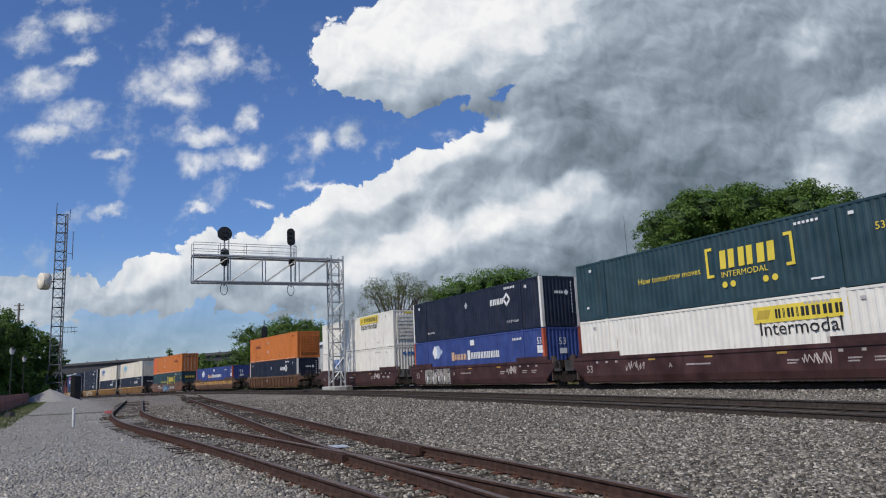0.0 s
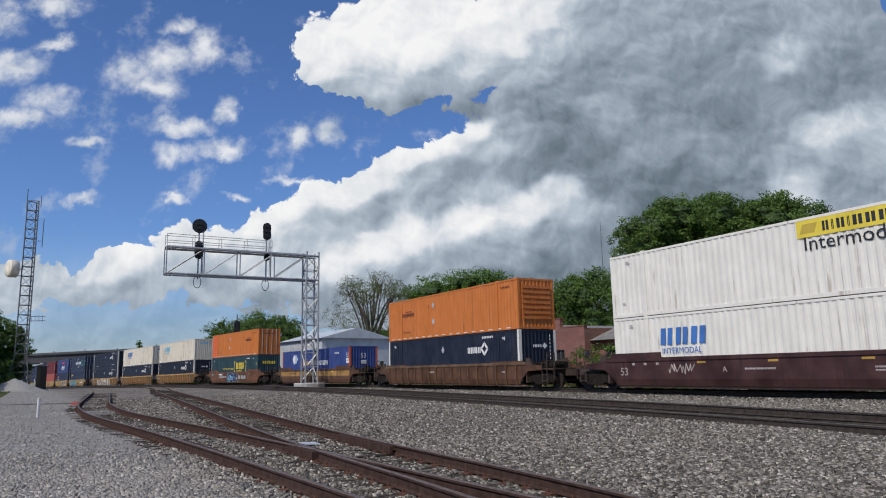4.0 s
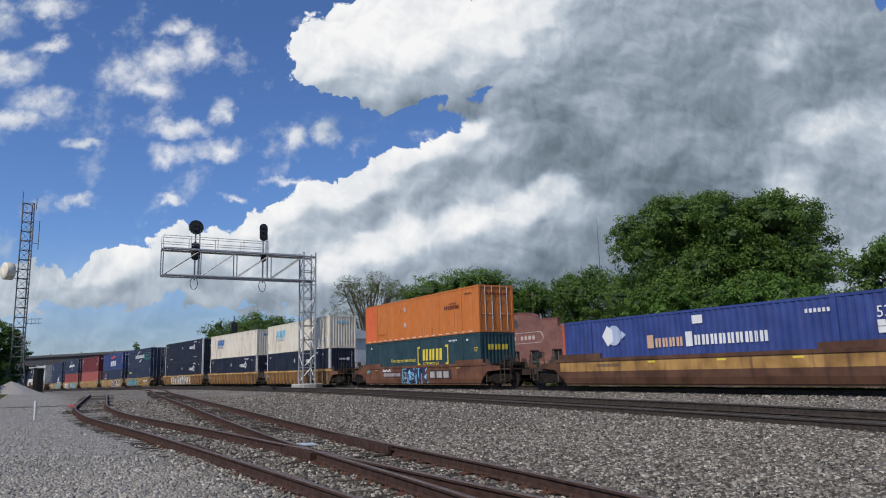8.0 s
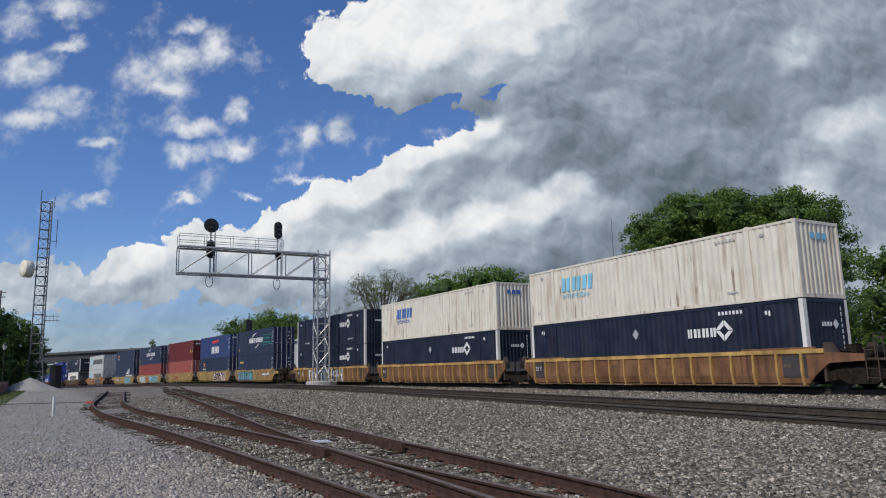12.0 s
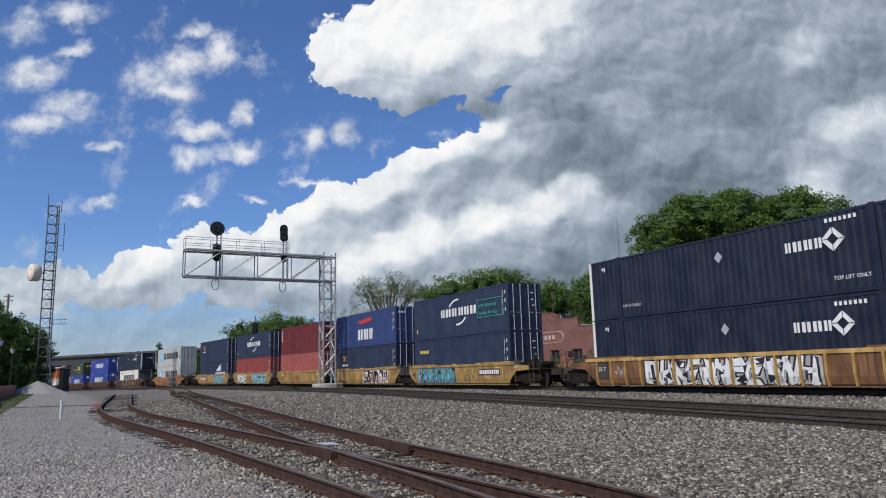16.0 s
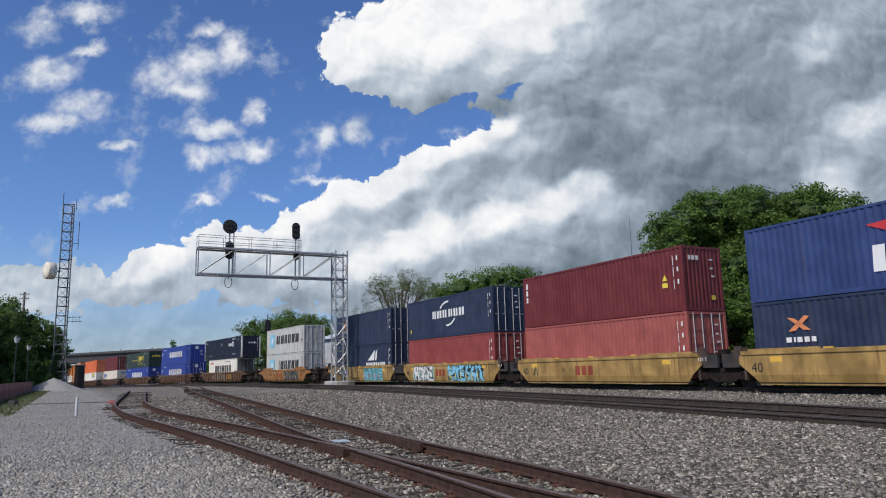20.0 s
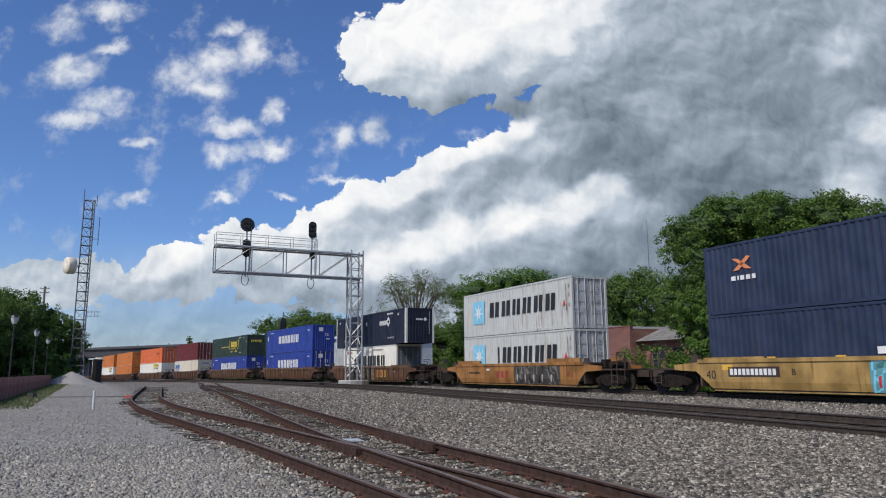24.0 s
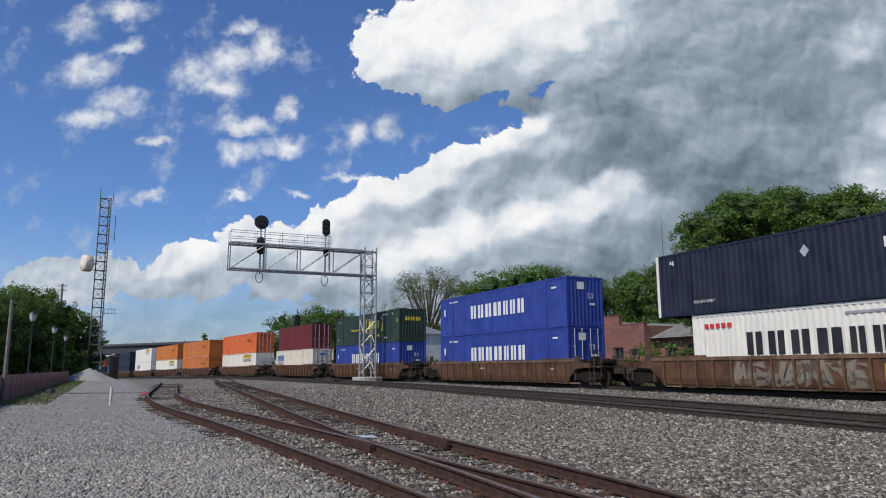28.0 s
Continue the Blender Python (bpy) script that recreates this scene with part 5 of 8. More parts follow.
def well_car(label, well, m, kind, ov_f, ov_r, group="well cars", chord_m=None, rear_bogie=True):
    """One unit: deep side sills, end platforms, bogies. x 0 is the middle of the well; ov_f and ov_r: how far its ends reach out."""
    ms = car_meshes(well, m, kind, ov_f, ov_r, chord_m or m)
    car = thing("well_car", label, "railway car", group)
    L = well / 2 + 0.25
    car["size"] = (2 * L, 2.74, 1.4)
    for nm in ("side_sill", "top_chord"):
        part(nm, ms[nm], None, car)
        part(nm, ms[nm + "_far"], None, car)
    part("well_floor", ms["well_floor"], None, car)
    if kind == "ribbed":
        n = max(6, int((2 * L - 1.2) / 0.98))
        for i in range(n + 1):
            x = -L + 0.72 + (2 * L - 1.44) * i / n
            for sg in (-1, 1):
                part("rib", ms["rib"], None, car, at=pose(x, sg * 1.362, 0, 0, 0, 0 if sg < 0 else 180))
    for x in (-L + 1.7, L - 1.7):
        for sg in (-1, 1):
            part("guide_rail", ms["guide_rail"], None, car, at=pose(x, sg * 1.36, 1.42, 0, 0, 0 if sg < 0 else 180))
    for sx, ov in ((1, ov_f), (-1, ov_r)):
        nm = "end_platform_front" if sx > 0 else "end_platform_rear"
        turn = 0 if sx > 0 else 180
        e = part("end_platform", ms[nm], None, car, at=pose(sx * L, 0, 0, 0, 0, turn))
        coupled = ov > 1.8
        part("brake_gear", ms["brake_gear"], None, e, at=pose(0.45, 0, 0))
        part("air_tank", ms["air_tank"], None, e, at=pose(1.05, 0.0, 1.26))
        if coupled:
            flip = Matrix.Identity(4) if sx > 0 else Matrix.Diagonal((1, -1, 1, 1))
            part("hand_rail", ms["hand_rail"], None, e, at=Matrix.Translation((ov - 1.45, 0, 0)) @ flip)
            part("ladder", ms["ladder"], None, e, at=pose(ov - 1.5, -1.40 if sx > 0 else 1.40, 0))
            if sx < 0:
                part("brake_wheel", ms["brake_wheel"], None, e, at=pose(ov - 1.1, 0.7, 1.7))
            part("coupler", COUPLER, None, car, at=pose(sx * (L + ov - 1.0), 0, 0, 0, 0, turn))
            part("brake_hose", HOSE, None, car, at=pose(sx * (L + ov - 1.0), 0, 0, 0, 0, turn))
        else:
            bx = part("end_box", ms[nm + "_box"], None, e, "dark painted bearing box")
            if sx < 0:
                bx.matrix_local = Matrix.Diagonal((1, -1, 1, 1))
        if coupled or (sx < 0 and rear_bogie):
            bx = sx * (L + (ov - 2.05 if coupled else ov))
            bg = part("bogie", CENTRE_PLATE, None, car, at=pose(bx, 0, 0))
            part("side_frame", BOGIE["side_frame"], None, bg)
            part("side_frame", BOGIE["side_frame_far"], None, bg)
            part("bolster", BOGIE["bolster"], None, bg)
            for sg in (-1, 1):
                part("spring_nest", BOGIE["spring_nest"], None, bg, at=pose(0, sg * 1.08, 0.26))
            for ax in (-0.89, 0.89):
                ws = part("wheelset", BOGIE["wheelset"], None, bg, at=pose(ax, 0, 0.42))
                WHEELSETS.append((ws, car, bx + ax, ax))
    return car


CENTRE_PLATE = Build().box(-0.3, -0.3, 0.62, 0.3, 0.3, 0.80, 0.05).mesh("centre_plate", GRIME)


def on_sill(ring, lift, t=0.003):
    """A painted patch (x, z corners) laid on the sill, folded where the sill's foot leans in."""
    b = Build()
    for up in (True, False):
        out = []
        for (x0, z0), (x1, z1) in zip(ring, ring[1:] + ring[:1]):
            in0, in1 = (z0 >= 0.5) == up, (z1 >= 0.5) == up
            if in0:
                out.append((x0, z0))
            if in0 != in1:
                k = (0.5 - z0) / (z1 - z0)
                out.append((x0 + (x1 - x0) * k, 0.5))
        if len(out) > 2:
            b.prism([(x, -1.362 - lift + (0.0 if up else (0.5 - z) * 0.2206), z) for x, z in out], (0, -t, 0))
    return b


def graffiti(car, x, w, cols, rng, z=0.72, h=1.06):
    """Sprayed letters on the sill: fat bent strokes with a thick outline over a cloud of fill."""
    n = max(3, int(w / 0.72))
    u = w / n
    cloud = []
    k = 3 * n
    for i in range(k + 1):
        cloud.append((x - 0.15 + (w + 0.3) * i / k, max(0.19, z - h * (0.44 + 0.10 * rng.random()))))
    for i in range(k, -1, -1):
        cloud.append((x - 0.15 + (w + 0.3) * i / k, min(1.26, z + h * (0.40 + 0.14 * rng.random()))))
    if len(cols) > 3:
        part("sprayed_cloud", on_sill(cloud, 0.0, 0.002), cols[3], car)
    for i in range(n):
        cx = x + (i + 0.5) * u
        lean = rng.uniform(-0.3, 0.4)
        t = rng.uniform(0.20, 0.27)
        kind = rng.randrange(5)
        # each letter: two uprights and a bow or bar between them
        strokes = [[(-0.46, -0.48), (-0.46 + t, -0.44), (-0.40 + t, 0.5), (-0.44, 0.46)]]
        if kind in (0, 1, 3):
            strokes.append([(0.46 - t, -0.5), (0.48, -0.46), (0.44, 0.44), (0.40 - t, 0.5)])
        if kind in (0, 2, 4):
            strokes.append([(-0.4, 0.5 - t * 0.8), (0.42, 0.42 - t * 0.6), (0.48, 0.46), (-0.4, 0.5)])
        if kind in (1, 2):
            strokes.append([(-0.36, -0.06), (0.36, -0.12), (0.4, 0.08), (-0.34, 0.12)])
        if kind in (3, 4):
            strokes.append([(-0.3, 0.30), (-0.05, 0.36), (0.5, -0.42), (0.2, -0.5)])
        if kind == 2:
            strokes.append([(-0.36, -0.5), (0.46, -0.46), (0.40, -0.46 + t * 0.7), (-0.34, -0.5 + t * 0.7)])
        strokes = [[(p + rng.uniform(-0.17, 0.17), q + rng.uniform(-0.13, 0.13)) for p, q in r] for r in strokes]
        for grow, m, lift, nm in ((0.11, cols[1], 0.002, "sprayed_outline"), (0.0, cols[0], 0.005, "sprayed_stroke")):
            for ring in strokes:
                mx, mz = sum(p for p, _ in ring) / 4, sum(q for _, q in ring) / 4
                pts = [(cx + (p + math.copysign(grow, p - mx) + lean * q) * u * 1.08, z + (q + math.copysign(grow * 0.5, q - mz)) * h) for p, q in ring]
                part(nm, on_sill([(p, min(max(q, 0.19), 1.265)) for p, q in pts], lift), m, car)
        for _ in range(2):
            p, q, a = cx + rng.uniform(-0.5, 0.5) * u, z + rng.uniform(-0.4, 0.4) * h, rng.uniform(0, 6.28)
            tri = [(p + 0.26 * math.cos(a + k * 2.3), min(max(q + 0.22 * math.sin(a + k * 2.3), 0.19), 1.26)) for k in range(3)]
            part("sprayed_shard", on_sill(tri, 0.0075), cols[rng.randrange(2)], car)
        part("sprayed_fill", on_sill([(cx - u * 0.34, z - 0.30 * h), (cx - u * 0.22, z - 0.34 * h), (cx - u * 0.18, z + 0.05 * h), (cx - u * 0.32, z + 0.02)], 0.008), cols[2], car)


def scrawl(car, x, z, w, h, m, rng, n=6):
    """A thin sprayed tag of crossing strokes."""
    b = Build()
    px, pz = x, z
    for i in range(n * 2):
        qx, qz = x + w * (i + 1) / (n * 2) + rng.uniform(-0.08, 0.08), z + (h / 2 if i % 2 else -h / 2) * rng.uniform(0.4, 1.0)
        b.bar((px, -1.362, pz), (qx, -1.362, qz), 0.03)
        px, pz = qx, qz
    part("sprayed_tag", b, m, car)


def stencil(car, x, z, w, h, m, back=None):
    """Car data as plain bars."""
    if back:
        part("data_panel", Build().box(x - 0.1, -1.366, z - 0.08, x + w + 0.1, -1.36, z + h + 0.08), back, car)
    n = max(2, int(w / (h * 0.8)))
    for i in range(n):
        part("stencil_bar", Build().box(x + i * w / n, -1.373, z, x + (i + 0.7) * w / n, -1.367, z + h), m, car)


def car_text(car, text, x, z, h, m):
    size = tuple(car["size"])
    car["size"] = (size[0], 2.724, size[2])
    lettering(car, text, x, z, h, m)
    car["size"] = size


# ---- the consist: front end of each box, metres along the line at 15 s ----
MOVING = []            # thing, middle along the line at 15 s, half wheelbase, height over the rail
FLOOR, STACK = 0.36, 3.26


def place_box(ob, mid, half, z):
    MOVING.append((ob, mid, half, z))


UNITS = []             # every car from the front to the rear, built further down


def unit(front, well, m, kind, car_label, lower, upper, deco=None, group="well cars", seed=0, chord=None):
    """A car with its boxes: lower and upper build them, or are None."""
    UNITS.append((front, well, m, kind, car_label, lower, upper, deco, group, seed, chord))


def build_train():
    for i, (front, well, m, kind, car_label, lower, upper, deco, group, seed, chord) in enumerate(UNITS):
        rng = random.Random(seed)
        mid = front - well / 2
        ahead = UNITS[i - 1][0] - UNITS[i - 1][1] - front if i else 2.3
        behind = front - well - UNITS[i + 1][0] if i + 1 < len(UNITS) else 7.0
        car = well_car(car_label, well, m, kind, ahead / 2 - 0.25, behind / 2 - 0.25, group, chord)
        place_box(car, mid, well / 2 + 0.7, 0.0)
        if deco:
            deco(car, rng)
        for spec, z in ((lower, FLOOR), (upper, STACK)):
            if spec:
                place_box(spec(rng), mid, well / 2 + 0.7, z)


def box53(label, m, livery=None, doors=False, frame_m=None, height=2.87, **kw):
    def make(rng):
        ob = container(label, 16.15, m, height, doors, frame_m)
        if livery:
            livery(ob, rng, **kw)
        return ob
    return make


def box40(label, m, livery=None, doors=True, length=12.19, height=2.87, frame_m=None, **kw):
    def make(rng):
        ob = container(label, length, m, height, doors, frame_m, False, "deep")
        if livery:
            livery(ob, rng, **kw)
        return ob
    return make


def blocks(car, x, z, w, h, m, back=None, n=3):
    """A brand word as plain blocks, on a painted panel if it has one."""
    if back:
        part("brand_panel", on_sill([(x - 0.12, z - h * 0.75), (x + w + 0.1, z - h * 0.75), (x + w + 0.12, z + h * 0.75), (x - 0.1, z + h * 0.75)], 0.0), back, car)
    u = w / n
    for i in range(n):
        part("brand_block", on_sill([(x + i * u, z - h / 2), (x + (i + 0.74) * u, z - h / 2), (x + (i + 0.74) * u, z + h / 2), (x + i * u, z + h / 2)], 0.004), m, car)


def reflectors(car, xs, m):
    for x in xs:
        part("reflector", Build().box(x, -1.370, 1.13, x + 0.42, -1.36, 1.21), m, car)


def deco_red(car, rng):
    pale, gold = coat("mark_worn_white", (0.42, 0.37, 0.35), 0.5, (0.12, 0.05, 0.04)), coat("mark_worn_gold", (0.42, 0.25, 0.05), 0.4)
    car_text(car, "53", -7.75, 0.66, 0.36, pale)
    scrawl(car, -4.9, 0.92, 1.3, 0.5, pale, rng, 7)
    stencil(car, -1.2, 0.85, 1.3, 0.07, pale)
    car_text(car, "A", -2.2, 0.78, 0.22, pale)
    scrawl(car, 4.2, 0.95, 1.1, 0.5, pale, rng, 7)
    for x in (-7.0, -6.3, -5.6, 5.6, 6.4, 7.2):
        part("data_plate", Build().box(x, -1.368, 1.10, x + 0.16, -1.36, 1.20), pale, car)
    for x in (3.6, 5.9, 6.8):
        stencil(car, x, 0.86, 0.5, 0.06, pale)
        stencil(car, x, 0.76, 0.4, 0.05, pale)
    reflectors(car, (-3.4, -0.2, 3.2), gold)


def deco_pacer(car, rng):
    deco_red(car, rng)
    graffiti(car, -6.2, 3.4, (coat("mark_clay", (0.30, 0.28, 0.25), 0.3), M_BLACK, M_WHITE, coat("mark_chalk", (0.40, 0.38, 0.35), 0.4)), rng)


def deco_yellow_top(car, rng):
    part("yellow_band", Build().box(-8.3, -1.366, 0.80, 8.2, -1.36, 1.25), coat("car_gold", (0.36, 0.20, 0.06), 0.75, (0.10, 0.05, 0.028)), car)
    stencil(car, -5.6, 1.0, 1.5, 0.14, coat("mark_umber", (0.12, 0.08, 0.05), 0.1))
    reflectors(car, (-2.4, 1.2, 4.4), M_YELLOW)


def deco_rust(car, rng):
    panel = coat("mark_panel", (0.05, 0.03, 0.025), 0.0)
    car_text(car, "53", -7.4, 0.55, 0.30, panel)
    stencil(car, -4.8, 0.70, 2.7, 0.24, coat("mark_worn_white", (0.42, 0.37, 0.35), 0.5), panel)
    graffiti(car, -1.9, 3.5, (coat("mark_ink", (0.03, 0.035, 0.09), 0.2), M_SKY, M_VIOLET), rng)
    blocks(car, 2.1, 0.78, 2.6, 0.40, coat("mark_chalk", (0.40, 0.38, 0.35), 0.4), panel)
    scrawl(car, -7.7, 1.08, 0.6, 0.36, M_TEAL, rng)
    scrawl(car, -5.0, 1.12, 1.3, 0.28, M_WHITE, rng)
    reflectors(car, (-6.3, 5.4), coat("mark_worn_gold", (0.42, 0.25, 0.05), 0.4))


def deco_plain(car, rng):
    stencil(car, -1.9, 0.9, 0.6, 0.10, coat("mark_worn_white", (0.42, 0.37, 0.35), 0.5))
    stencil(car, 6.4, 0.85, 0.5, 0.10, coat("mark_worn_white", (0.42, 0.37, 0.35), 0.5))


def deco_tan(car, rng):
    for x in (-8.0, 7.05):
        part("dark_panel", on_sill([(x, 0.42), (x + 0.95, 0.42), (x + 0.95, 1.22), (x, 1.22)], 0.0), DARK_END, car)
    car_text(car, "125 T", -7.9, 0.82, 0.2, M_WHITE)
    stencil(car, -1.9, 0.9, 0.6, 0.12, coat("mark_umber", (0.12, 0.08, 0.05), 0.1))
    car_text(car, "53", 6.3, 0.66, 0.28, coat("mark_umber", (0.12, 0.08, 0.05), 0.1))
    stencil(car, 7.0, 0.80, 0.4, 0.10, coat("mark_umber", (0.12, 0.08, 0.05), 0.1))


def deco_tan_sprayed(car, rng):
    deco_tan(car, rng)
    graffiti(car, -4.6, 8.2, (M_WHITE, M_BLACK, M_GREY, coat("mark_chalk", (0.40, 0.38, 0.35), 0.4)), rng)
    scrawl(car, -6.6, 0.8, 0.8, 0.5, M_GREY, rng, 4)


def deco_yellow(car, rng, panel_x=None, brand_x=None):
    car_text(car, "40", -6.25, 0.60, 0.38, M_BLACK)
    if panel_x is not None:
        stencil(car, panel_x, 0.78, 2.2, 0.24, M_WHITE, coat("mark_panel", (0.05, 0.03, 0.025), 0.0))
    if brand_x is not None:
        blocks(car, brand_x, 0.78, 1.5, 0.46, coat("mark_rust_red", (0.26, 0.05, 0.025), 0.3))
    car_text(car, "125 T", 6.62, 1.08, 0.15, M_WHITE)
    for x in (-5.4, 4.6):
        part("amber_patch", Build().box(x, -1.366, 0.98, x + 0.5, -1.36, 1.18), coat("mark_gold", (0.70, 0.42, 0.06), 0.1), car)
    for x in (-3.2, -0.4, 2.6):
        part("lock_cover", Build().box(x, -1.38, 1.42, x + 0.36, -1.30, 1.47, 0.01), car.children[0].data.materials[0], car)


def deco_y1(car, rng):
    deco_yellow(car, rng, 2.9)
    graffiti(car, -5.3, 5.0, (M_TEAL, M_BLACK, M_SKY, M_VIOLET), rng)
    scrawl(car, 1.0, 0.74, 1.3, 0.85, M_BLACK, rng, 3)


def deco_y2(car, rng):
    deco_yellow(car, rng)
    graffiti(car, 0.2, 4.6, (M_BLACK, M_WHITE, coat("mark_rust_red", (0.26, 0.05, 0.025), 0.3), coat("mark_salmon", (0.50, 0.24, 0.14), 0.2)), rng)


def deco_plain_yellow(car, rng):
    deco_yellow(car, rng, None, -1.5)
    scrawl(car, -5.3, 0.75, 0.5, 0.6, M_BLACK, rng, 3)
    car_text(car, "D", -2.6, 0.72, 0.24, M_BLACK)


def deco_y3(car, rng):
    deco_yellow(car, rng, None, -1.5)
    pale = coat("mark_mint", (0.36, 0.50, 0.42), 0.2)
    graffiti(car, -5.0, 3.1, (M_WHITE, M_BLACK, M_TEAL, pale), rng)
    graffiti(car, 0.4, 4.4, (M_SKY, M_BLACK, M_YELLOW, pale), rng)


def deco_y4(car, rng):
    deco_yellow(car, rng, -5.0)
    car_text(car, "B", -2.2, 0.78, 0.24, M_BLACK)
    graffiti(car, 0.9, 3.6, (M_TEAL, M_SKY, M_RED, M_TEAL), rng)


def deco_amber(car, rng):
    car_text(car, "40", 5.6, 0.62, 0.30, coat("mark_rust_red", (0.26, 0.05, 0.025), 0.3))
    stencil(car, -5.2, 0.80, 1.5, 0.10, M_BLACK)
    blocks(car, -1.7, 0.76, 1.5, 0.44, coat("mark_rust_red", (0.26, 0.05, 0.025), 0.3))
    stencil(car, -2.9, 1.0, 0.4, 0.12, M_WHITE)
    soot = coat("mark_soot", (0.05, 0.045, 0.04), 0.1)
    graffiti(car, 0.5, 4.3, (soot, coat("mark_dim", (0.17, 0.15, 0.12), 0.3), coat("mark_chalk", (0.40, 0.38, 0.35), 0.4), soot), rng, 0.72, 1.1)


def deco_brown(car, rng):
    graffiti(car, -3.8, 5.6, (coat("mark_dust", (0.20, 0.17, 0.13), 0.2), coat("mark_umber", (0.12, 0.08, 0.05), 0.1), coat("mark_moss", (0.15, 0.16, 0.11), 0.2)), rng, 0.74, 0.85)
    blocks(car, 2.5, 0.78, 1.7, 0.40, coat("mark_rust_red", (0.26, 0.05, 0.025), 0.3), coat("mark_worn_gold", (0.42, 0.25, 0.05), 0.4))
    stencil(car, 5.6, 0.9, 0.6, 0.10, coat("mark_worn_white", (0.42, 0.37, 0.35), 0.5))


def livery_orange_louvred(ob, rng):
    livery_red_word(ob, rng, x=-5.9)
    louvred_end(ob, ORANGE)


TRIO, SINGLE, FIVE = "three-unit articulated car", "single well cars", "five-unit articulated car"
RB, YB = "dark red-brown smooth-sided well car carrying stacked containers", "yellow smooth-sided well car with sprayed tags"
TB, BB = "tan ribbed well car with rust and grime", "weathered brown ribbed well car"

unit(150.95, 16.6, CAR_RED, "smooth", RB, box53("white ribbed box with yellow panel, in a well car", WHITE, livery_hunt, z=2.25),
     box53("dark green box with yellow bracket emblem, stacked on top", GREEN, livery_bracket), deco_red, TRIO, 1)
unit(131.6, 16.6, CAR_RED, "smooth", RB, box53("blue box with white capitals and red end posts", BLUE, livery_stack),
     box53("navy box with white diamond emblem, stacked on top", NAVY, livery_diamond), deco_pacer, TRIO, 2)
unit(111.8, 16.6, CAR_RED, "smooth", RB, box53("white box with blue slanted blocks, in a well car", WHITE, livery_blue_word),
     box53("clean white box with yellow panel, stacked on top", WHITE, livery_hunt, x=3.3), deco_red, TRIO, 3)
unit(88.25, 16.6, CAR_BROWN, "ribbed", BB, box53("navy box with white end posts, in a well car", NAVY, livery_diamond),
     box53("faded orange box with dark red blocks, stacked on top", ORANGE, livery_orange_louvred), deco_plain, SINGLE, 4, CHORD_LIT_RIB_BROWN)
unit(64.8, 16.6, CAR_BROWN, "smooth", "brown well car with a faded yellow band", box53("lone blue box with white capitals", BLUE, livery_stack), None,
     deco_yellow_top, SINGLE, 5)
unit(41.1, 16.6, CAR_RUST, "smooth", "rust-coloured smooth well car with a violet sprayed tag", box53("dark green box with yellow bracket emblem, in a well car", GREEN, livery_bracket),
     box53("sun-faded orange box with one fresher orange end panel", ORANGE, livery_repainted, True), deco_rust, SINGLE, 6)
unit(17.55, 16.6, CAR_TAN, "ribbed", TB, box53("navy box with white posts and diamond, in a well car", NAVY, livery_diamond),
     box53("cream white box streaked with rust, stacked on top", CREAM, livery_blue_word, c=M_SKY), deco_tan, TRIO, 7, CHORD_LIT_RIB_GOLD)
unit(-2.0, 16.6, CAR_TAN, "ribbed", TB, box53("navy box with white posts and diamond, in a well car", NAVY, livery_diamond),
     box53("cream white box with faded blue blocks, stacked on top", CREAM, livery_blue_word), deco_tan, TRIO, 8, CHORD_LIT_RIB_GOLD)
unit(-21.4, 16.6, CAR_TAN, "ribbed", "tan ribbed well car covered in white sprayed letters", box53("navy box with white diamond, lower of two alike", NAVY, livery_diamond),
     box53("navy box with white diamond, upper of two alike", NAVY, livery_diamond), deco_tan_sprayed, TRIO, 9, CHORD_LIT_RIB_GOLD)
unit(-45.0, 12.6, CAR_YELLOW, "smooth", YB, box40("dark blue ribbed container with a small yellow mark", SEA_BLUE, livery_yellow_word),
     box40("dark blue container with white words and a green panel", SEA_BLUE, livery_two_words), deco_y1, FIVE, 10)
unit(-60.4, 12.6, CAR_YELLOW, "smooth", YB, box40("blue container with an orange cross emblem", SEA_BLUE, livery_x),
     box40("royal blue container with white blocks and red sweep", DUSK_BLUE, livery_eagle), deco_y2, FIVE, 11)
unit(-75.9, 12.6, CAR_YELLOW, "smooth", "clean yellow smooth-sided well car with red blocks", box40("sun-faded pinkish red container", FADED_RED, lambda o, r: door_marks(o, M_WHITE)),
     box40("dark oxide red container, stacked on top", RED, livery_tex, False), deco_plain_yellow, FIVE, 12)
unit(-91.5, 12.6, CAR_YELLOW, "smooth", YB, box40("faded red container, in a yellow well car", coat("brick_red", (0.26, 0.05, 0.045), 0.2), lambda o, r: door_marks(o, M_WHITE)),
     box40("dark blue container with white words, stacked on top", SEA_BLUE, livery_two_words, green=False), deco_y3, FIVE, 13)
unit(-106.95, 12.6, CAR_YELLOW, "smooth", YB, box40("dark blue container with a white wing emblem", SEA_BLUE, livery_swoosh),
     box40("dark blue container with a small orange cross", SEA_BLUE, livery_x), deco_y4, FIVE, 14)
unit(-128.05, 13.4, CAR_AMBER, "smooth", "amber smooth-sided well car with black sprayed letters", box40("pale grey container with star square, in a well car", GREY, livery_star, part_word=True),
     box40("pale grey container with star square, stacked on top", GREY, livery_star), deco_amber, SINGLE, 15)
unit(-150.2, 16.6, CAR_BROWN, "ribbed", BB, box40("white container with large black blocks", WHITE, livery_crow, ink=M_BLACK),
     box53("navy box with white posts, overhanging the box below", NAVY, livery_diamond), deco_brown, SINGLE, 16, CHORD_LIT_RIB_BROWN)
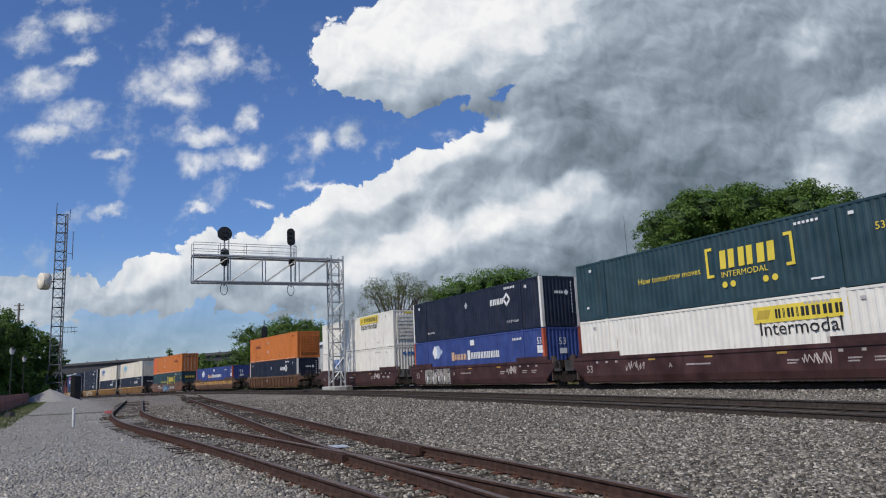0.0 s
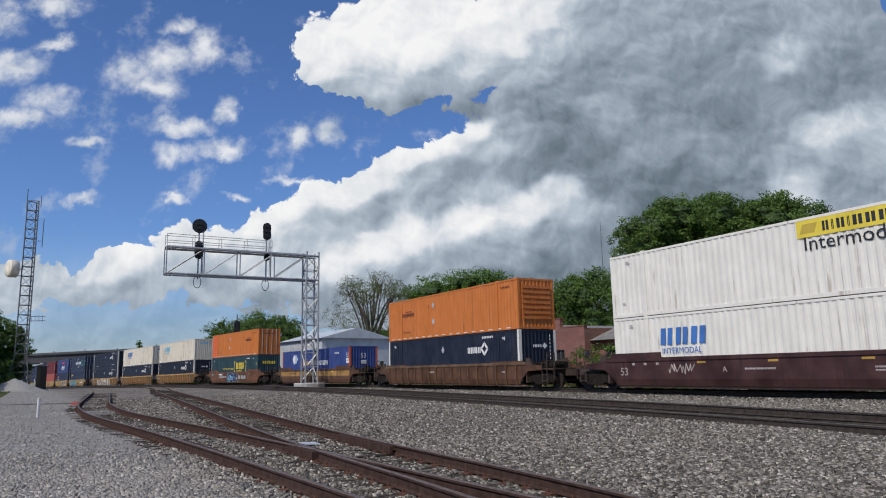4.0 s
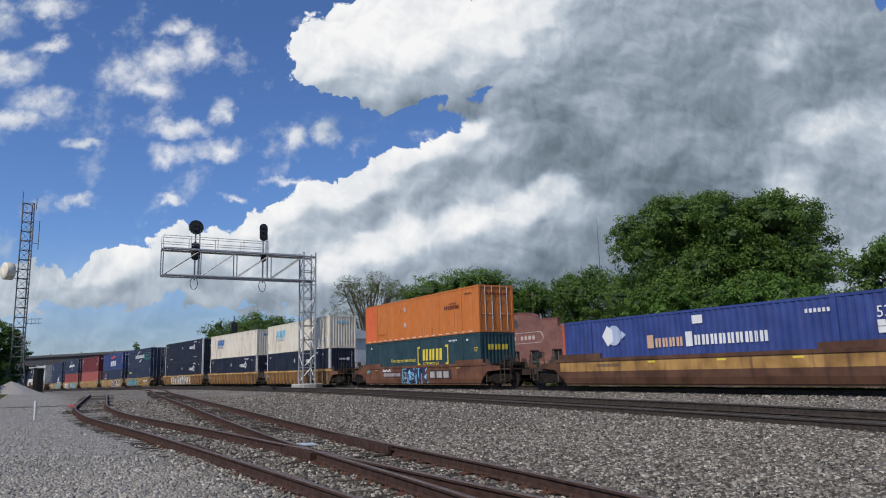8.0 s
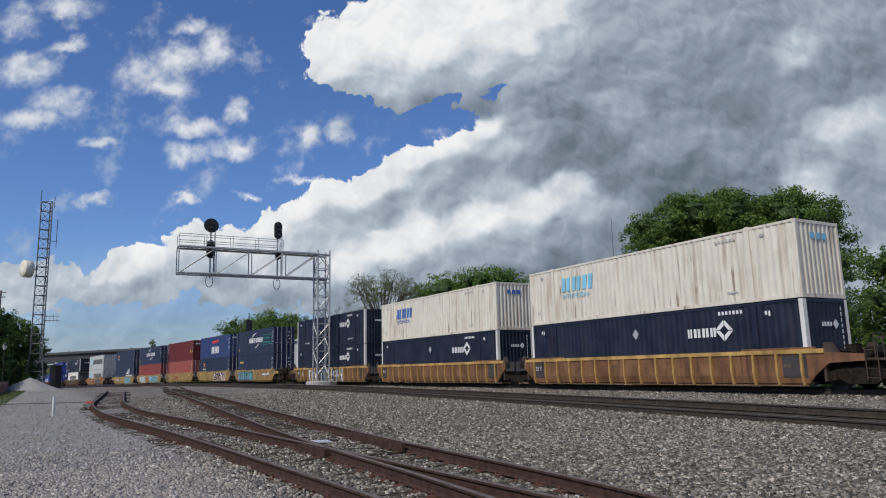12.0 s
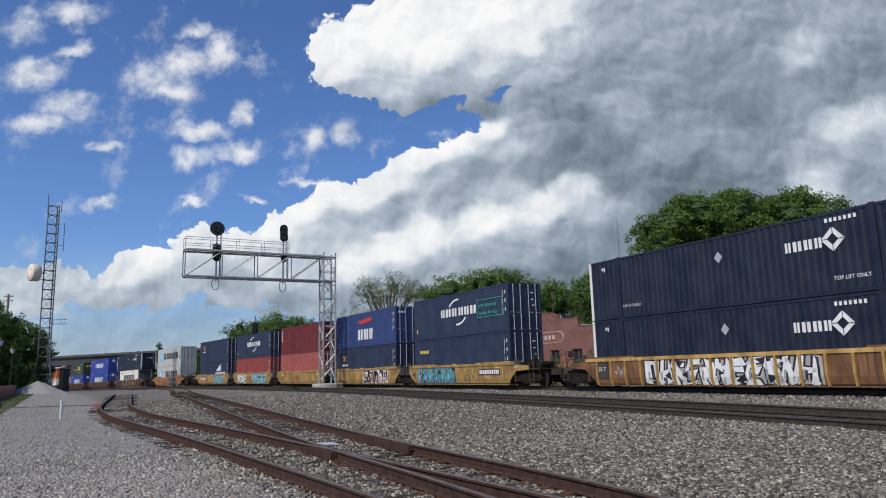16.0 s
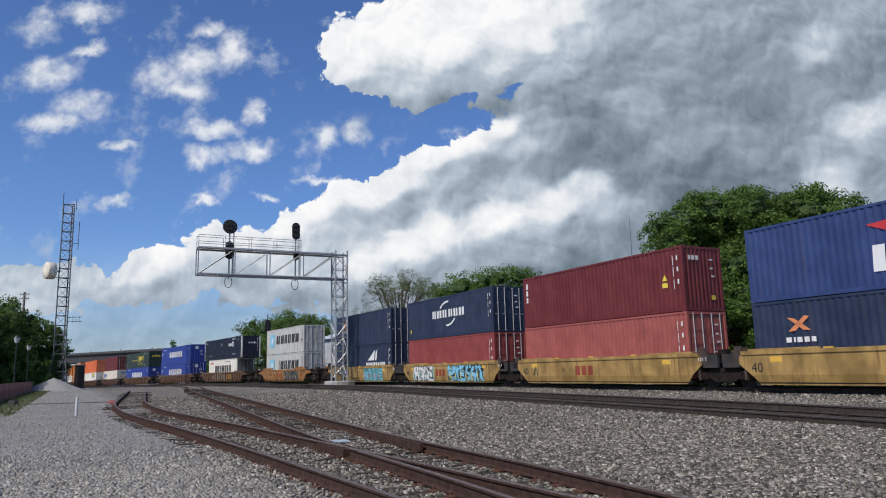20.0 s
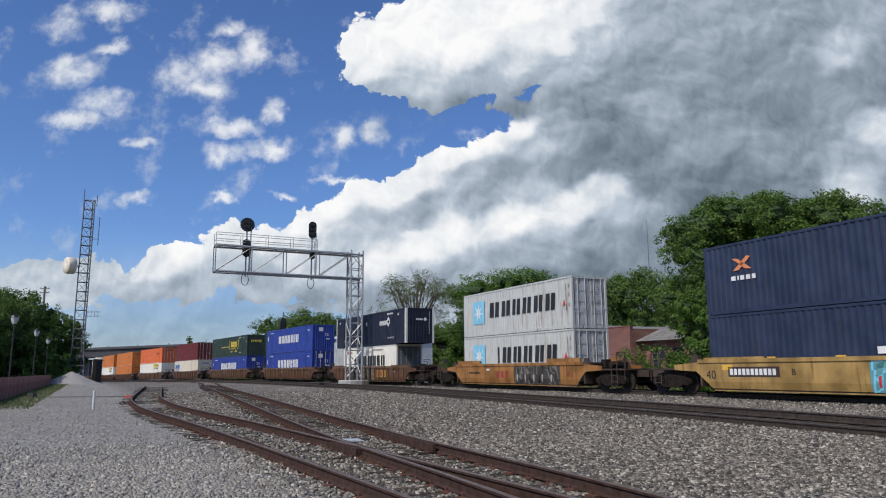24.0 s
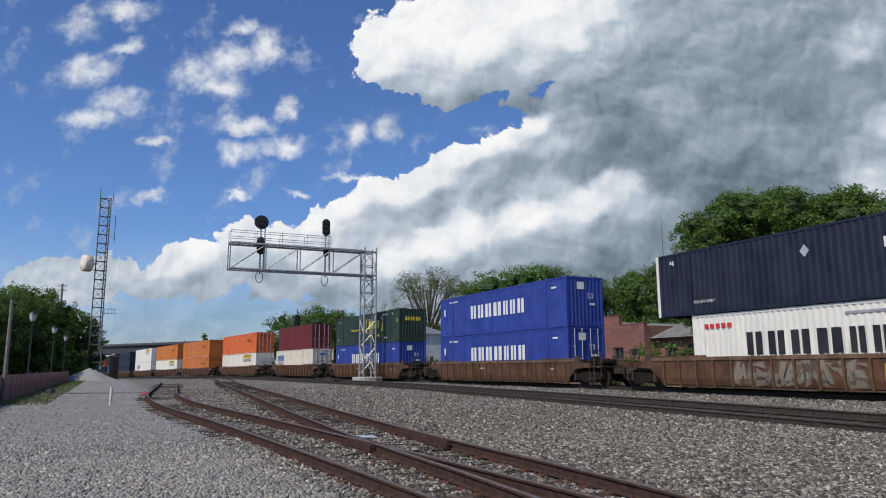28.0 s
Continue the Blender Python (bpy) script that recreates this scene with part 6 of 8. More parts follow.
unit(-173.6, 16.6, CAR_BROWN, "ribbed", BB, box53("bright blue box with white blocks, in a well car", BRIGHT_BLUE, livery_crow, True),
     box53("bright blue box with white blocks, stacked on top", BRIGHT_BLUE, livery_crow), deco_plain, SINGLE, 17, CHORD_LIT_RIB_BROWN)
unit(-197.8, 16.6, CAR_BROWN, "ribbed", BB, box53("blue box with white blocks, in a well car", BRIGHT_BLUE, livery_crow),
     box53("dark green box with a yellow emblem, stacked on top", coat("bottle_green", (0.02, 0.04, 0.03), 0.1), livery_bracket), deco_plain, SINGLE, 18)
unit(-221.6, 13.6, CAR_BROWN, "ribbed", BB, box40("cream container, in a brown well car", CREAM, livery_blue_word, True, 13.4, x=-6.0),
     box40("oxide red container with doors, stacked on top", RED, None), None, SINGLE, 19)
unit(-243.6, 16.6, CAR_BROWN, "ribbed", BB, box53("white box with a yellow panel, in a well car", WHITE, livery_hunt),
     box53("bright orange box, stacked on top", coat("hot_orange", (0.66, 0.14, 0.035), 0.1), livery_red_word, True), None, SINGLE, 20)
unit(-267.2, 16.6, CAR_BROWN, "ribbed", BB, box53("orange box, in a well car", ORANGE, livery_red_word),
     box53("orange box, stacked on another orange box", ORANGE, livery_red_word), None, SINGLE, 21)
unit(-287.2, 16.6, CAR_BROWN, "ribbed", BB, box53("white box, in a well car", WHITE, livery_hunt),
     box53("orange box, stacked on a white box", ORANGE, livery_red_word), None, SINGLE, 22)
unit(-308.0, 16.6, CAR_BROWN, "ribbed", BB, box53("white box, in a well car", WHITE, livery_blue_word),
     box53("white box, stacked on another white box", WHITE, livery_hunt), None, SINGLE, 23)
for _i, (_a, _b) in enumerate(((NAVY, NAVY), (BLUE, NAVY), (NAVY, ORANGE), (WHITE, WHITE))):
    unit(-331.5 - 23.6 * _i, 16.6, CAR_BROWN, "ribbed", BB, box53("dark freight box far down the train", _a), box53("freight box far down the train, stacked", _b),
         None, SINGLE, 30 + _i)

build_train()


def on_line(mid, half, z):
    """The pose of a rigid length whose two ends follow the line."""
    a, b = on_main(mid + half), on_main(mid - half)
    d = a - b
    c = (a + b) / 2
    return pose(c.x, c.y, c.z, 0, math.degrees(-math.atan2(d.z, math.hypot(d.x, d.y))), math.degrees(math.atan2(d.y, d.x))) @ pose(0, 0, z)


def motions():
    for ob, mid, half, z in MOVING:
        walk(ob, [(t, on_line(mid + SPEED * (t - 15.0), half, z)) for t in range(0, 29)])
    mids = {ob.name: mid for ob, mid, half, z in MOVING}
    for ws, car, along, ax in WHEELSETS:
        # the wheels turn over the stretch where they can be told apart
        mid = mids[car.name] + along
        t0, t1 = 15 + (-95 - mid) / SPEED, 15 + (22 - mid) / SPEED
        rows, last = [], None
        for k in range(0, 841):
            t = k / 30
            if k in (0, 840) or t0 <= t <= t1:
                turn = math.degrees(SPEED * (min(max(t, t0), t1)) / 0.42)
                rows.append((t, pose(ax, 0, 0.42, 0, turn % 360, 0)))
        walk(ws, rows)


# ---- signal bridge ----
def signal_bridge():
    base, ax = Vector((-11.1, 62.5, 0.28)), Vector((-0.87, -0.49, 0.0)).normalized()
    side = Vector((-ax.y, ax.x, 0))
    sb = thing("signal_bridge", "galvanised lattice cantilever signal bridge with four dark signal heads", "signal bridge")
    w = 0.55
    part("footing", Build().lathe([(0.0, -0.3), (1.35, -0.3), (1.35, 0.38), (1.28, 0.45), (0.0, 0.45)], base, "Z", 8), CONCRETE, sb, "low concrete footing")
    top, lo, hi, reach = 11.75, 9.45, 11.6, 12.3

    def at(a, s, z):
        return base + ax * a + side * s + Vector((0, 0, z))
    legs = [(-w, -w), (w, -w), (w, w), (-w, w)]
    for a, s in legs:
        part("column_leg", Build().tube(at(a, s, 0.3), at(a, s, top + 0.25), 0.075, 8), GALV, sb)
    n = 9
    for k in range(4):
        p, q = legs[k], legs[(k + 1) % 4]
        for i in range(n):
            z0, z1 = 0.6 + i * (top - 0.8) / n, 0.6 + (i + 1) * (top - 0.8) / n
            u, v = (p, q) if (i + k) % 2 else (q, p)
            part("column_brace", Build().bar(at(*u, z0), at(*v, z1), 0.06), GALV, sb)
            part("column_strut", Build().bar(at(*p, z1), at(*q, z1), 0.05), GALV, sb)
    for s in (-w, w):
        for z in (lo, hi):
            part("chord", Build().tube(at(-w, s, z), at(reach, s, z), 0.085, 8), GALV, sb)
    for i in range(5):
        a = w + (reach - w) * i / 4
        for s in (-w, w):
            part("upright", Build().bar(at(a, s, lo), at(a, s, hi), 0.07), GALV, sb)
            if i < 4:
                b = w + (reach - w) * (i + 1) / 4
                part("diagonal", Build().bar(at(a, s, hi), at(b, s, lo), 0.065), GALV, sb)
        for z in (lo, hi):
            part("cross_tie", Build().bar(at(a, -w, z), at(a, w, z), 0.06), GALV, sb)
    part("walkway", Build().prism([at(w, -0.5, hi + 0.09), at(reach, -0.5, hi + 0.09), at(reach, 0.5, hi + 0.09), at(w, 0.5, hi + 0.09)], (0, 0, 0.05)), GALV, sb)
    for s in (-0.5, 0.5):
        for z in (0.55, 1.1):
            part("hand_rail", Build().tube(at(3.7, s, hi + z), at(reach, s, hi + z), 0.025, 5), GALV, sb)
        for i in range(5):
            a = 3.7 + (reach - 3.7) * i / 4
            part("rail_post", Build().tube(at(a, s, hi), at(a, s, hi + 1.1), 0.025, 5), GALV, sb)
    # masts with two heads each
    face = Vector((0.50, -0.86, 0)).normalized()
    for a, upper_round in ((9.6, True), (3.85, False)):
        m = at(a, -0.75, 0)
        mast = part("signal_mast", Build().tube(m + Vector((0, 0, lo - 0.2)), m + Vector((0, 0, hi + 2.3)), 0.07, 8), GALV, sb)
        for z, rnd, yaw_s in ((hi + 2.15, upper_round, 1), (hi + (0.1 if upper_round else -0.15), False if upper_round else True, 1)):
            c = m + Vector((0, 0, z)) + face * 0.12
            rz = math.degrees(math.atan2(face.y, face.x))
            hm = pose(c.x, c.y, c.z, 0, 0, rz)
            hd = Build()
            if rnd:
                hd.lathe([(0.0, -0.04), (0.60, -0.04), (0.62, 0.0), (0.60, 0.03), (0.0, 0.03)], (0, 0, 0), "X", 24)
                r_l = 0.34 if not upper_round else 1.0
                hd.v = [(x, y * r_l if not upper_round else y, zz * (0.62 if not upper_round else 1.0)) for x, y, zz in hd.v]
            else:
                pts = [(0.36 * math.cos(radians(t)), 0.36 * math.sin(radians(t)) + (0.42 if t <= 180 else -0.42)) for t in range(0, 360, 20)]
                hd.prism([(-0.04, y, zz) for y, zz in pts], (0.07, 0, 0))
            h = part("signal_head", hd, BLACK, mast, "black signal target with hooded lamps")
            h.matrix_local = hm
            hb = Build()
            hb.box(-0.30, -0.16, -0.5 if not rnd else -0.3, -0.04, 0.16, 0.5 if not rnd else 0.3, 0.03)
            for zz in ((-0.42, 0.0, 0.42) if not rnd else (-0.2, 0.16)):
                hb.lathe([(0.15, 0.03), (0.16, 0.03), (0.16, 0.38), (0.15, 0.38)], (0, 0, zz), "X", 12)
                hb.lathe([(0.0, 0.03), (0.13, 0.03), (0.12, 0.06), (0.0, 0.07)], (0, 0, zz), "X", 12)
            part("lamp_hoods", hb, BLACK, sb).matrix_local = hm
        lad = Build()
        for s2 in (-0.17, 0.17):
            o = side * s2
            lad.bar(m + ax * -0.35 + o + Vector((0, 0, lo)), m + ax * -0.35 + o + Vector((0, 0, hi + 1.9)), 0.035)
        for i in range(11):
            z = lo + 0.2 + i * 0.33
            lad.bar(m + ax * -0.35 + side * -0.17 + Vector((0, 0, z)), m + ax * -0.35 + side * 0.17 + Vector((0, 0, z)), 0.025)
        part("mast_ladder", lad, GALV, sb)
        cb = Build()
        prev = None
        for i in range(17):
            t = 2 * math.pi * i / 16
            p = m + side * -0.1 + ax * (0.30 * math.sin(t)) + Vector((0, 0, lo - 0.45 - 0.5 * math.cos(t)))
            if prev is not None:
                cb.tube(prev, p, 0.028, 5)
            prev = p
        part("cable_loop", cb, BLACK, sb, "loop of black cable")
    return sb


signal_bridge()


# ---- radio tower ----
def radio_tower():
    c, H = Vector((-57.5, 99.1, 0.0)), 26.8
    tw = thing("radio_tower", "tall galvanised three-legged lattice radio tower with a cream dish", "radio tower")

    def leg(k, z):
        r = 0.92 * (1 - z / H) + 0.86 * (z / H) + max(0.0, 5.0 - z) * 0.15
        a = radians(100 + 120 * k)
        return c + Vector((r * math.cos(a), r * math.sin(a), z))
    levels = [0.0, 2.5, 5.0] + [5.0 + 1.3625 * i for i in range(1, 17)]
    for k in range(3):
        for z0, z1 in zip(levels[:-1], levels[1:]):
            part("tower_leg", Build().tube(leg(k, z0), leg(k, z1), 0.09, 6), GALV_DULL, tw)
            part("tower_brace", Build().bar(leg(k, z0), leg((k + 1) % 3, z1), 0.04), GALV_DULL, tw)
            part("tower_strut", Build().bar(leg(k, z1), leg((k + 1) % 3, z1), 0.085), GALV_DULL, tw)
    d = c + Vector((-1.7, -1.0, 16.9))
    hm = pose(d.x, d.y, d.z, 0, 0, 232)
    ds = Build()
    ds.lathe([(0.0, -0.55), (1.05, -0.55), (1.22, -0.45), (1.22, 0.55), (1.18, 0.62), (0.6, 0.70), (0.0, 0.73)], (0, 0, 0), "X", 28)
    dish = part("dish", ds, CREAM_DISH, tw, "cream drum-shrouded microwave dish", True)
    dish.matrix_local = hm
    part("dish_mount", Build().tube(d, c + Vector((-0.7, -0.2, 16.9)), 0.09, 8).tube(d + Vector((0, 0, -0.8)), c + Vector((-0.7, -0.2, 15.9)), 0.05, 6), GALV_DULL, tw)
    for x, y, z0, z1 in ((-0.95, -0.2, 25.6, 28.6), (0.9, 0.1, 26.0, 27.6), (1.45, 0.2, 20.1, 24.3)):
        part("whip_antenna", Build().tube(c + Vector((x, y, z0)), c + Vector((x, y, z1)), 0.055, 6), DARK_STEEL, tw)
    part("side_arm", Build().bar(c + Vector((0.8, 0, 21.0)), c + Vector((1.45, 0.2, 21.0)), 0.05), GALV_DULL, tw)
    ya = Build()
    for i in range(4):
        ya.bar(c + Vector((0.9 + 0.5 * i, 0, 9.4)), c + Vector((0.9 + 0.5 * i, 0, 10.4)), 0.03)
    for z in (9.6, 10.2):
        ya.bar(c + Vector((0.6, 0, z)), c + Vector((2.8, 0, z)), 0.05)
    part("yagi_antenna", ya, DARK_STEEL, tw)
    return tw


GALV_DULL = surface("dull_galvanised", (0.09, 0.10, 0.11), (0.16, 0.17, 0.18), 4, 0.6, 0.1, 0.3)
CREAM_DISH = surface("cream_fibreglass", (0.74, 0.66, 0.52), (0.80, 0.72, 0.58), 2, 0.5, 0.05)
radio_tower()


# ---- overpass ----
def overpass():
    a, b = Vector((-260.0, 290.0, 0)), Vector((20.0, 130.0, 0))
    d = (b - a).normalized()
    nrm = Vector((-d.y, d.x, 0))
    ov = thing("road_bridge", "long grey concrete road bridge over the tracks", "bridge")

    def slab(name, z0, z1, s0, s1, m):
        part(name, Build().prism([a + nrm * s0 + Vector((0, 0, z0)), b + nrm * s0 + Vector((0, 0, z0)), b + nrm * s1 + Vector((0, 0, z0)), a + nrm * s1 + Vector((0, 0, z0))],
                                 (0, 0, z1 - z0)), m, ov)
    slab("girder", 5.9, 8.0, -4.4, -3.9, DARK_BEAM)
    slab("girder", 5.9, 8.0, -0.3, 0.3, DARK_BEAM)
    slab("girder", 5.9, 8.0, 3.9, 4.4, DARK_BEAM)
    slab("deck", 8.0, 8.2, -5.0, 5.0, DARK_BEAM)
    slab("parapet", 8.2, 8.65, -5.0, -4.75, GREY_PARAPET)
    slab("parapet", 8.2, 8.65, 4.75, 5.0, GREY_PARAPET)
    L = (b - a).length
    for u in (0.12, 0.28, 0.40, 0.545, 0.69, 0.86):
        for s in (-3.4, 0.0, 3.4):
            p = a + d * (L * u) + nrm * s
            part("pier", Build().lathe([(0.55, -2.0), (0.55, 5.2)], p, "Z", 12), CONCRETE, ov)
        p = a + d * (L * u)
        part("pier_cap", Build().prism([p + nrm * -4.8 + d * -0.6 + Vector((0, 0, 5.2)), p + nrm * -4.8 + d * 0.6 + Vector((0, 0, 5.2)), p + nrm * 4.8 + d * 0.6 + Vector((0, 0, 5.2)),
                                        p + nrm * 4.8 + d * -0.6 + Vector((0, 0, 5.2))], (0, 0, 0.7)), CONCRETE, ov)
    for i in range(24):
        p = a + d * (L * (i + 0.5) / 24) + nrm * -4.9
        part("rail_post", Build().box(p.x - 0.08, p.y - 0.08, 8.65, p.x + 0.08, p.y + 0.08, 9.0), DARK_STEEL, ov)


GREY_PARAPET = surface("dark_grey_concrete", (0.06, 0.06, 0.063), (0.09, 0.09, 0.093), 2, 0.9, 0.2)
DARK_BEAM = surface("dark_bridge_steel", (0.03, 0.03, 0.033), (0.05, 0.05, 0.054), 2, 0.7, 0.1, 0.0, 20, (0.09, 0.06, 0.05), 0.5, 0.5)
overpass()


# ---- buildings ----
def wall_with_openings(x0, x1, z0, z1, openings, thick, depth_y=0.0):
    """A wall in x and z, its face at y 0 and its back at y thick, with openings cut through it."""
    xs = sorted({x0, x1, *[o[0] for o in openings], *[o[1] for o in openings]})
    zs = sorted({z0, z1, *[o[2] for o in openings], *[o[3] for o in openings]})
    b = Build()
    for xa, xb in zip(xs[:-1], xs[1:]):
        run = None
        for za, zb in zip(zs[:-1], zs[1:]):
            cx, cz = (xa + xb) / 2, (za + zb) / 2
            solid = not any(o[0] < cx < o[1] and o[2] < cz < o[3] for o in openings)
            if solid:
                run = (run[0], zb) if run else (za, zb)
            if run and (not solid or zb == zs[-1]):
                b.box(xa, depth_y, run[0], xb, depth_y + thick, run[1])
                run = None
    return b


def brick_material():
    m = bpy.data.materials.new("red_brickwork")
    m.use_nodes = True
    N, L = m.node_tree.nodes, m.node_tree.links
    b = N["Principled BSDF"]
    b.inputs["Roughness"].default_value = 0.9
    tc = N.new("ShaderNodeTexCoord")
    sp = N.new("ShaderNodeSeparateXYZ")
    L.new(tc.outputs["Object"], sp.inputs[0])
    ad = N.new("ShaderNodeMath")
    L.new(sp.outputs[0], ad.inputs[0])
    L.new(sp.outputs[1], ad.inputs[1])
    cb = N.new("ShaderNodeCombineXYZ")
    L.new(ad.outputs[0], cb.inputs[0])
    L.new(sp.outputs[2], cb.inputs[1])
    br = N.new("ShaderNodeTexBrick")
    br.inputs["Scale"].default_value = 1.0
    br.inputs["Brick Width"].default_value, br.inputs["Row Height"].default_value, br.inputs["Mortar Size"].default_value = 0.215, 0.075, 0.007
    br.inputs["Color1"].default_value, br.inputs["Color2"].default_value = (0.175, 0.055, 0.042, 1), (0.24, 0.085, 0.065, 1)
    br.inputs["Mortar"].default_value = (0.30, 0.25, 0.22, 1)
    L.new(cb.outputs[0], br.inputs["Vector"])
    n = N.new("ShaderNodeTexNoise")
    n.inputs["Scale"].default_value = 0.8
    L.new(tc.outputs["Object"], n.inputs["Vector"])
    hv = N.new("ShaderNodeHueSaturation")
    r = N.new("ShaderNodeMapRange")
    r.inputs[1].default_value, r.inputs[2].default_value, r.inputs[3].default_value, r.inputs[4].default_value = 0.3, 0.7, 0.8, 1.15
    L.new(n.outputs["Fac"], r.inputs[0])
    L.new(r.outputs[0], hv.inputs["Value"])
    L.new(br.outputs["Color"], hv.inputs["Color"])
    L.new(hv.outputs[0], b.inputs["Base Color"])
    bp = N.new("ShaderNodeBump")
    bp.inputs["Strength"].default_value, bp.inputs["Distance"].default_value = 0.4, 0.01
    L.new(br.outputs["Fac"], bp.inputs["Height"])
    bp.invert = True
    L.new(bp.outputs[0], b.inputs["Normal"])
    return m


BRICK = brick_material()
PALE_STONE = surface("pale_lettering_stone", (0.50, 0.42, 0.38), (0.60, 0.52, 0.48), 5, 0.8, 0.2)
FRAME_WOOD = surface("old_window_frame", (0.10, 0.09, 0.085), (0.17, 0.15, 0.14), 6, 0.7, 0.2)
PANE = surface("dusty_window_glass", (0.015, 0.017, 0.02), (0.04, 0.045, 0.05), 3, 0.12, 0.0)
SHINGLE = surface("grey_shingle_roof", (0.16, 0.15, 0.14), (0.26, 0.25, 0.235), 3, 0.9, 0.5, 0.0, 18, (0.10, 0.09, 0.085), 0.7, 0.6)


def sash(parent, x, z0, w, h, y=0.14):
    """A framed window set in its opening."""
    wn = part("window", Build().box(x - w / 2 - 0.12, -0.05, z0 - 0.12, x + w / 2 + 0.12, 0.10, z0 - 0.003), PALE_STONE, parent)
    fr = Build()
    for a, b in ((x - w / 2, x - w / 2 + 0.08), (x + w / 2 - 0.08, x + w / 2), (x - 0.03, x + 0.03)):
        fr.box(a, y, z0, b, y + 0.07, z0 + h)
    for z in (z0 + 0.003, z0 + h / 2 - 0.04, z0 + h - 0.083):
        fr.box(x - w / 2 + 0.08, y + 0.005, z, x + w / 2 - 0.08, y + 0.065, z + 0.08)
    part("window_frame", fr, FRAME_WOOD, wn)
    part("pane", Build().box(x - w / 2 + 0.05, y + 0.03, z0 + 0.04, x + w / 2 - 0.05, y + 0.045, z0 + h - 0.04), PANE, wn)


def brick_works():
    m = pose(3.2, 74.2, 0, 0, 0, math.degrees(math.atan2(-12.2, 7.0)))
    bw = thing("brick_building", "old red brick works with a stepped parapet and dark windows", "building", m=m @ Matrix.Diagonal((1.31, 1.0, 1.0, 1.0)))
    W = 14.0
    wins = [(1.5, 2.5), (6.4, 7.4), (8.6, 9.6), (11.0, 12.0)]
    ops = [(a, b, 1.1, 3.1) for a, b in wins] + [(3.2, 5.4, 0.0, 3.4)]
    part("front_wall", wall_with_openings(0, W, -0.3, 4.95, ops, 0.35), BRICK, bw)
    part("blocked_doorway", Build().box(3.2, 0.06, -0.1, 5.4, 0.34, 3.4), surface("painted_infill", (0.22, 0.06, 0.05), (0.28, 0.085, 0.07), 2, 0.85, 0.2, 0.0, 20), bw, "flat red-brown infilled doorway")
    # shoulders step up to a round-headed gable
    part("parapet_step", Build().box(2.3, 0.003, 4.95, W - 2.3, 0.35, 5.75), BRICK, bw)
    head = [(3.9, 5.75), (3.95, 5.9)] + [(W / 2 - 2.5 * math.cos(math.pi * k / 14), 5.95 + 0.62 * math.sin(math.pi * k / 14)) for k in range(15)] + [(W - 3.95, 5.9), (W - 3.9, 5.75)]
    part("gable_head", Build().prism([(x, 0.003, z) for x, z in head], (0, 0.347, 0)), BRICK, bw)
    dark = surface("brick_coping", (0.16, 0.06, 0.05), (0.22, 0.09, 0.075), 5, 0.9, 0.3)
    for x0, x1, z in ((-0.06, 2.295, 4.95), (W - 2.295, W + 0.06, 4.95), (2.24, 3.9, 5.75), (W - 3.9, W - 2.24, 5.75)):
        part("coping", Build().box(x0, -0.04, z, x1, 0.39, z + 0.09), dark, bw)
    for (x0, z0), (x1, z1) in zip(head[2:-2], head[3:-2]):
        part("coping", Build().prism([(x0, -0.04, z0), (x1, -0.04, z1), (x1, -0.04, z1 + 0.09), (x0, -0.04, z0 + 0.09)], (0, 0.43, 0)), dark, bw)
    part("round_vent", Build().lathe([(0.0, -0.02), (0.36, -0.02), (0.36, 0.02), (0.42, 0.04), (0.46, 0.02), (0.46, -0.003), (0.0, -0.003)], (W / 2, 0, 5.65), "Y", 18), FRAME_WOOD, bw, "dark round louvred vent")
    for y0, y1, x0, x1 in ((0.35, 16.0, 0.0, 0.35), (0.35, 16.0, W - 0.35, W)):
        part("side_wall", Build().box(x0, y0, -0.3, x1, y1, 4.8), BRICK, bw)
    part("back_wall", Build().box(0, 16.0, -0.3, W, 16.35, 4.8), BRICK, bw)
    part("roof", Build().prism([(0.1, 0.36, 4.75), (W / 2, 0.36, 5.7), (W - 0.1, 0.36, 4.75)], (0, 16.2, 0)), SHINGLE, bw)
    for a, b in wins:
        sash(bw, (a + b) / 2, 1.1, b - a, 2.0)
    # arched sign band with worn letters
    for i in range(10):
        x = 5.0 + i * 0.44
        if i == 5:
            continue
        part("sign_bar", Build().box(x, -0.02, 4.08, x + 0.27, -0.003, 4.42), PALE_STONE, bw)
    for i in range(14):
        t0, t1 = math.pi * i / 14, math.pi * (i + 1) / 14
        for sg in (1, -1):
            b = Build()
            c = 4.6 if sg > 0 else 9.6
            p0, p1 = [(c - sg * 0.55 * math.sin(t), 4.25 + 0.48 * math.cos(t)) for t in (t0, t1)]
            b.bar((p0[0], -0.01, p0[1]), (p1[0], -0.01, p1[1]), 0.05)
            part("sign_border", b, PALE_STONE, bw)
    for z in (4.73, 3.77):
        part("sign_border", Build().box(4.6, -0.03, z - 0.025, 9.6, -0.003, z + 0.025), PALE_STONE, bw)
    part("downpipe", Build().tube((0.35, -0.08, 0), (0.35, -0.08, 4.9), 0.05, 8), DARK_STEEL, bw)
    # lower wing with a shingled roof
    wing = thing("brick_annex", "low brick annex with a grey shingled roof and deep windows", "building", m=m @ pose(W * 1.31 + 0.02, 1.2, 0))
    ops2 = [(1.0, 2.2, 1.4, 3.2), (3.4, 4.6, 1.4, 3.2), (5.8, 7.0, 1.4, 3.2)]
    part("front_wall", wall_with_openings(0, 8.4, -0.3, 3.8, ops2, 0.3), BRICK, wing)
    part("side_wall", Build().box(8.1, 0.3, -0.3, 8.4, 9.0, 3.8), BRICK, wing)
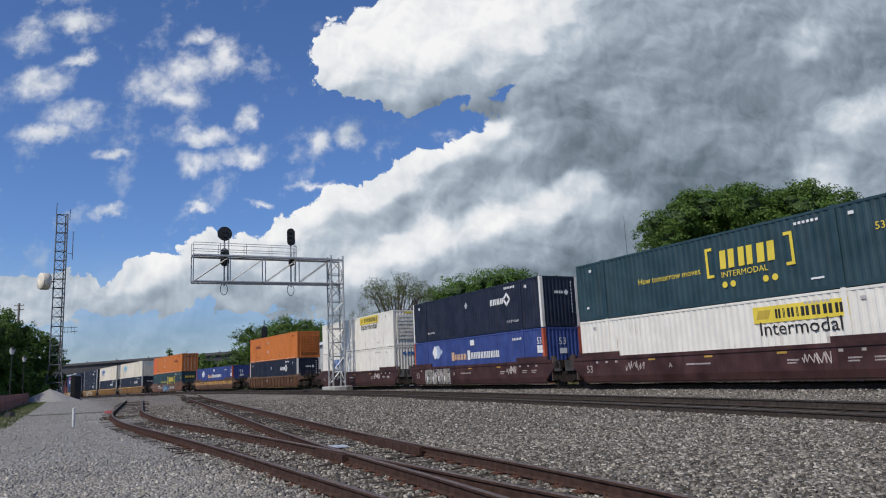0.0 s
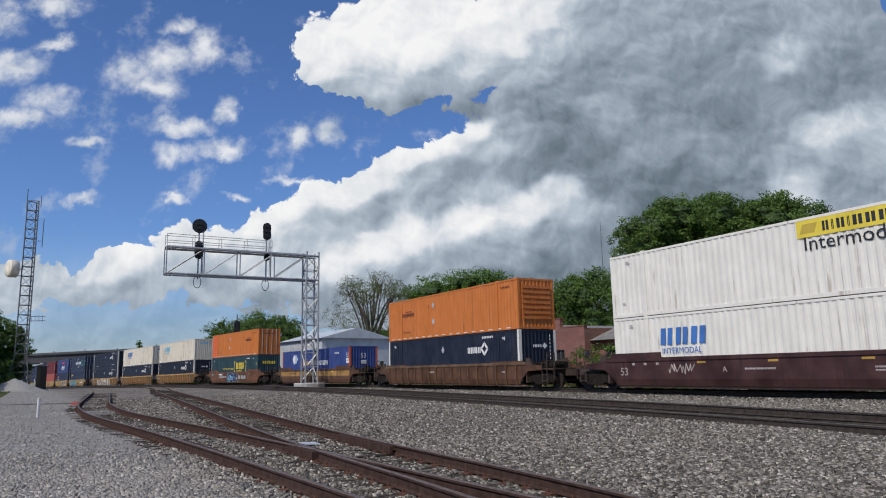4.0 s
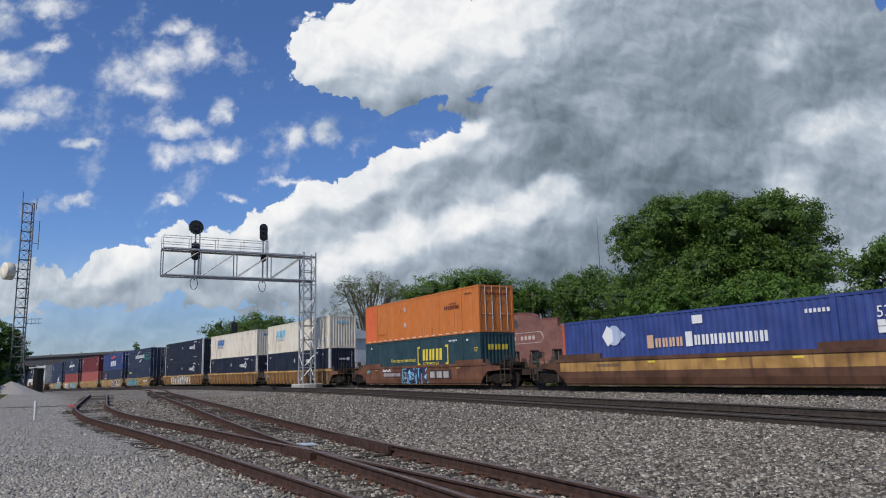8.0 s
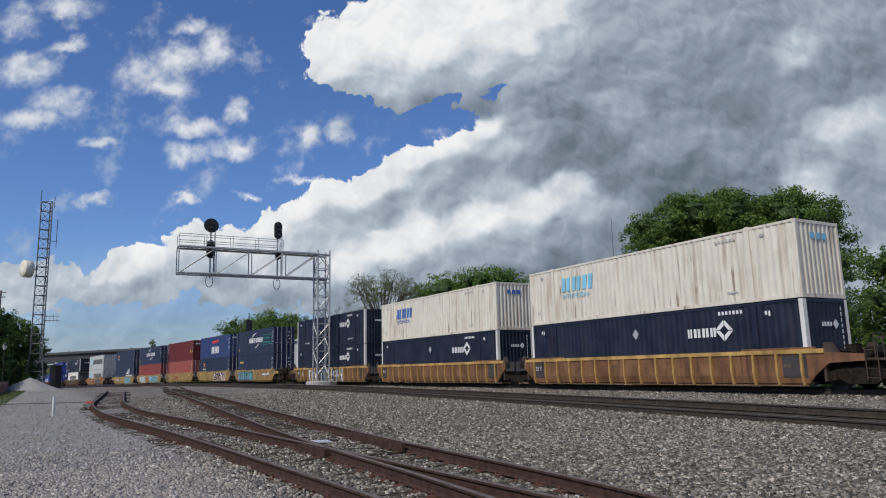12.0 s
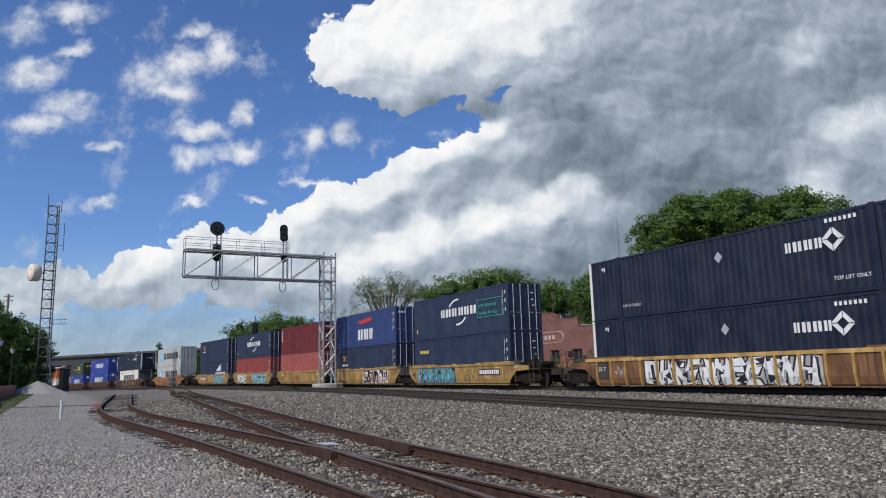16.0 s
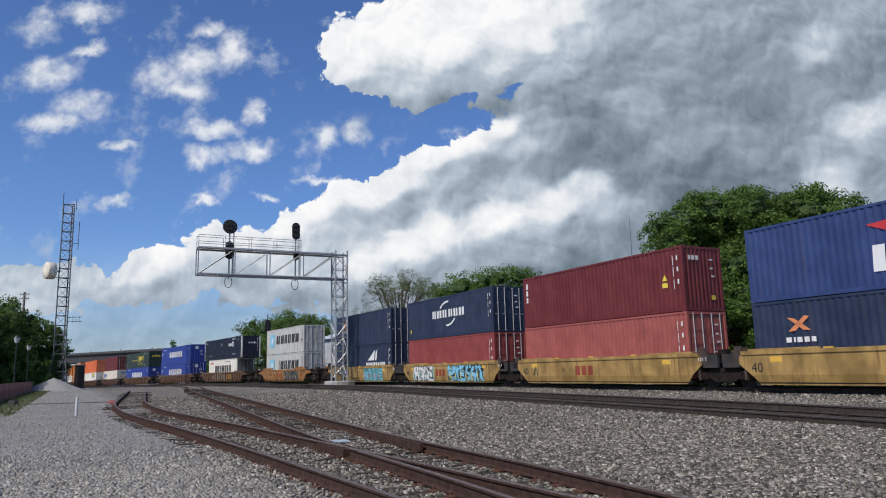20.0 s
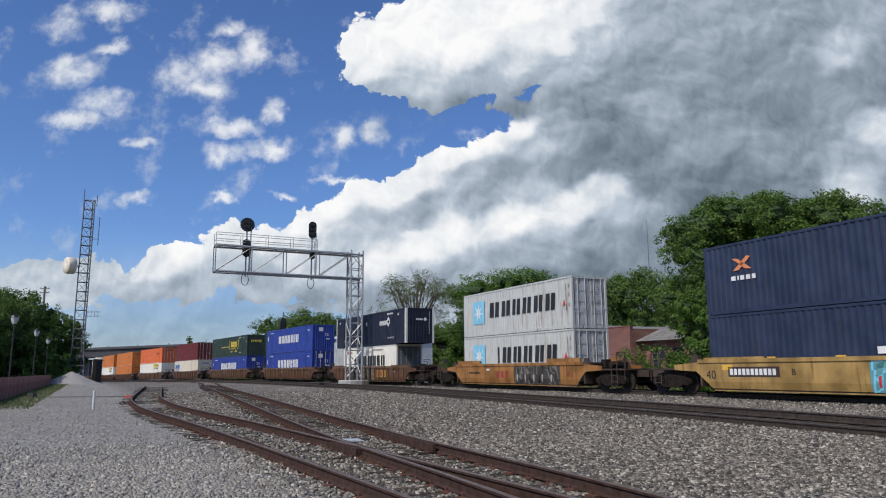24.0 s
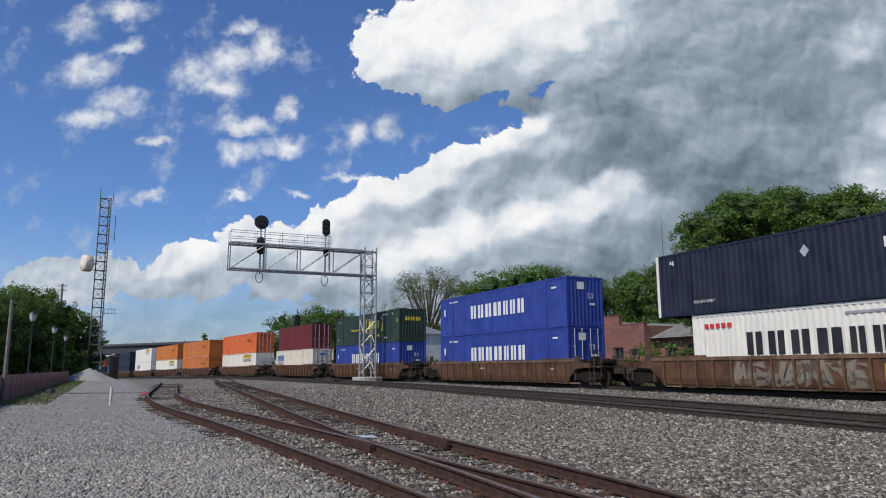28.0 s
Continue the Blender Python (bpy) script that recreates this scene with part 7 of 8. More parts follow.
    part("back_wall", Build().box(0, 9.0, -0.3, 8.4, 9.3, 3.8), BRICK, wing)
    part("roof", Build().prism([(0.0, -0.7, 3.75), (0.0, 4.4, 5.7), (0.0, 9.9, 3.75)], (8.9, 0, 0)), SHINGLE, wing)
    for a, b, _, _ in ops2:
        sash(wing, (a + b) / 2, 1.4, 1.2, 1.8)
    part("vent_pipe", Build().tube((2.0, 2.5, 4.8), (2.0, 2.5, 7.0), 0.06, 8), GALV, wing)
    part("chimney", Build().box(0.6, 2.8, 4.6, 1.4, 3.6, 5.8), BRICK, wing)


brick_works()


def metal_shed():
    m = pose(-20.6, 94.0, 0, 0, 0, -56)
    sh = thing("metal_shed", "pale corrugated metal shed with a low roof", "building", m=m)
    pale = surface("pale_sheet_metal", (0.50, 0.54, 0.57), (0.60, 0.63, 0.65), 1.5, 0.5, 0.1, 0.1, 20, (0.3, 0.3, 0.3), 0.6, 0.4)
    b = Build()
    for i in range(26):
        b.box(i * 0.5, -0.03 if i % 2 else 0.0, 0, i * 0.5 + 0.498, 0.1, 5.6)
    part("front_wall", b, pale, sh)
    part("side_wall", Build().box(0, 0.1, 0, 0.1, 9, 5.6), pale, sh)
    part("side_wall", Build().box(12.9, 0.1, 0, 13.0, 9, 5.6), pale, sh)
    part("back_wall", Build().box(0, 9, 0, 13, 9.1, 5.6), pale, sh)
    part("roof", Build().prism([(-0.3, -0.4, 5.6), (-0.3, 4.5, 6.9), (-0.3, 9.5, 5.6)], (13.6, 0, 0)), pale, sh)
    part("base_panel", Build().box(0.1, -0.08, 0, 12.9, -0.04, 2.2), BRICK, sh)


metal_shed()


def depot_shed():
    """The pale low building under the far end of the road bridge."""
    m = pose(-150, 232, -1.6, 0, 0, -28)
    sh = thing("depot_building", "long low pale depot building beyond the bridge", "building", m=m)
    pale = surface("pale_render", (0.52, 0.56, 0.60), (0.62, 0.66, 0.70), 1.0, 0.8, 0.1)
    part("wall", Build().box(0, 0, 0, 46, 0.3, 4.2), pale, sh)
    part("wall", Build().box(0, 0.3, 0, 0.3, 12, 4.2), pale, sh)
    part("wall", Build().box(45.7, 0.3, 0, 46, 12, 4.2), pale, sh)
    part("wall", Build().box(0, 12, 0, 46, 12.3, 4.2), pale, sh)
    part("roof", Build().prism([(-0.5, -0.8, 4.2), (-0.5, 6.0, 6.4), (-0.5, 13.0, 4.2)], (47, 0, 0)), pale, sh)
    for i in range(9):
        part("window", Build().box(2 + i * 4.9, -0.04, 1.4, 4.2 + i * 4.9, -0.004, 3.0), PANE, sh)


depot_shed()


# ---- yard things ----
def sheet_wall():
    a, b = Vector((-14.0, 15.0, 0)), Vector((-58.5, 94.0, 0))
    d = (b - a).normalized()
    rust = surface("rusty_sheet_piling", (0.31, 0.135, 0.10), (0.43, 0.22, 0.17), 2.5, 0.85, 0.4, 0.0, 25, (0.12, 0.06, 0.05), 1.2, 0.6, 0.15)
    w = thing("retaining_wall", "low rust-red sheet pile wall beside the gravel road", "wall", kind="structure")
    pan = Build()
    ring = [(0.0, 0.0), (0.18, 0.0), (0.30, -0.40), (0.52, -0.40), (0.64, 0.0), (0.82, 0.0), (0.82, 0.02), (0.66, 0.02), (0.53, -0.38), (0.29, -0.38), (0.16, 0.02), (0.0, 0.02)]
    pan.prism([(x, y, -0.2) for x, y in ring], (0, 0, 1.45))
    me = pan.mesh("pile", rust)
    L = (b - a).length
    rz = math.degrees(math.atan2(d.y, d.x))
    rng = random.Random(5)
    for i in range(int(L / 0.84)):
        p = a + d * (i * 0.84)
        part("pile", me, None, w, at=pose(p.x, p.y, rng.uniform(-0.03, 0.03), 0, 0, rz))


sheet_wall()


def park_lamp(x, y, h):
    lp = thing("street_lamp", "black post-top lamp with a pale lantern", "street lamp", "lamps behind the wall", m=pose(x, y, 0))
    part("base", Build().lathe([(0.0, 0.0), (0.2, 0.0), (0.2, 0.3), (0.13, 0.5), (0.1, 0.9), (0.0, 0.9)], (0, 0, 0), "Z", 10), BLACK, lp)
    part("post", Build().lathe([(0.06, 0.85), (0.042, h - 0.5), (0.09, h - 0.45), (0.0, h - 0.44)], (0, 0, 0), "Z", 10), BLACK, lp)
    part("lantern", Build().lathe([(0.0, h - 0.43), (0.14, h - 0.43), (0.24, h - 0.05), (0.26, h), (0.0, h)], (0, 0, 0), "Z", 10), LANTERN, lp, "pale frosted lantern")
    part("cap", Build().lathe([(0.28, h + 0.005), (0.2, h + 0.14), (0.05, h + 0.2), (0.0, h + 0.34)], (0, 0, 0), "Z", 10), BLACK, lp)


LANTERN = surface("frosted_lantern", (0.45, 0.46, 0.46), (0.55, 0.56, 0.56), 3, 0.3)
for _az, _d, _h in ((-34.25, 58.0, 5.4), (-32.85, 77.0, 5.4), (-32.1, 97.0, 5.4)):
    park_lamp(_d * math.sin(radians(_az)), _d * math.cos(radians(_az)), _h)


def timber_pole(az, d, h, arms=0):
    p = thing("utility_pole", "weathered grey timber pole", "pole", "poles", m=pose(d * math.sin(radians(az)), d * math.cos(radians(az)), 0))
    part("pole", Build().lathe([(0.09 + 0.0005 * h * h, -0.2), (0.065 + 0.0004 * h * h, h), (0.0, h)], (0, 0, 0), "Z", 10), GREY_WOOD, p)
    for i in range(arms):
        part("cross_arm", Build().box(-0.9, -0.06, h - 0.5 - i * 0.8, 0.9, 0.06, h - 0.36 - i * 0.8), GREY_WOOD, p)
        for x in (-0.8, -0.35, 0.35, 0.8):
            part("insulator", Build().lathe([(0.0, 0.0), (0.05, 0.0), (0.06, 0.08), (0.03, 0.14), (0.0, 0.15)], (x, 0, h - 0.36 - i * 0.8), "Z", 6), PANE, p)


GREY_WOOD = surface("grey_timber", (0.16, 0.14, 0.12), (0.25, 0.22, 0.19), 6, 0.9, 0.4)
timber_pole(-35.6, 40.0, 4.9)
timber_pole(-32.6, 150.0, 17.5, 2)
timber_pole(8.2, 108.0, 13.0, 1)


def mound():
    c = Vector((-54.9, 93.5, 0.0))
    n, m = 40, 12
    v, f = [], []
    for j in range(m + 1):
        r = j / m
        for i in range(n):
            a = 2 * math.pi * i / n
            k = 1 + 0.16 * noise.noise((math.cos(a) * 1.5, math.sin(a) * 1.5, 0.3))
            z = 1.75 * (1 - r) ** 1.15 + 0.10 * noise.noise((math.cos(a) * r * 6, math.sin(a) * r * 6, 2.0)) * (1 - r)
            v.append((c.x + 4.6 * r * k * math.cos(a), c.y + 2.6 * r * k * math.sin(a), z - 0.05))
    for j in range(m):
        f += [(j * n + i, (j + 1) * n + i, (j + 1) * n + (i + 1) % n, j * n + (i + 1) % n) for i in range(n)]
    ob = new("gravel_mound", mesh_of("gravel_mound", v, f, HEAP, True))
    tagged(ob, "heap of pale crushed stone beside the road", "gravel heap")


HEAP = surface("pale_heap_stone", (0.22, 0.215, 0.21), (0.36, 0.355, 0.345), 7, 0.95, 0.9, 0.0, 22, (0.16, 0.155, 0.15), 0.9, 0.6)
mound()


def marker_post():
    az, d = -28.9, 33.5
    p = thing("marker_post", "short white-painted marker post in the gravel", "post", m=pose(d * math.sin(radians(az)), d * math.cos(radians(az)), 0))
    part("post", Build().lathe([(0.055, -0.1), (0.055, 0.74), (0.045, 0.78), (0.0, 0.79)], (0, 0, 0), "Z", 12), MARK_WHITE, p)


MARK_WHITE = surface("white_post_paint", (0.62, 0.62, 0.60), (0.74, 0.74, 0.72), 6, 0.6, 0.1, 0.0, 30, (0.35, 0.33, 0.3), 3, 0.5)
marker_post()


def equipment_cabinet():
    az, d = -28.85, 112.0
    e = thing("equipment_cabinet", "tall black trackside equipment cabinet", "cabinet", m=pose(d * math.sin(radians(az)), d * math.cos(radians(az)), 0, 0, 0, -20))
    part("plinth", Build().box(-0.6, -0.6, -0.1, 0.6, 0.6, 0.15), CONCRETE, e)
    part("body", Build().box(-0.38, -0.5, 0.15, 0.38, 0.5, 3.2, 0.03), BLACK, e)
    part("door", Build().box(-0.33, -0.53, 0.3, 0.33, -0.503, 3.0), BLACK, e)
    part("cap", Build().prism([(-0.55, -0.6, 3.2), (0.55, -0.6, 3.2), (0.55, -0.6, 3.28), (0.0, -0.6, 3.42), (-0.55, -0.6, 3.28)], (0, 1.2, 0)), BLACK, e)


equipment_cabinet()


def switch_gear():
    sg = thing("switch_rod", "switch throw rods and low stand beside the turnout", "switch stand")
    p = Vector((-23.8, 44.6, 0))
    part("throw_rod", Build().tube((-27.5, 43.0, 0.07), (-21.0, 43.6, 0.07), 0.03, 6), DARK_STEEL, sg)
    part("stand", Build().box(-27.9, 42.8, 0.0, -27.5, 43.2, 0.32, 0.03).tube((-27.7, 43.0, 0.3), (-27.7, 43.0, 0.55), 0.03, 6), DARK_STEEL, sg)
    part("target", Build().box(-21.45, 42.2, 0.03, -21.0, 42.5, 0.16, 0.02), RED_TARGET, sg, "faded red switch cover")


RED_TARGET = surface("faded_red_cover", (0.36, 0.06, 0.06), (0.48, 0.11, 0.10), 5, 0.6, 0.1)
switch_gear()


def frog_and_guards():
    """The crossing casting, its guard rails and the bright plate by it."""
    fg = thing("turnout_frog", "rusty cast frog with bolted guard rails", "track part")
    i = int(np.argmin(abs(TRACK_D[:, 1] - 15.6)))
    b = TRACK_B[int(np.argmin(abs(TRACK_B[:, 1] - 14.4)))]
    c = Vector((b[0] - 0.68, b[1] - 0.33, 0))
    d = Vector((-0.46, 0.888, 0))
    n = Vector((d.y, -d.x, 0))
    for s, w in ((-0.10, 0.05), (0.10, 0.05)):
        part("wing_rail", Build().prism([c + n * (s - w) + d * -1.1 + Vector((0, 0, 0.03)), c + n * (s + w) + d * -1.1 + Vector((0, 0, 0.03)), c + n * (s + w) + d * 1.6 + Vector((0, 0, 0.03)),
                                         c + n * (s - w) + d * 1.6 + Vector((0, 0, 0.03))], (0, 0, 0.145)), RUST_RAIL, fg)
    for line, off in ((TRACK_B, -0.64), (TRACK_D, 0.64)):
        k = int(np.argmin(abs(line[:, 1] - 14.8)))
        p, q = line[max(k - 5, 0)], line[k + 5]
        t = Vector((q[0] - p[0], q[1] - p[1], 0)).normalized()
        nn = Vector((-t.y, t.x, 0))
        o = Vector((line[k][0], line[k][1], 0)) + nn * off
        part("guard_rail", Build().prism([o + nn * -0.03 + t * -1.6 + Vector((0, 0, 0.03)), o + nn * 0.03 + t * -1.6 + Vector((0, 0, 0.03)), o + nn * 0.03 + t * 1.6 + Vector((0, 0, 0.03)),
                                          o + nn * -0.03 + t * 1.6 + Vector((0, 0, 0.03))], (0, 0, 0.15)), RUST_RAIL, fg)
    o = Vector((-3.05, 15.55, 0.0))
    plate = thing("steel_plate", "bright bare steel plate lying between the rails", "plate")
    part("plate", Build().prism([o + Vector((-0.35, -0.3, 0.05)), o + Vector((0.55, -0.1, 0.05)), o + Vector((0.35, 0.35, 0.05)), o + Vector((-0.5, 0.1, 0.05))], (0, 0, 0.02)), BARE_STEEL, plate)


BARE_STEEL = surface("bare_steel", (0.45, 0.49, 0.53), (0.58, 0.62, 0.66), 5, 0.45, 0.1, 0.3)
frog_and_guards()


def far_signal():
    az, d = -15.7, 99.0
    s = thing("signal_mast", "dark signal mast with one round head behind the train", "railway signal", m=pose(d * math.sin(radians(az)), d * math.cos(radians(az)), 0, 0, 0, -60))
    part("mast", Build().tube((0, 0, 0), (0, 0, 9.6), 0.07, 8), DARK_STEEL, s)
    pts = [(0.42 * math.cos(radians(t)), 7.9 + 0.42 * math.sin(radians(t)) + (0.45 if t <= 180 else -0.45)) for t in range(0, 360, 20)]
    part("signal_head", Build().prism([(0.1, y, z) for y, z in pts], (0.08, 0, 0)), BLACK, s)
    part("bracket", Build().box(-0.15, -0.1, 7.4, 0.1, 0.1, 8.4), BLACK, s)
    h = Build()
    for z in (7.5, 7.9, 8.3):
        h.lathe([(0.14, 0.18), (0.16, 0.18), (0.16, 0.5), (0.14, 0.5)], (0, 0, z), "X", 10)
    part("lamp_hoods", h, BLACK, s)
    am = thing("antenna_mast", "thin whip antenna mast above the trees", "antenna", m=pose(120 * math.sin(radians(13.7)), 120 * math.cos(radians(13.7)), 0))
    part("mast", Build().tube((0, 0, 0), (0, 0, 20), 0.12, 6, 0.06), GALV_DULL, am)
    part("whip", Build().tube((0, 0, 20), (0, 0, 26), 0.05, 5, 0.03), GALV_DULL, am)


far_signal()


# ---- trees and growth ----
def leaf_material(name, c1, c2):
    m = bpy.data.materials.new(name)
    m.use_nodes = True
    N, L = m.node_tree.nodes, m.node_tree.links
    b = N["Principled BSDF"]
    b.inputs["Roughness"].default_value = 0.6
    b.inputs["Specular IOR Level"].default_value = 0.3
    g = N.new("ShaderNodeNewGeometry")
    mx = N.new("ShaderNodeMix")
    mx.data_type = "RGBA"
    mx.inputs[6].default_value, mx.inputs[7].default_value = (*c1, 1), (*c2, 1)
    L.new(g.outputs["Random Per Island"], mx.inputs[0])
    tc = N.new("ShaderNodeTexCoord")
    n = N.new("ShaderNodeTexNoise")
    n.inputs["Scale"].default_value, n.inputs["Detail"].default_value = 0.45, 4
    L.new(tc.outputs["Object"], n.inputs["Vector"])
    r = N.new("ShaderNodeMapRange")
    r.inputs[1].default_value, r.inputs[2].default_value, r.inputs[3].default_value, r.inputs[4].default_value = 0.3, 0.7, 0.7, 1.3
    L.new(n.outputs["Fac"], r.inputs[0])
    hv = N.new("ShaderNodeHueSaturation")
    L.new(r.outputs[0], hv.inputs["Value"])
    L.new(mx.outputs[2], hv.inputs["Color"])
    L.new(hv.outputs[0], b.inputs["Base Color"])
    tr = N.new("ShaderNodeBsdfTranslucent")
    L.new(hv.outputs[0], tr.inputs["Color"])
    ms = N.new("ShaderNodeMixShader")
    ms.inputs[0].default_value = 0.38
    L.new(b.outputs[0], ms.inputs[1])
    L.new(tr.outputs[0], ms.inputs[2])
    L.new(ms.outputs[0], N["Material Output"].inputs["Surface"])
    return m


LEAF = leaf_material("maple_leaves", (0.060, 0.120, 0.023), (0.150, 0.240, 0.047))
LEAF_BRIGHT = leaf_material("young_leaves", (0.062, 0.135, 0.022), (0.150, 0.255, 0.045))
# leaf green darkened as if shaded, for the lumps inside the crowns
LEAF_CORE = surface("painted_shade_leaves", (0.020, 0.042, 0.009), (0.045, 0.085, 0.017), 3.0, 0.8, 1.0, 0.0, 14)
LEAF_OLIVE = leaf_material("thin_olive_leaves", (0.085, 0.115, 0.035), (0.16, 0.19, 0.07))
BARK = surface("grey_brown_bark", (0.055, 0.042, 0.032), (0.11, 0.088, 0.07), 6, 0.95, 0.8, 0.0, 30)


CLUMPS = 42


def leaf_cloud(rs, lobes, n, size, fill=0.35):
    """Leaf blades in the outer part of a set of lobes: each a bent pair of triangles."""
    # each lobe carries twig clumps on its surface, with gaps between them
    big = np.repeat(np.array(lobes), CLUMPS, axis=0)
    out = rs.normal(size=(len(big), 3))
    out /= np.linalg.norm(out, axis=1)[:, None]
    reach = 0.62 + 0.38 * rs.random(len(big))
    own = (0.15 + 0.17 * rs.random(len(big)))[:, None]
    clump = np.concatenate([big[:, :3] + out * big[:, 3:] * reach[:, None], big[:, 3:] * own * (1.0, 1.0, 0.75)], 1)
    vol = clump[:, 3] * clump[:, 4] * clump[:, 5]
    which = rs.choice(len(clump), n, p=vol ** 0.75 / (vol ** 0.75).sum())
    lob = clump[which]
    d = rs.normal(size=(n, 3))
    d /= np.linalg.norm(d, axis=1)[:, None]
    r = np.where(rs.random(n) < fill, rs.random(n) ** 0.5, 0.70 + 0.36 * rs.random(n))
    c = lob[:, :3] + d * lob[:, 3:] * r[:, None]
    c += rs.normal(size=(n, 3)) * 0.05
    nrm = d * 0.8 + out[which] * 0.5 + rs.normal(size=(n, 3)) * 0.40 + np.array([0, 0, 0.45])
    nrm /= np.linalg.norm(nrm, axis=1)[:, None]
    t = np.cross(nrm, rs.normal(size=(n, 3)))
    t /= np.linalg.norm(t, axis=1)[:, None]
    b = np.cross(nrm, t)
    s = size * (0.6 + 0.8 * rs.random(n))[:, None]
    v = np.stack([c - t * s, c - b * s * 0.55 + nrm * s * 0.12, c + t * s, c + b * s * 0.55 + nrm * s * 0.12], 1).reshape(-1, 3)
    i = np.arange(n) * 4
    f = np.stack([np.stack([i, i + 1, i + 2], 1), np.stack([i, i + 2, i + 3], 1)], 1).reshape(-1, 3)
    return v, f


def quick_mesh(name, v, f, material):
    me = bpy.data.meshes.new(name)
    me.vertices.add(len(v))
    me.vertices.foreach_set("co", np.asarray(v, np.float32).ravel())
    k = f.shape[1]
    me.loops.add(len(f) * k)
    me.loops.foreach_set("vertex_index", f.astype(np.int32).ravel())
    me.polygons.add(len(f))
    me.polygons.foreach_set("loop_start", np.arange(len(f), dtype=np.int32) * k)
    me.materials.append(material)
    me.update(calc_edges=True)
    return me


def tree(label, x, y, h, wide, n, leaf, seed, size=0.30, low=0.22, lobes_n=46, fill=0.35, sparse=False, name="tree", squash=1.0):
    """A tapered trunk, forking limbs and a crown of leaf blades round many lobes."""
    rs = np.random.RandomState(seed)
    tr = thing(name, label, "tree", "trees", m=pose(x, y, float(fall(x, y))))
    lobes, limbs = [], Build()
    cz, rz = h * (1 + low) / 2, h * (1 - low) / 2
    for i in range(lobes_n):
        g = 1 - 2 * (i + 0.5) / lobes_n
        d = np.array([math.sqrt(1 - g * g) * math.cos(2.39996 * i + seed), math.sqrt(1 - g * g) * math.sin(2.39996 * i + seed), g]) + rs.normal(size=3) * 0.16
        k = (0.46 + 0.26 * rs.random()) * (math.hypot(d[0], d[1]) ** 2.7 + abs(d[2]) ** 2.7) ** (-1 / 2.7) * np.linalg.norm(d)
        p = np.array([d[0] * wide / 2 * k * 1.25, d[1] * wide / 2 * k * 1.25 * squash, cz + d[2] * rz * k * 1.22])
        r = wide * (0.13 + 0.10 * rs.random()) * (26.0 / max(26, lobes_n)) ** 0.24
        lobes.append((p[0], p[1], p[2], r, r, r * 0.8))
    # bring the crown to its true height and spread
    lo_, hi_ = min(q[2] - q[5] for q in lobes), max(q[2] + q[5] for q in lobes)
    wx = max(abs(q[0]) + q[3] for q in lobes)
    k1, k2 = (h * 0.985 - h * low) / (hi_ - lo_), wide / 2 / wx
    lobes = [(q[0] * k2, q[1] * k2, h * low + (q[2] - lo_) * k1, q[3] * k2, q[4] * k2, q[5] * k1) for q in lobes]
    # the upper lobes heap up to an uneven dome
    dome = []
    for q in lobes:
        z = q[2]
        if z > cz:
            rr = min(1.0, math.hypot(q[0], q[1] / max(squash, 0.3)) / (wide / 2))
            top = cz + (h - cz) * (1 - rr ** 2.0) ** 0.62
            over = cz + (top - cz) * (0.86 + 0.14 * rs.random()) - q[5]
            z = over if rs.random() < 0.5 else min(z, over)
        dome.append((q[0], q[1], z) + q[3:])
    lobes = dome
    tk = Build()
    pts = [(0.0, 0.0, -0.2), (0.1, 0.05, h * 0.12), (0.0, 0.12, h * 0.28), (0.15, 0.0, h * 0.5)]
    for a, b, ra, rb in zip(pts[:-1], pts[1:], (0.034, 0.024, 0.018), (0.024, 0.018, 0.010)):
        tk.tube(a, b, h * ra, 9, h * rb)
    part("trunk", tk, BARK, tr, smooth=True)
    for i, lb in enumerate(lobes[:16]):
        a = Vector(pts[1]).lerp(Vector(pts[3]), rs.random())
        e = Vector(lb[:3])
        mid = a.lerp(e, 0.5) + Vector((0, 0, h * 0.04))
        b = Build().tube(a, mid, h * 0.011, 6, h * 0.007).tube(mid, e, h * 0.007, 5, h * 0.002)
        if sparse:
            for _ in range(9):
                q = e + Vector(rs.normal(size=3) * wide * 0.06)
                b.tube(mid.lerp(e, rs.random()), q, h * 0.0025, 4, h * 0.0008)
        part("limb", b, BARK, tr)
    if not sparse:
        # lumps added as dense growth inside each clump, the shade put in their colour
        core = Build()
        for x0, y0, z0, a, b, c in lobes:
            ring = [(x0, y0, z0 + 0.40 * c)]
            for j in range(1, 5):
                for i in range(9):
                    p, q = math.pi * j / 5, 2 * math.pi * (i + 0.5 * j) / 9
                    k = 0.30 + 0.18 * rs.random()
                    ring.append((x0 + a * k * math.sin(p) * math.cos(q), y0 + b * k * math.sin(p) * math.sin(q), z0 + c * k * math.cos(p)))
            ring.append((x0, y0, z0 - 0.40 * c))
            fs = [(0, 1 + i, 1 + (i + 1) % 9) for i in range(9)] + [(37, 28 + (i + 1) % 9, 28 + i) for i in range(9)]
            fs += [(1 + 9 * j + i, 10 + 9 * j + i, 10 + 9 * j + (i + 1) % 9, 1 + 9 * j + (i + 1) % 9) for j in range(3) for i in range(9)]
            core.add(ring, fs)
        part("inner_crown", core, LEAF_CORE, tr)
    v, f = leaf_cloud(rs, lobes, n, size, fill)
    part("crown", quick_mesh("crown", v, f, leaf), None, tr)
    return tr


def at_az(az, d):
    return d * math.sin(radians(az)), d * math.cos(radians(az))


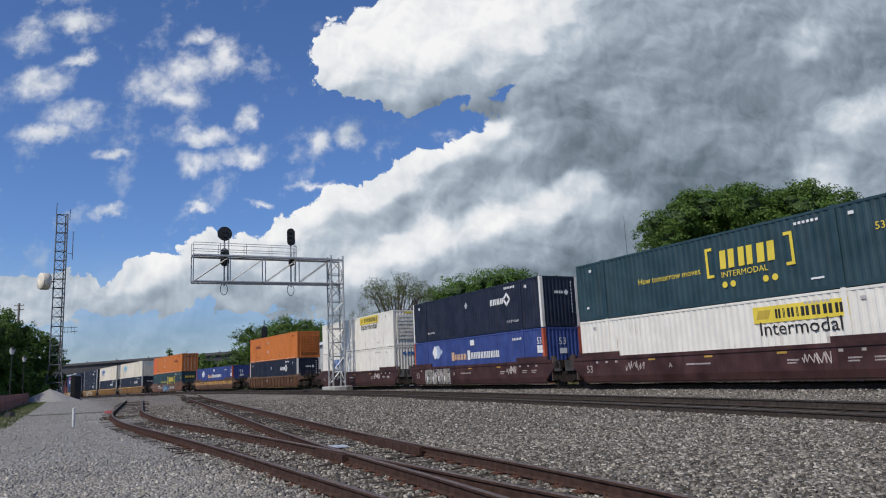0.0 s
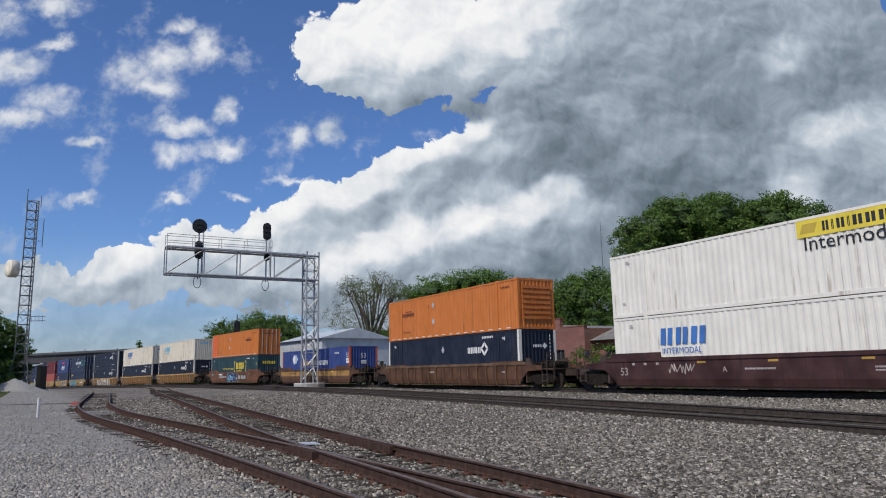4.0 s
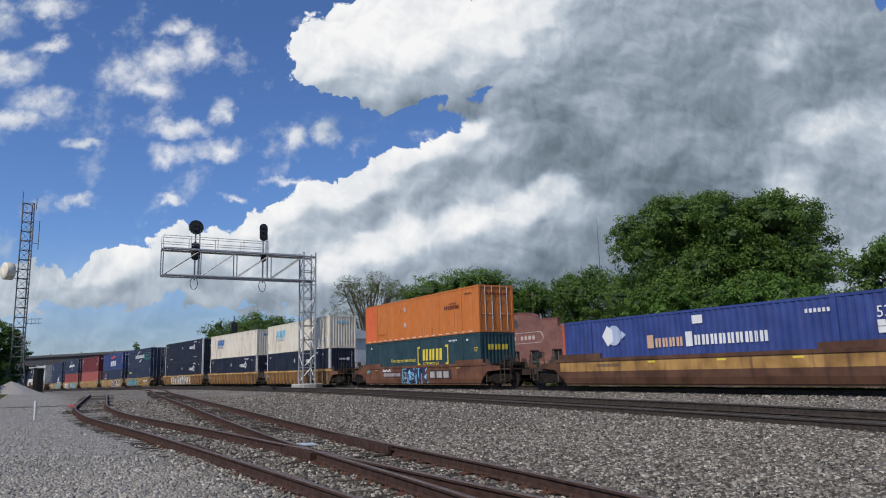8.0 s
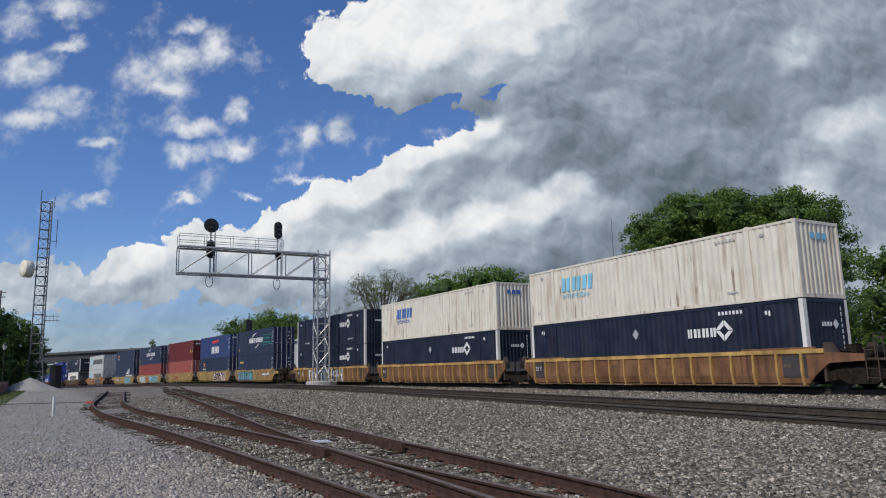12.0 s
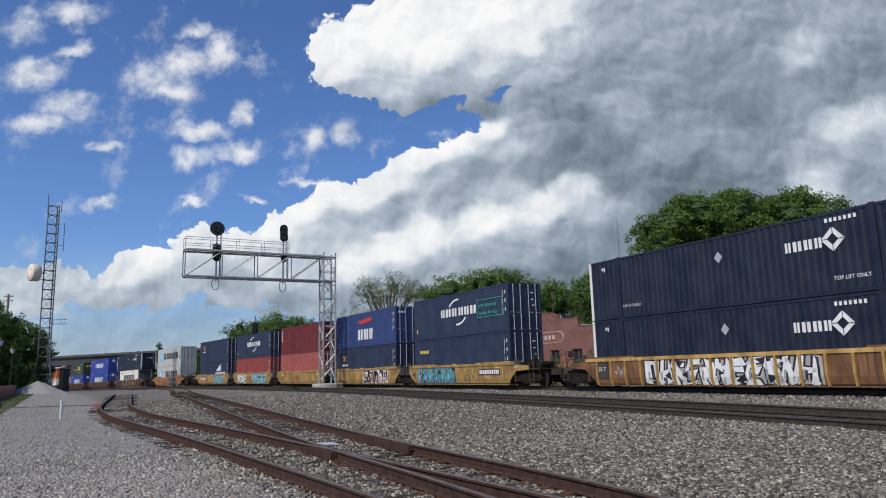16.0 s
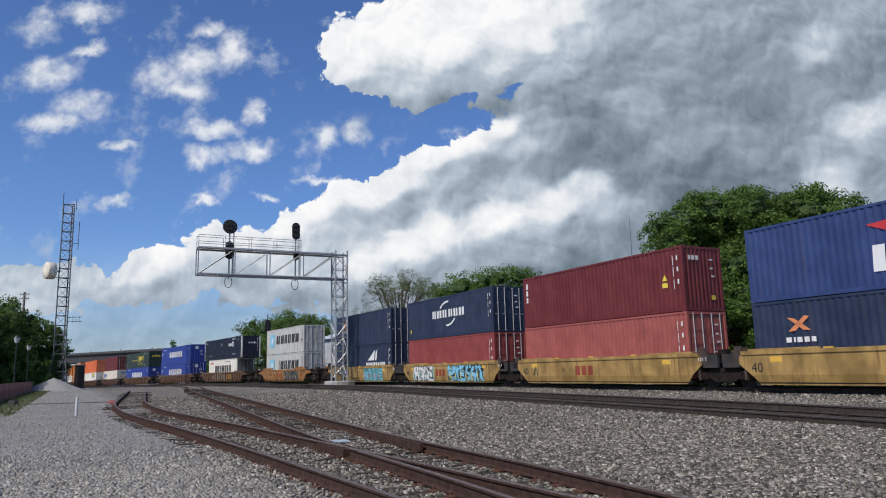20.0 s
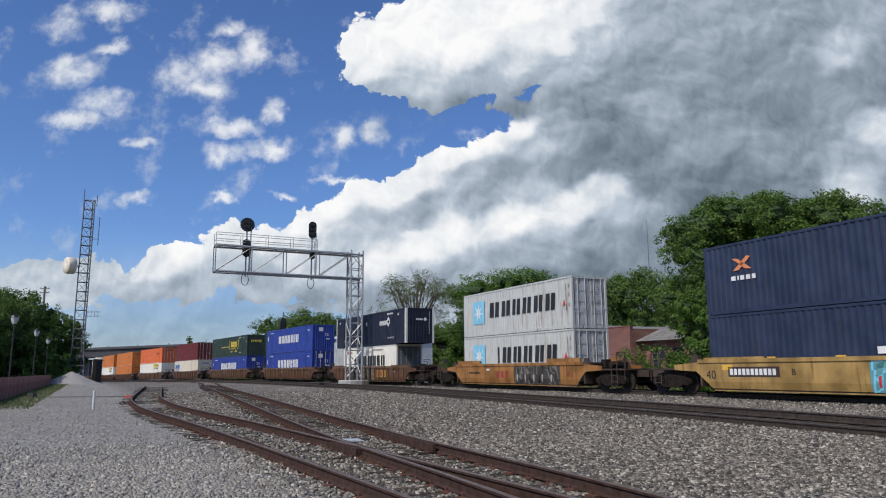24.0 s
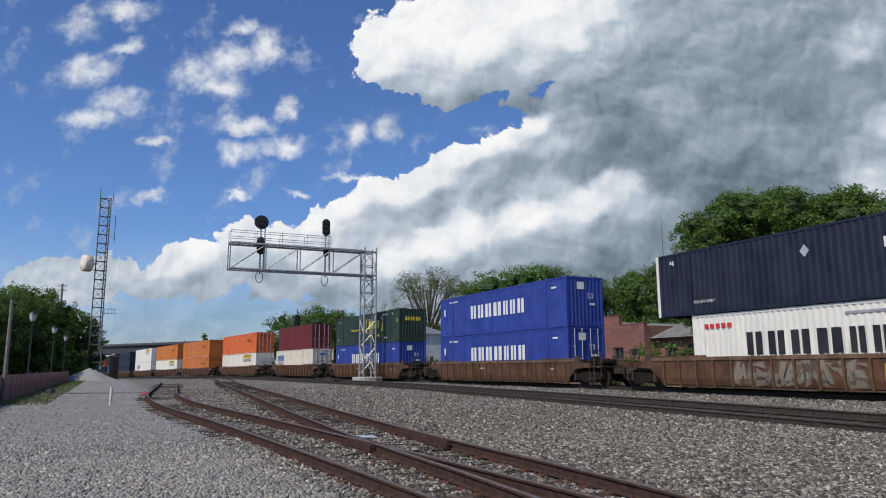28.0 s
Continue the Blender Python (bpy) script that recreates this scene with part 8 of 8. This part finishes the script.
tree("large dense dark-green broadleaf tree beyond the tracks", *at_az(22.4, 58), 15.5, 19.8, 215000, LEAF, 3, 0.100, 0.08, 150)
tree("dark green tree at the edge of the wood", *at_az(35.2, 78), 13.8, 14, 34500, LEAF, 4, 0.135, 0.1)
tree("rounded green tree behind the brick works", *at_az(2.6, 104), 17.3, 23, 39000, LEAF_BRIGHT, 5, 0.145, 0.15)
tree("thin olive tree with bare twigs showing", *at_az(-5.2, 95), 15.6, 13.5, 17000, LEAF_OLIVE, 6, 0.075, 0.25, 40, 0.75, True)
tree("green tree beyond the signal bridge", *at_az(-14.3, 128), 13.4, 20, 33000, LEAF, 7, 0.15, 0.1)
tree("small far green tree over the train", *at_az(-20.4, 175), 9.6, 8, 5720, LEAF, 8, 0.25, 0.1, 12)
tree("bright young tree at the back of the tracks", *at_az(17.6, 43.5), 6.6, 5.5, 22000, LEAF_BRIGHT, 9, 0.085, 0.02, 18)
tree("bushy young tree behind the train", *at_az(25.2, 41), 6.6, 6.4, 24000, LEAF_BRIGHT, 10, 0.085, 0.02, 18)
tree("wooded slope tree behind the brick works", *at_az(9.3, 112), 16.0, 17, 31500, LEAF, 11, 0.155, 0.05)
tree("wooded slope tree with a round crown", *at_az(13.2, 104), 16.6, 17, 31500, LEAF, 12, 0.155, 0.05)
tree("wooded slope tree, lower than its neighbours", *at_az(6.3, 118), 15.5, 16, 24000, LEAF, 13, 0.155, 0.05)
tree("tree at the end of the wood", *at_az(0.2, 125), 12.0, 12, 28000, LEAF, 14, 0.155, 0.05)
tree("dark tree low behind the train", *at_az(-3.2, 118), 9.5, 11, 24000, LEAF, 15, 0.16, 0.05)
tree("tree among far growth behind the shed", *at_az(-11.5, 125), 9.0, 12, 24000, LEAF, 16, 0.16, 0.05)
tree("tree in the dark row behind the wall", *at_az(-36.4, 112), 13.4, 17, 31500, LEAF, 20, 0.15, 0.02)
tree("tall tree in the row behind the wall", *at_az(-34.6, 118), 14.6, 16, 30000, LEAF, 21, 0.15, 0.02)
tree("tree at the end of the row behind the wall", *at_az(-32.2, 122), 11.6, 13, 22500, LEAF, 22, 0.15, 0.02)
tree("near tree of the row behind the wall", *at_az(-39.0, 104), 12.2, 16, 25500, LEAF, 23, 0.15, 0.02)
tree("low tree beside the radio tower", *at_az(-30.9, 124), 7.0, 7, 18000, LEAF, 24, 0.15, 0.02)


def hedge(name, label, rows, n, size, leaf, seed):
    """Undergrowth: lobes strung along a line."""
    rs = np.random.RandomState(seed)
    lobes = []
    for (x0, y0, h0), (x1, y1, h1) in zip(rows[:-1], rows[1:]):
        k = int(math.hypot(x1 - x0, y1 - y0) / 1.8) + 1
        for i in range(k):
            t = i / k
            h = (h0 + (h1 - h0) * t) * (0.6 + 0.5 * rs.random())
            lobes.append((x0 + (x1 - x0) * t + rs.normal() * 0.7, y0 + (y1 - y0) * t + rs.normal() * 0.7, h * 0.45, 1.3 + rs.random(), 1.3 + rs.random(), h * 0.55))
    v, f = leaf_cloud(rs, lobes, n, size, 0.35)
    return tagged(new(name, quick_mesh(name, v, f, leaf)), label, "undergrowth", kind="stuff")


def beside(s, off):
    """A plan point beside the main line, off metres to its far side."""
    a, b = on_main(s + 1), on_main(s - 1)
    d = (b - a).normalized()
    return a.x + d.y * off, a.y - d.x * off


hedge("undergrowth", "weedy green undergrowth along the far side of the line",
      [(*beside(s, 6.5 + 2 * math.sin(s * 0.3)), 2.0 + 0.7 * math.sin(s * 0.17) + (0.9 if -62 < s < -25 else 0.0)) for s in range(10, -150, -10)], 80000, 0.085, LEAF_BRIGHT, 31)
hedge("woodland", "dark belt of woodland behind the line", [(*at_az(a, 84 + 18 * math.sin(a * 0.2)), 7.5) for a in (40, 33, 26, 19, 12)], 55000, 0.16, LEAF, 32)
hedge("woodland", "far belt of trees behind the line", [(*at_az(a, 150), 8.0) for a in (8, 0, -8, -16, -20, -24)], 24000, 0.30, LEAF, 33)
hedge("woodland", "dark hedge at the foot of the tree row", [(*at_az(a, 112), 6.0) for a in (-44, -40, -36, -33, -31)], 18000, 0.2, LEAF, 34)


def grass_strip():
    rs = np.random.RandomState(8)
    n = 6000
    a, b = np.array([-22.0, 29.0]), np.array([-57.0, 91.0])
    d = (b - a) / np.linalg.norm(b - a)
    nr = np.array([d[1], -d[0]])
    t = rs.random(n)
    p = a + (b - a) * t[:, None] + nr * (0.7 + 2.0 * rs.random(n) ** 1.3)[:, None]
    h = 0.04 + 0.12 * rs.random(n)
    ang = rs.random(n) * 2 * np.pi
    w = 0.03
    dx, dy = np.cos(ang) * w, np.sin(ang) * w
    lean = rs.normal(size=(n, 2)) * 0.07
    z = np.zeros(n)
    v = np.stack([np.stack([p[:, 0] - dx, p[:, 1] - dy, z], 1), np.stack([p[:, 0] + dx, p[:, 1] + dy, z], 1), np.stack([p[:, 0] + lean[:, 0], p[:, 1] + lean[:, 1], h], 1)], 1).reshape(-1, 3)
    f = np.arange(3 * n).reshape(-1, 3)
    tagged(new("grass", quick_mesh("grass", v, f, LEAF_OLIVE)), "strip of rough green grass under the wall", "grass", kind="stuff")


grass_strip()


# ---- loose stone ----
def loose_stone():
    rs = np.random.RandomState(12)
    n_near, n_far = 84000, 62000
    n = n_near + n_far
    # spread evenly by area close by, then thinning out
    dist = np.concatenate([np.sqrt(5.0 ** 2 + (17.0 ** 2 - 5.0 ** 2) * rs.random(n_near)), 17.0 + 40.0 * rs.random(n_far) ** 1.5])
    az = np.radians(-38 + 74 * rs.random(n))
    x, y = dist * np.sin(az), dist * np.cos(az)
    db, _ = near_dist(TRACK_B, x, y)
    dd, _ = near_dist(TRACK_D, x, y)
    keep = np.minimum(abs(db - 0.752), abs(dd - 0.752)) > 0.10
    keep &= ~((np.minimum(db, dd) < 1.32) & (rs.random(n) < 0.5))
    # few lie loose on the trodden road
    keep &= ~((x + 0.56 * y < 3.0) & (dist > 14.0) & (rs.random(n) < 0.8))
    x, y, dist = x[keep], y[keep], dist[keep]
    n = len(x)
    base = np.array([(a, b, c) for c in (-1, 1) for a, b in ((-1, -1), (1, -1), (1, 1), (-1, 1))], float)
    q = base[None] * (0.45 + 0.9 * rs.random((n, 8, 3)))
    s = 0.0145 + 0.016 * rs.random(n) ** 1.7 + 0.0003 * np.clip(dist - 17, 0, 40)
    s = (s * np.where(x + 0.56 * y < 2.6, 0.9, 1.0))[:, None, None] * np.array([1.0, 1.0, 0.75])
    q = q * s
    a = rs.random(n) * 6.283
    ca, sa = np.cos(a)[:, None], np.sin(a)[:, None]
    tilt = rs.normal(size=n) * 0.5
    ct, st = np.cos(tilt)[:, None], np.sin(tilt)[:, None]
    qx, qy, qz = q[..., 0], q[..., 1] * ct - q[..., 2] * st, q[..., 1] * st + q[..., 2] * ct
    z = ground_height(x, y)
    bump = np.array([noise.noise((i * 0.35, j * 0.35, 0.0)) * 0.025 + noise.noise((i * 1.3, j * 1.3, 3.0)) * 0.012 for i, j in zip(x, y)])
    v = np.stack([x[:, None] + qx * ca - qy * sa, y[:, None] + qx * sa + qy * ca, (z + bump)[:, None] + qz + 0.010], -1).reshape(-1, 3)
    f0 = np.array([(4, 5, 6, 7), (0, 1, 5, 4), (1, 2, 6, 5), (2, 3, 7, 6), (3, 0, 4, 7)])
    f = (np.arange(n)[:, None, None] * 8 + f0[None]).reshape(-1, 4)
    tagged(new("ballast_stone", quick_mesh("ballast_stone", v, f, STONE)), "loose angular grey ballast stones", "gravel", kind="stuff")


def stone_material():
    m = bpy.data.materials.new("ballast_stone")
    m.use_nodes = True
    N, L = m.node_tree.nodes, m.node_tree.links
    b = N["Principled BSDF"]
    b.inputs["Roughness"].default_value = 0.9
    b.inputs["Specular IOR Level"].default_value = 0.25
    g = N.new("ShaderNodeNewGeometry")
    r = N.new("ShaderNodeValToRGB")
    e = r.color_ramp.elements
    e[0].position, e[0].color = 0.0, (0.048, 0.043, 0.036, 1)
    e[1].position, e[1].color = 1.0, (0.54, 0.50, 0.43, 1)
    for p, c in ((0.32, (0.105, 0.094, 0.078, 1)), (0.65, (0.215, 0.195, 0.163, 1)), (0.88, (0.32, 0.285, 0.235, 1))):
        k = e.new(p)
        k.color = c
    L.new(g.outputs["Random Per Island"], r.inputs[0])
    tc = N.new("ShaderNodeTexCoord")
    sp = N.new("ShaderNodeSeparateXYZ")
    L.new(tc.outputs["Object"], sp.inputs[0])
    ed = N.new("ShaderNodeMath")
    ed.operation, ed.inputs[1].default_value = "MULTIPLY_ADD", 0.56
    L.new(sp.outputs[1], ed.inputs[0])
    L.new(sp.outputs[0], ed.inputs[2])
    mr = N.new("ShaderNodeMapRange")
    mr.inputs[1].default_value, mr.inputs[2].default_value, mr.inputs[3].default_value, mr.inputs[4].default_value = 1.8, 4.0, 0.36, 0.0
    L.new(ed.outputs[0], mr.inputs[0])
    hv = N.new("ShaderNodeMix")
    hv.data_type = "RGBA"
    hv.inputs[7].default_value = (0.50, 0.48, 0.44, 1)
    L.new(mr.outputs[0], hv.inputs[0])
    L.new(r.outputs[0], hv.inputs[6])
    L.new(hv.outputs[2], b.inputs["Base Color"])
    return m


STONE = stone_material()
loose_stone()


motions()
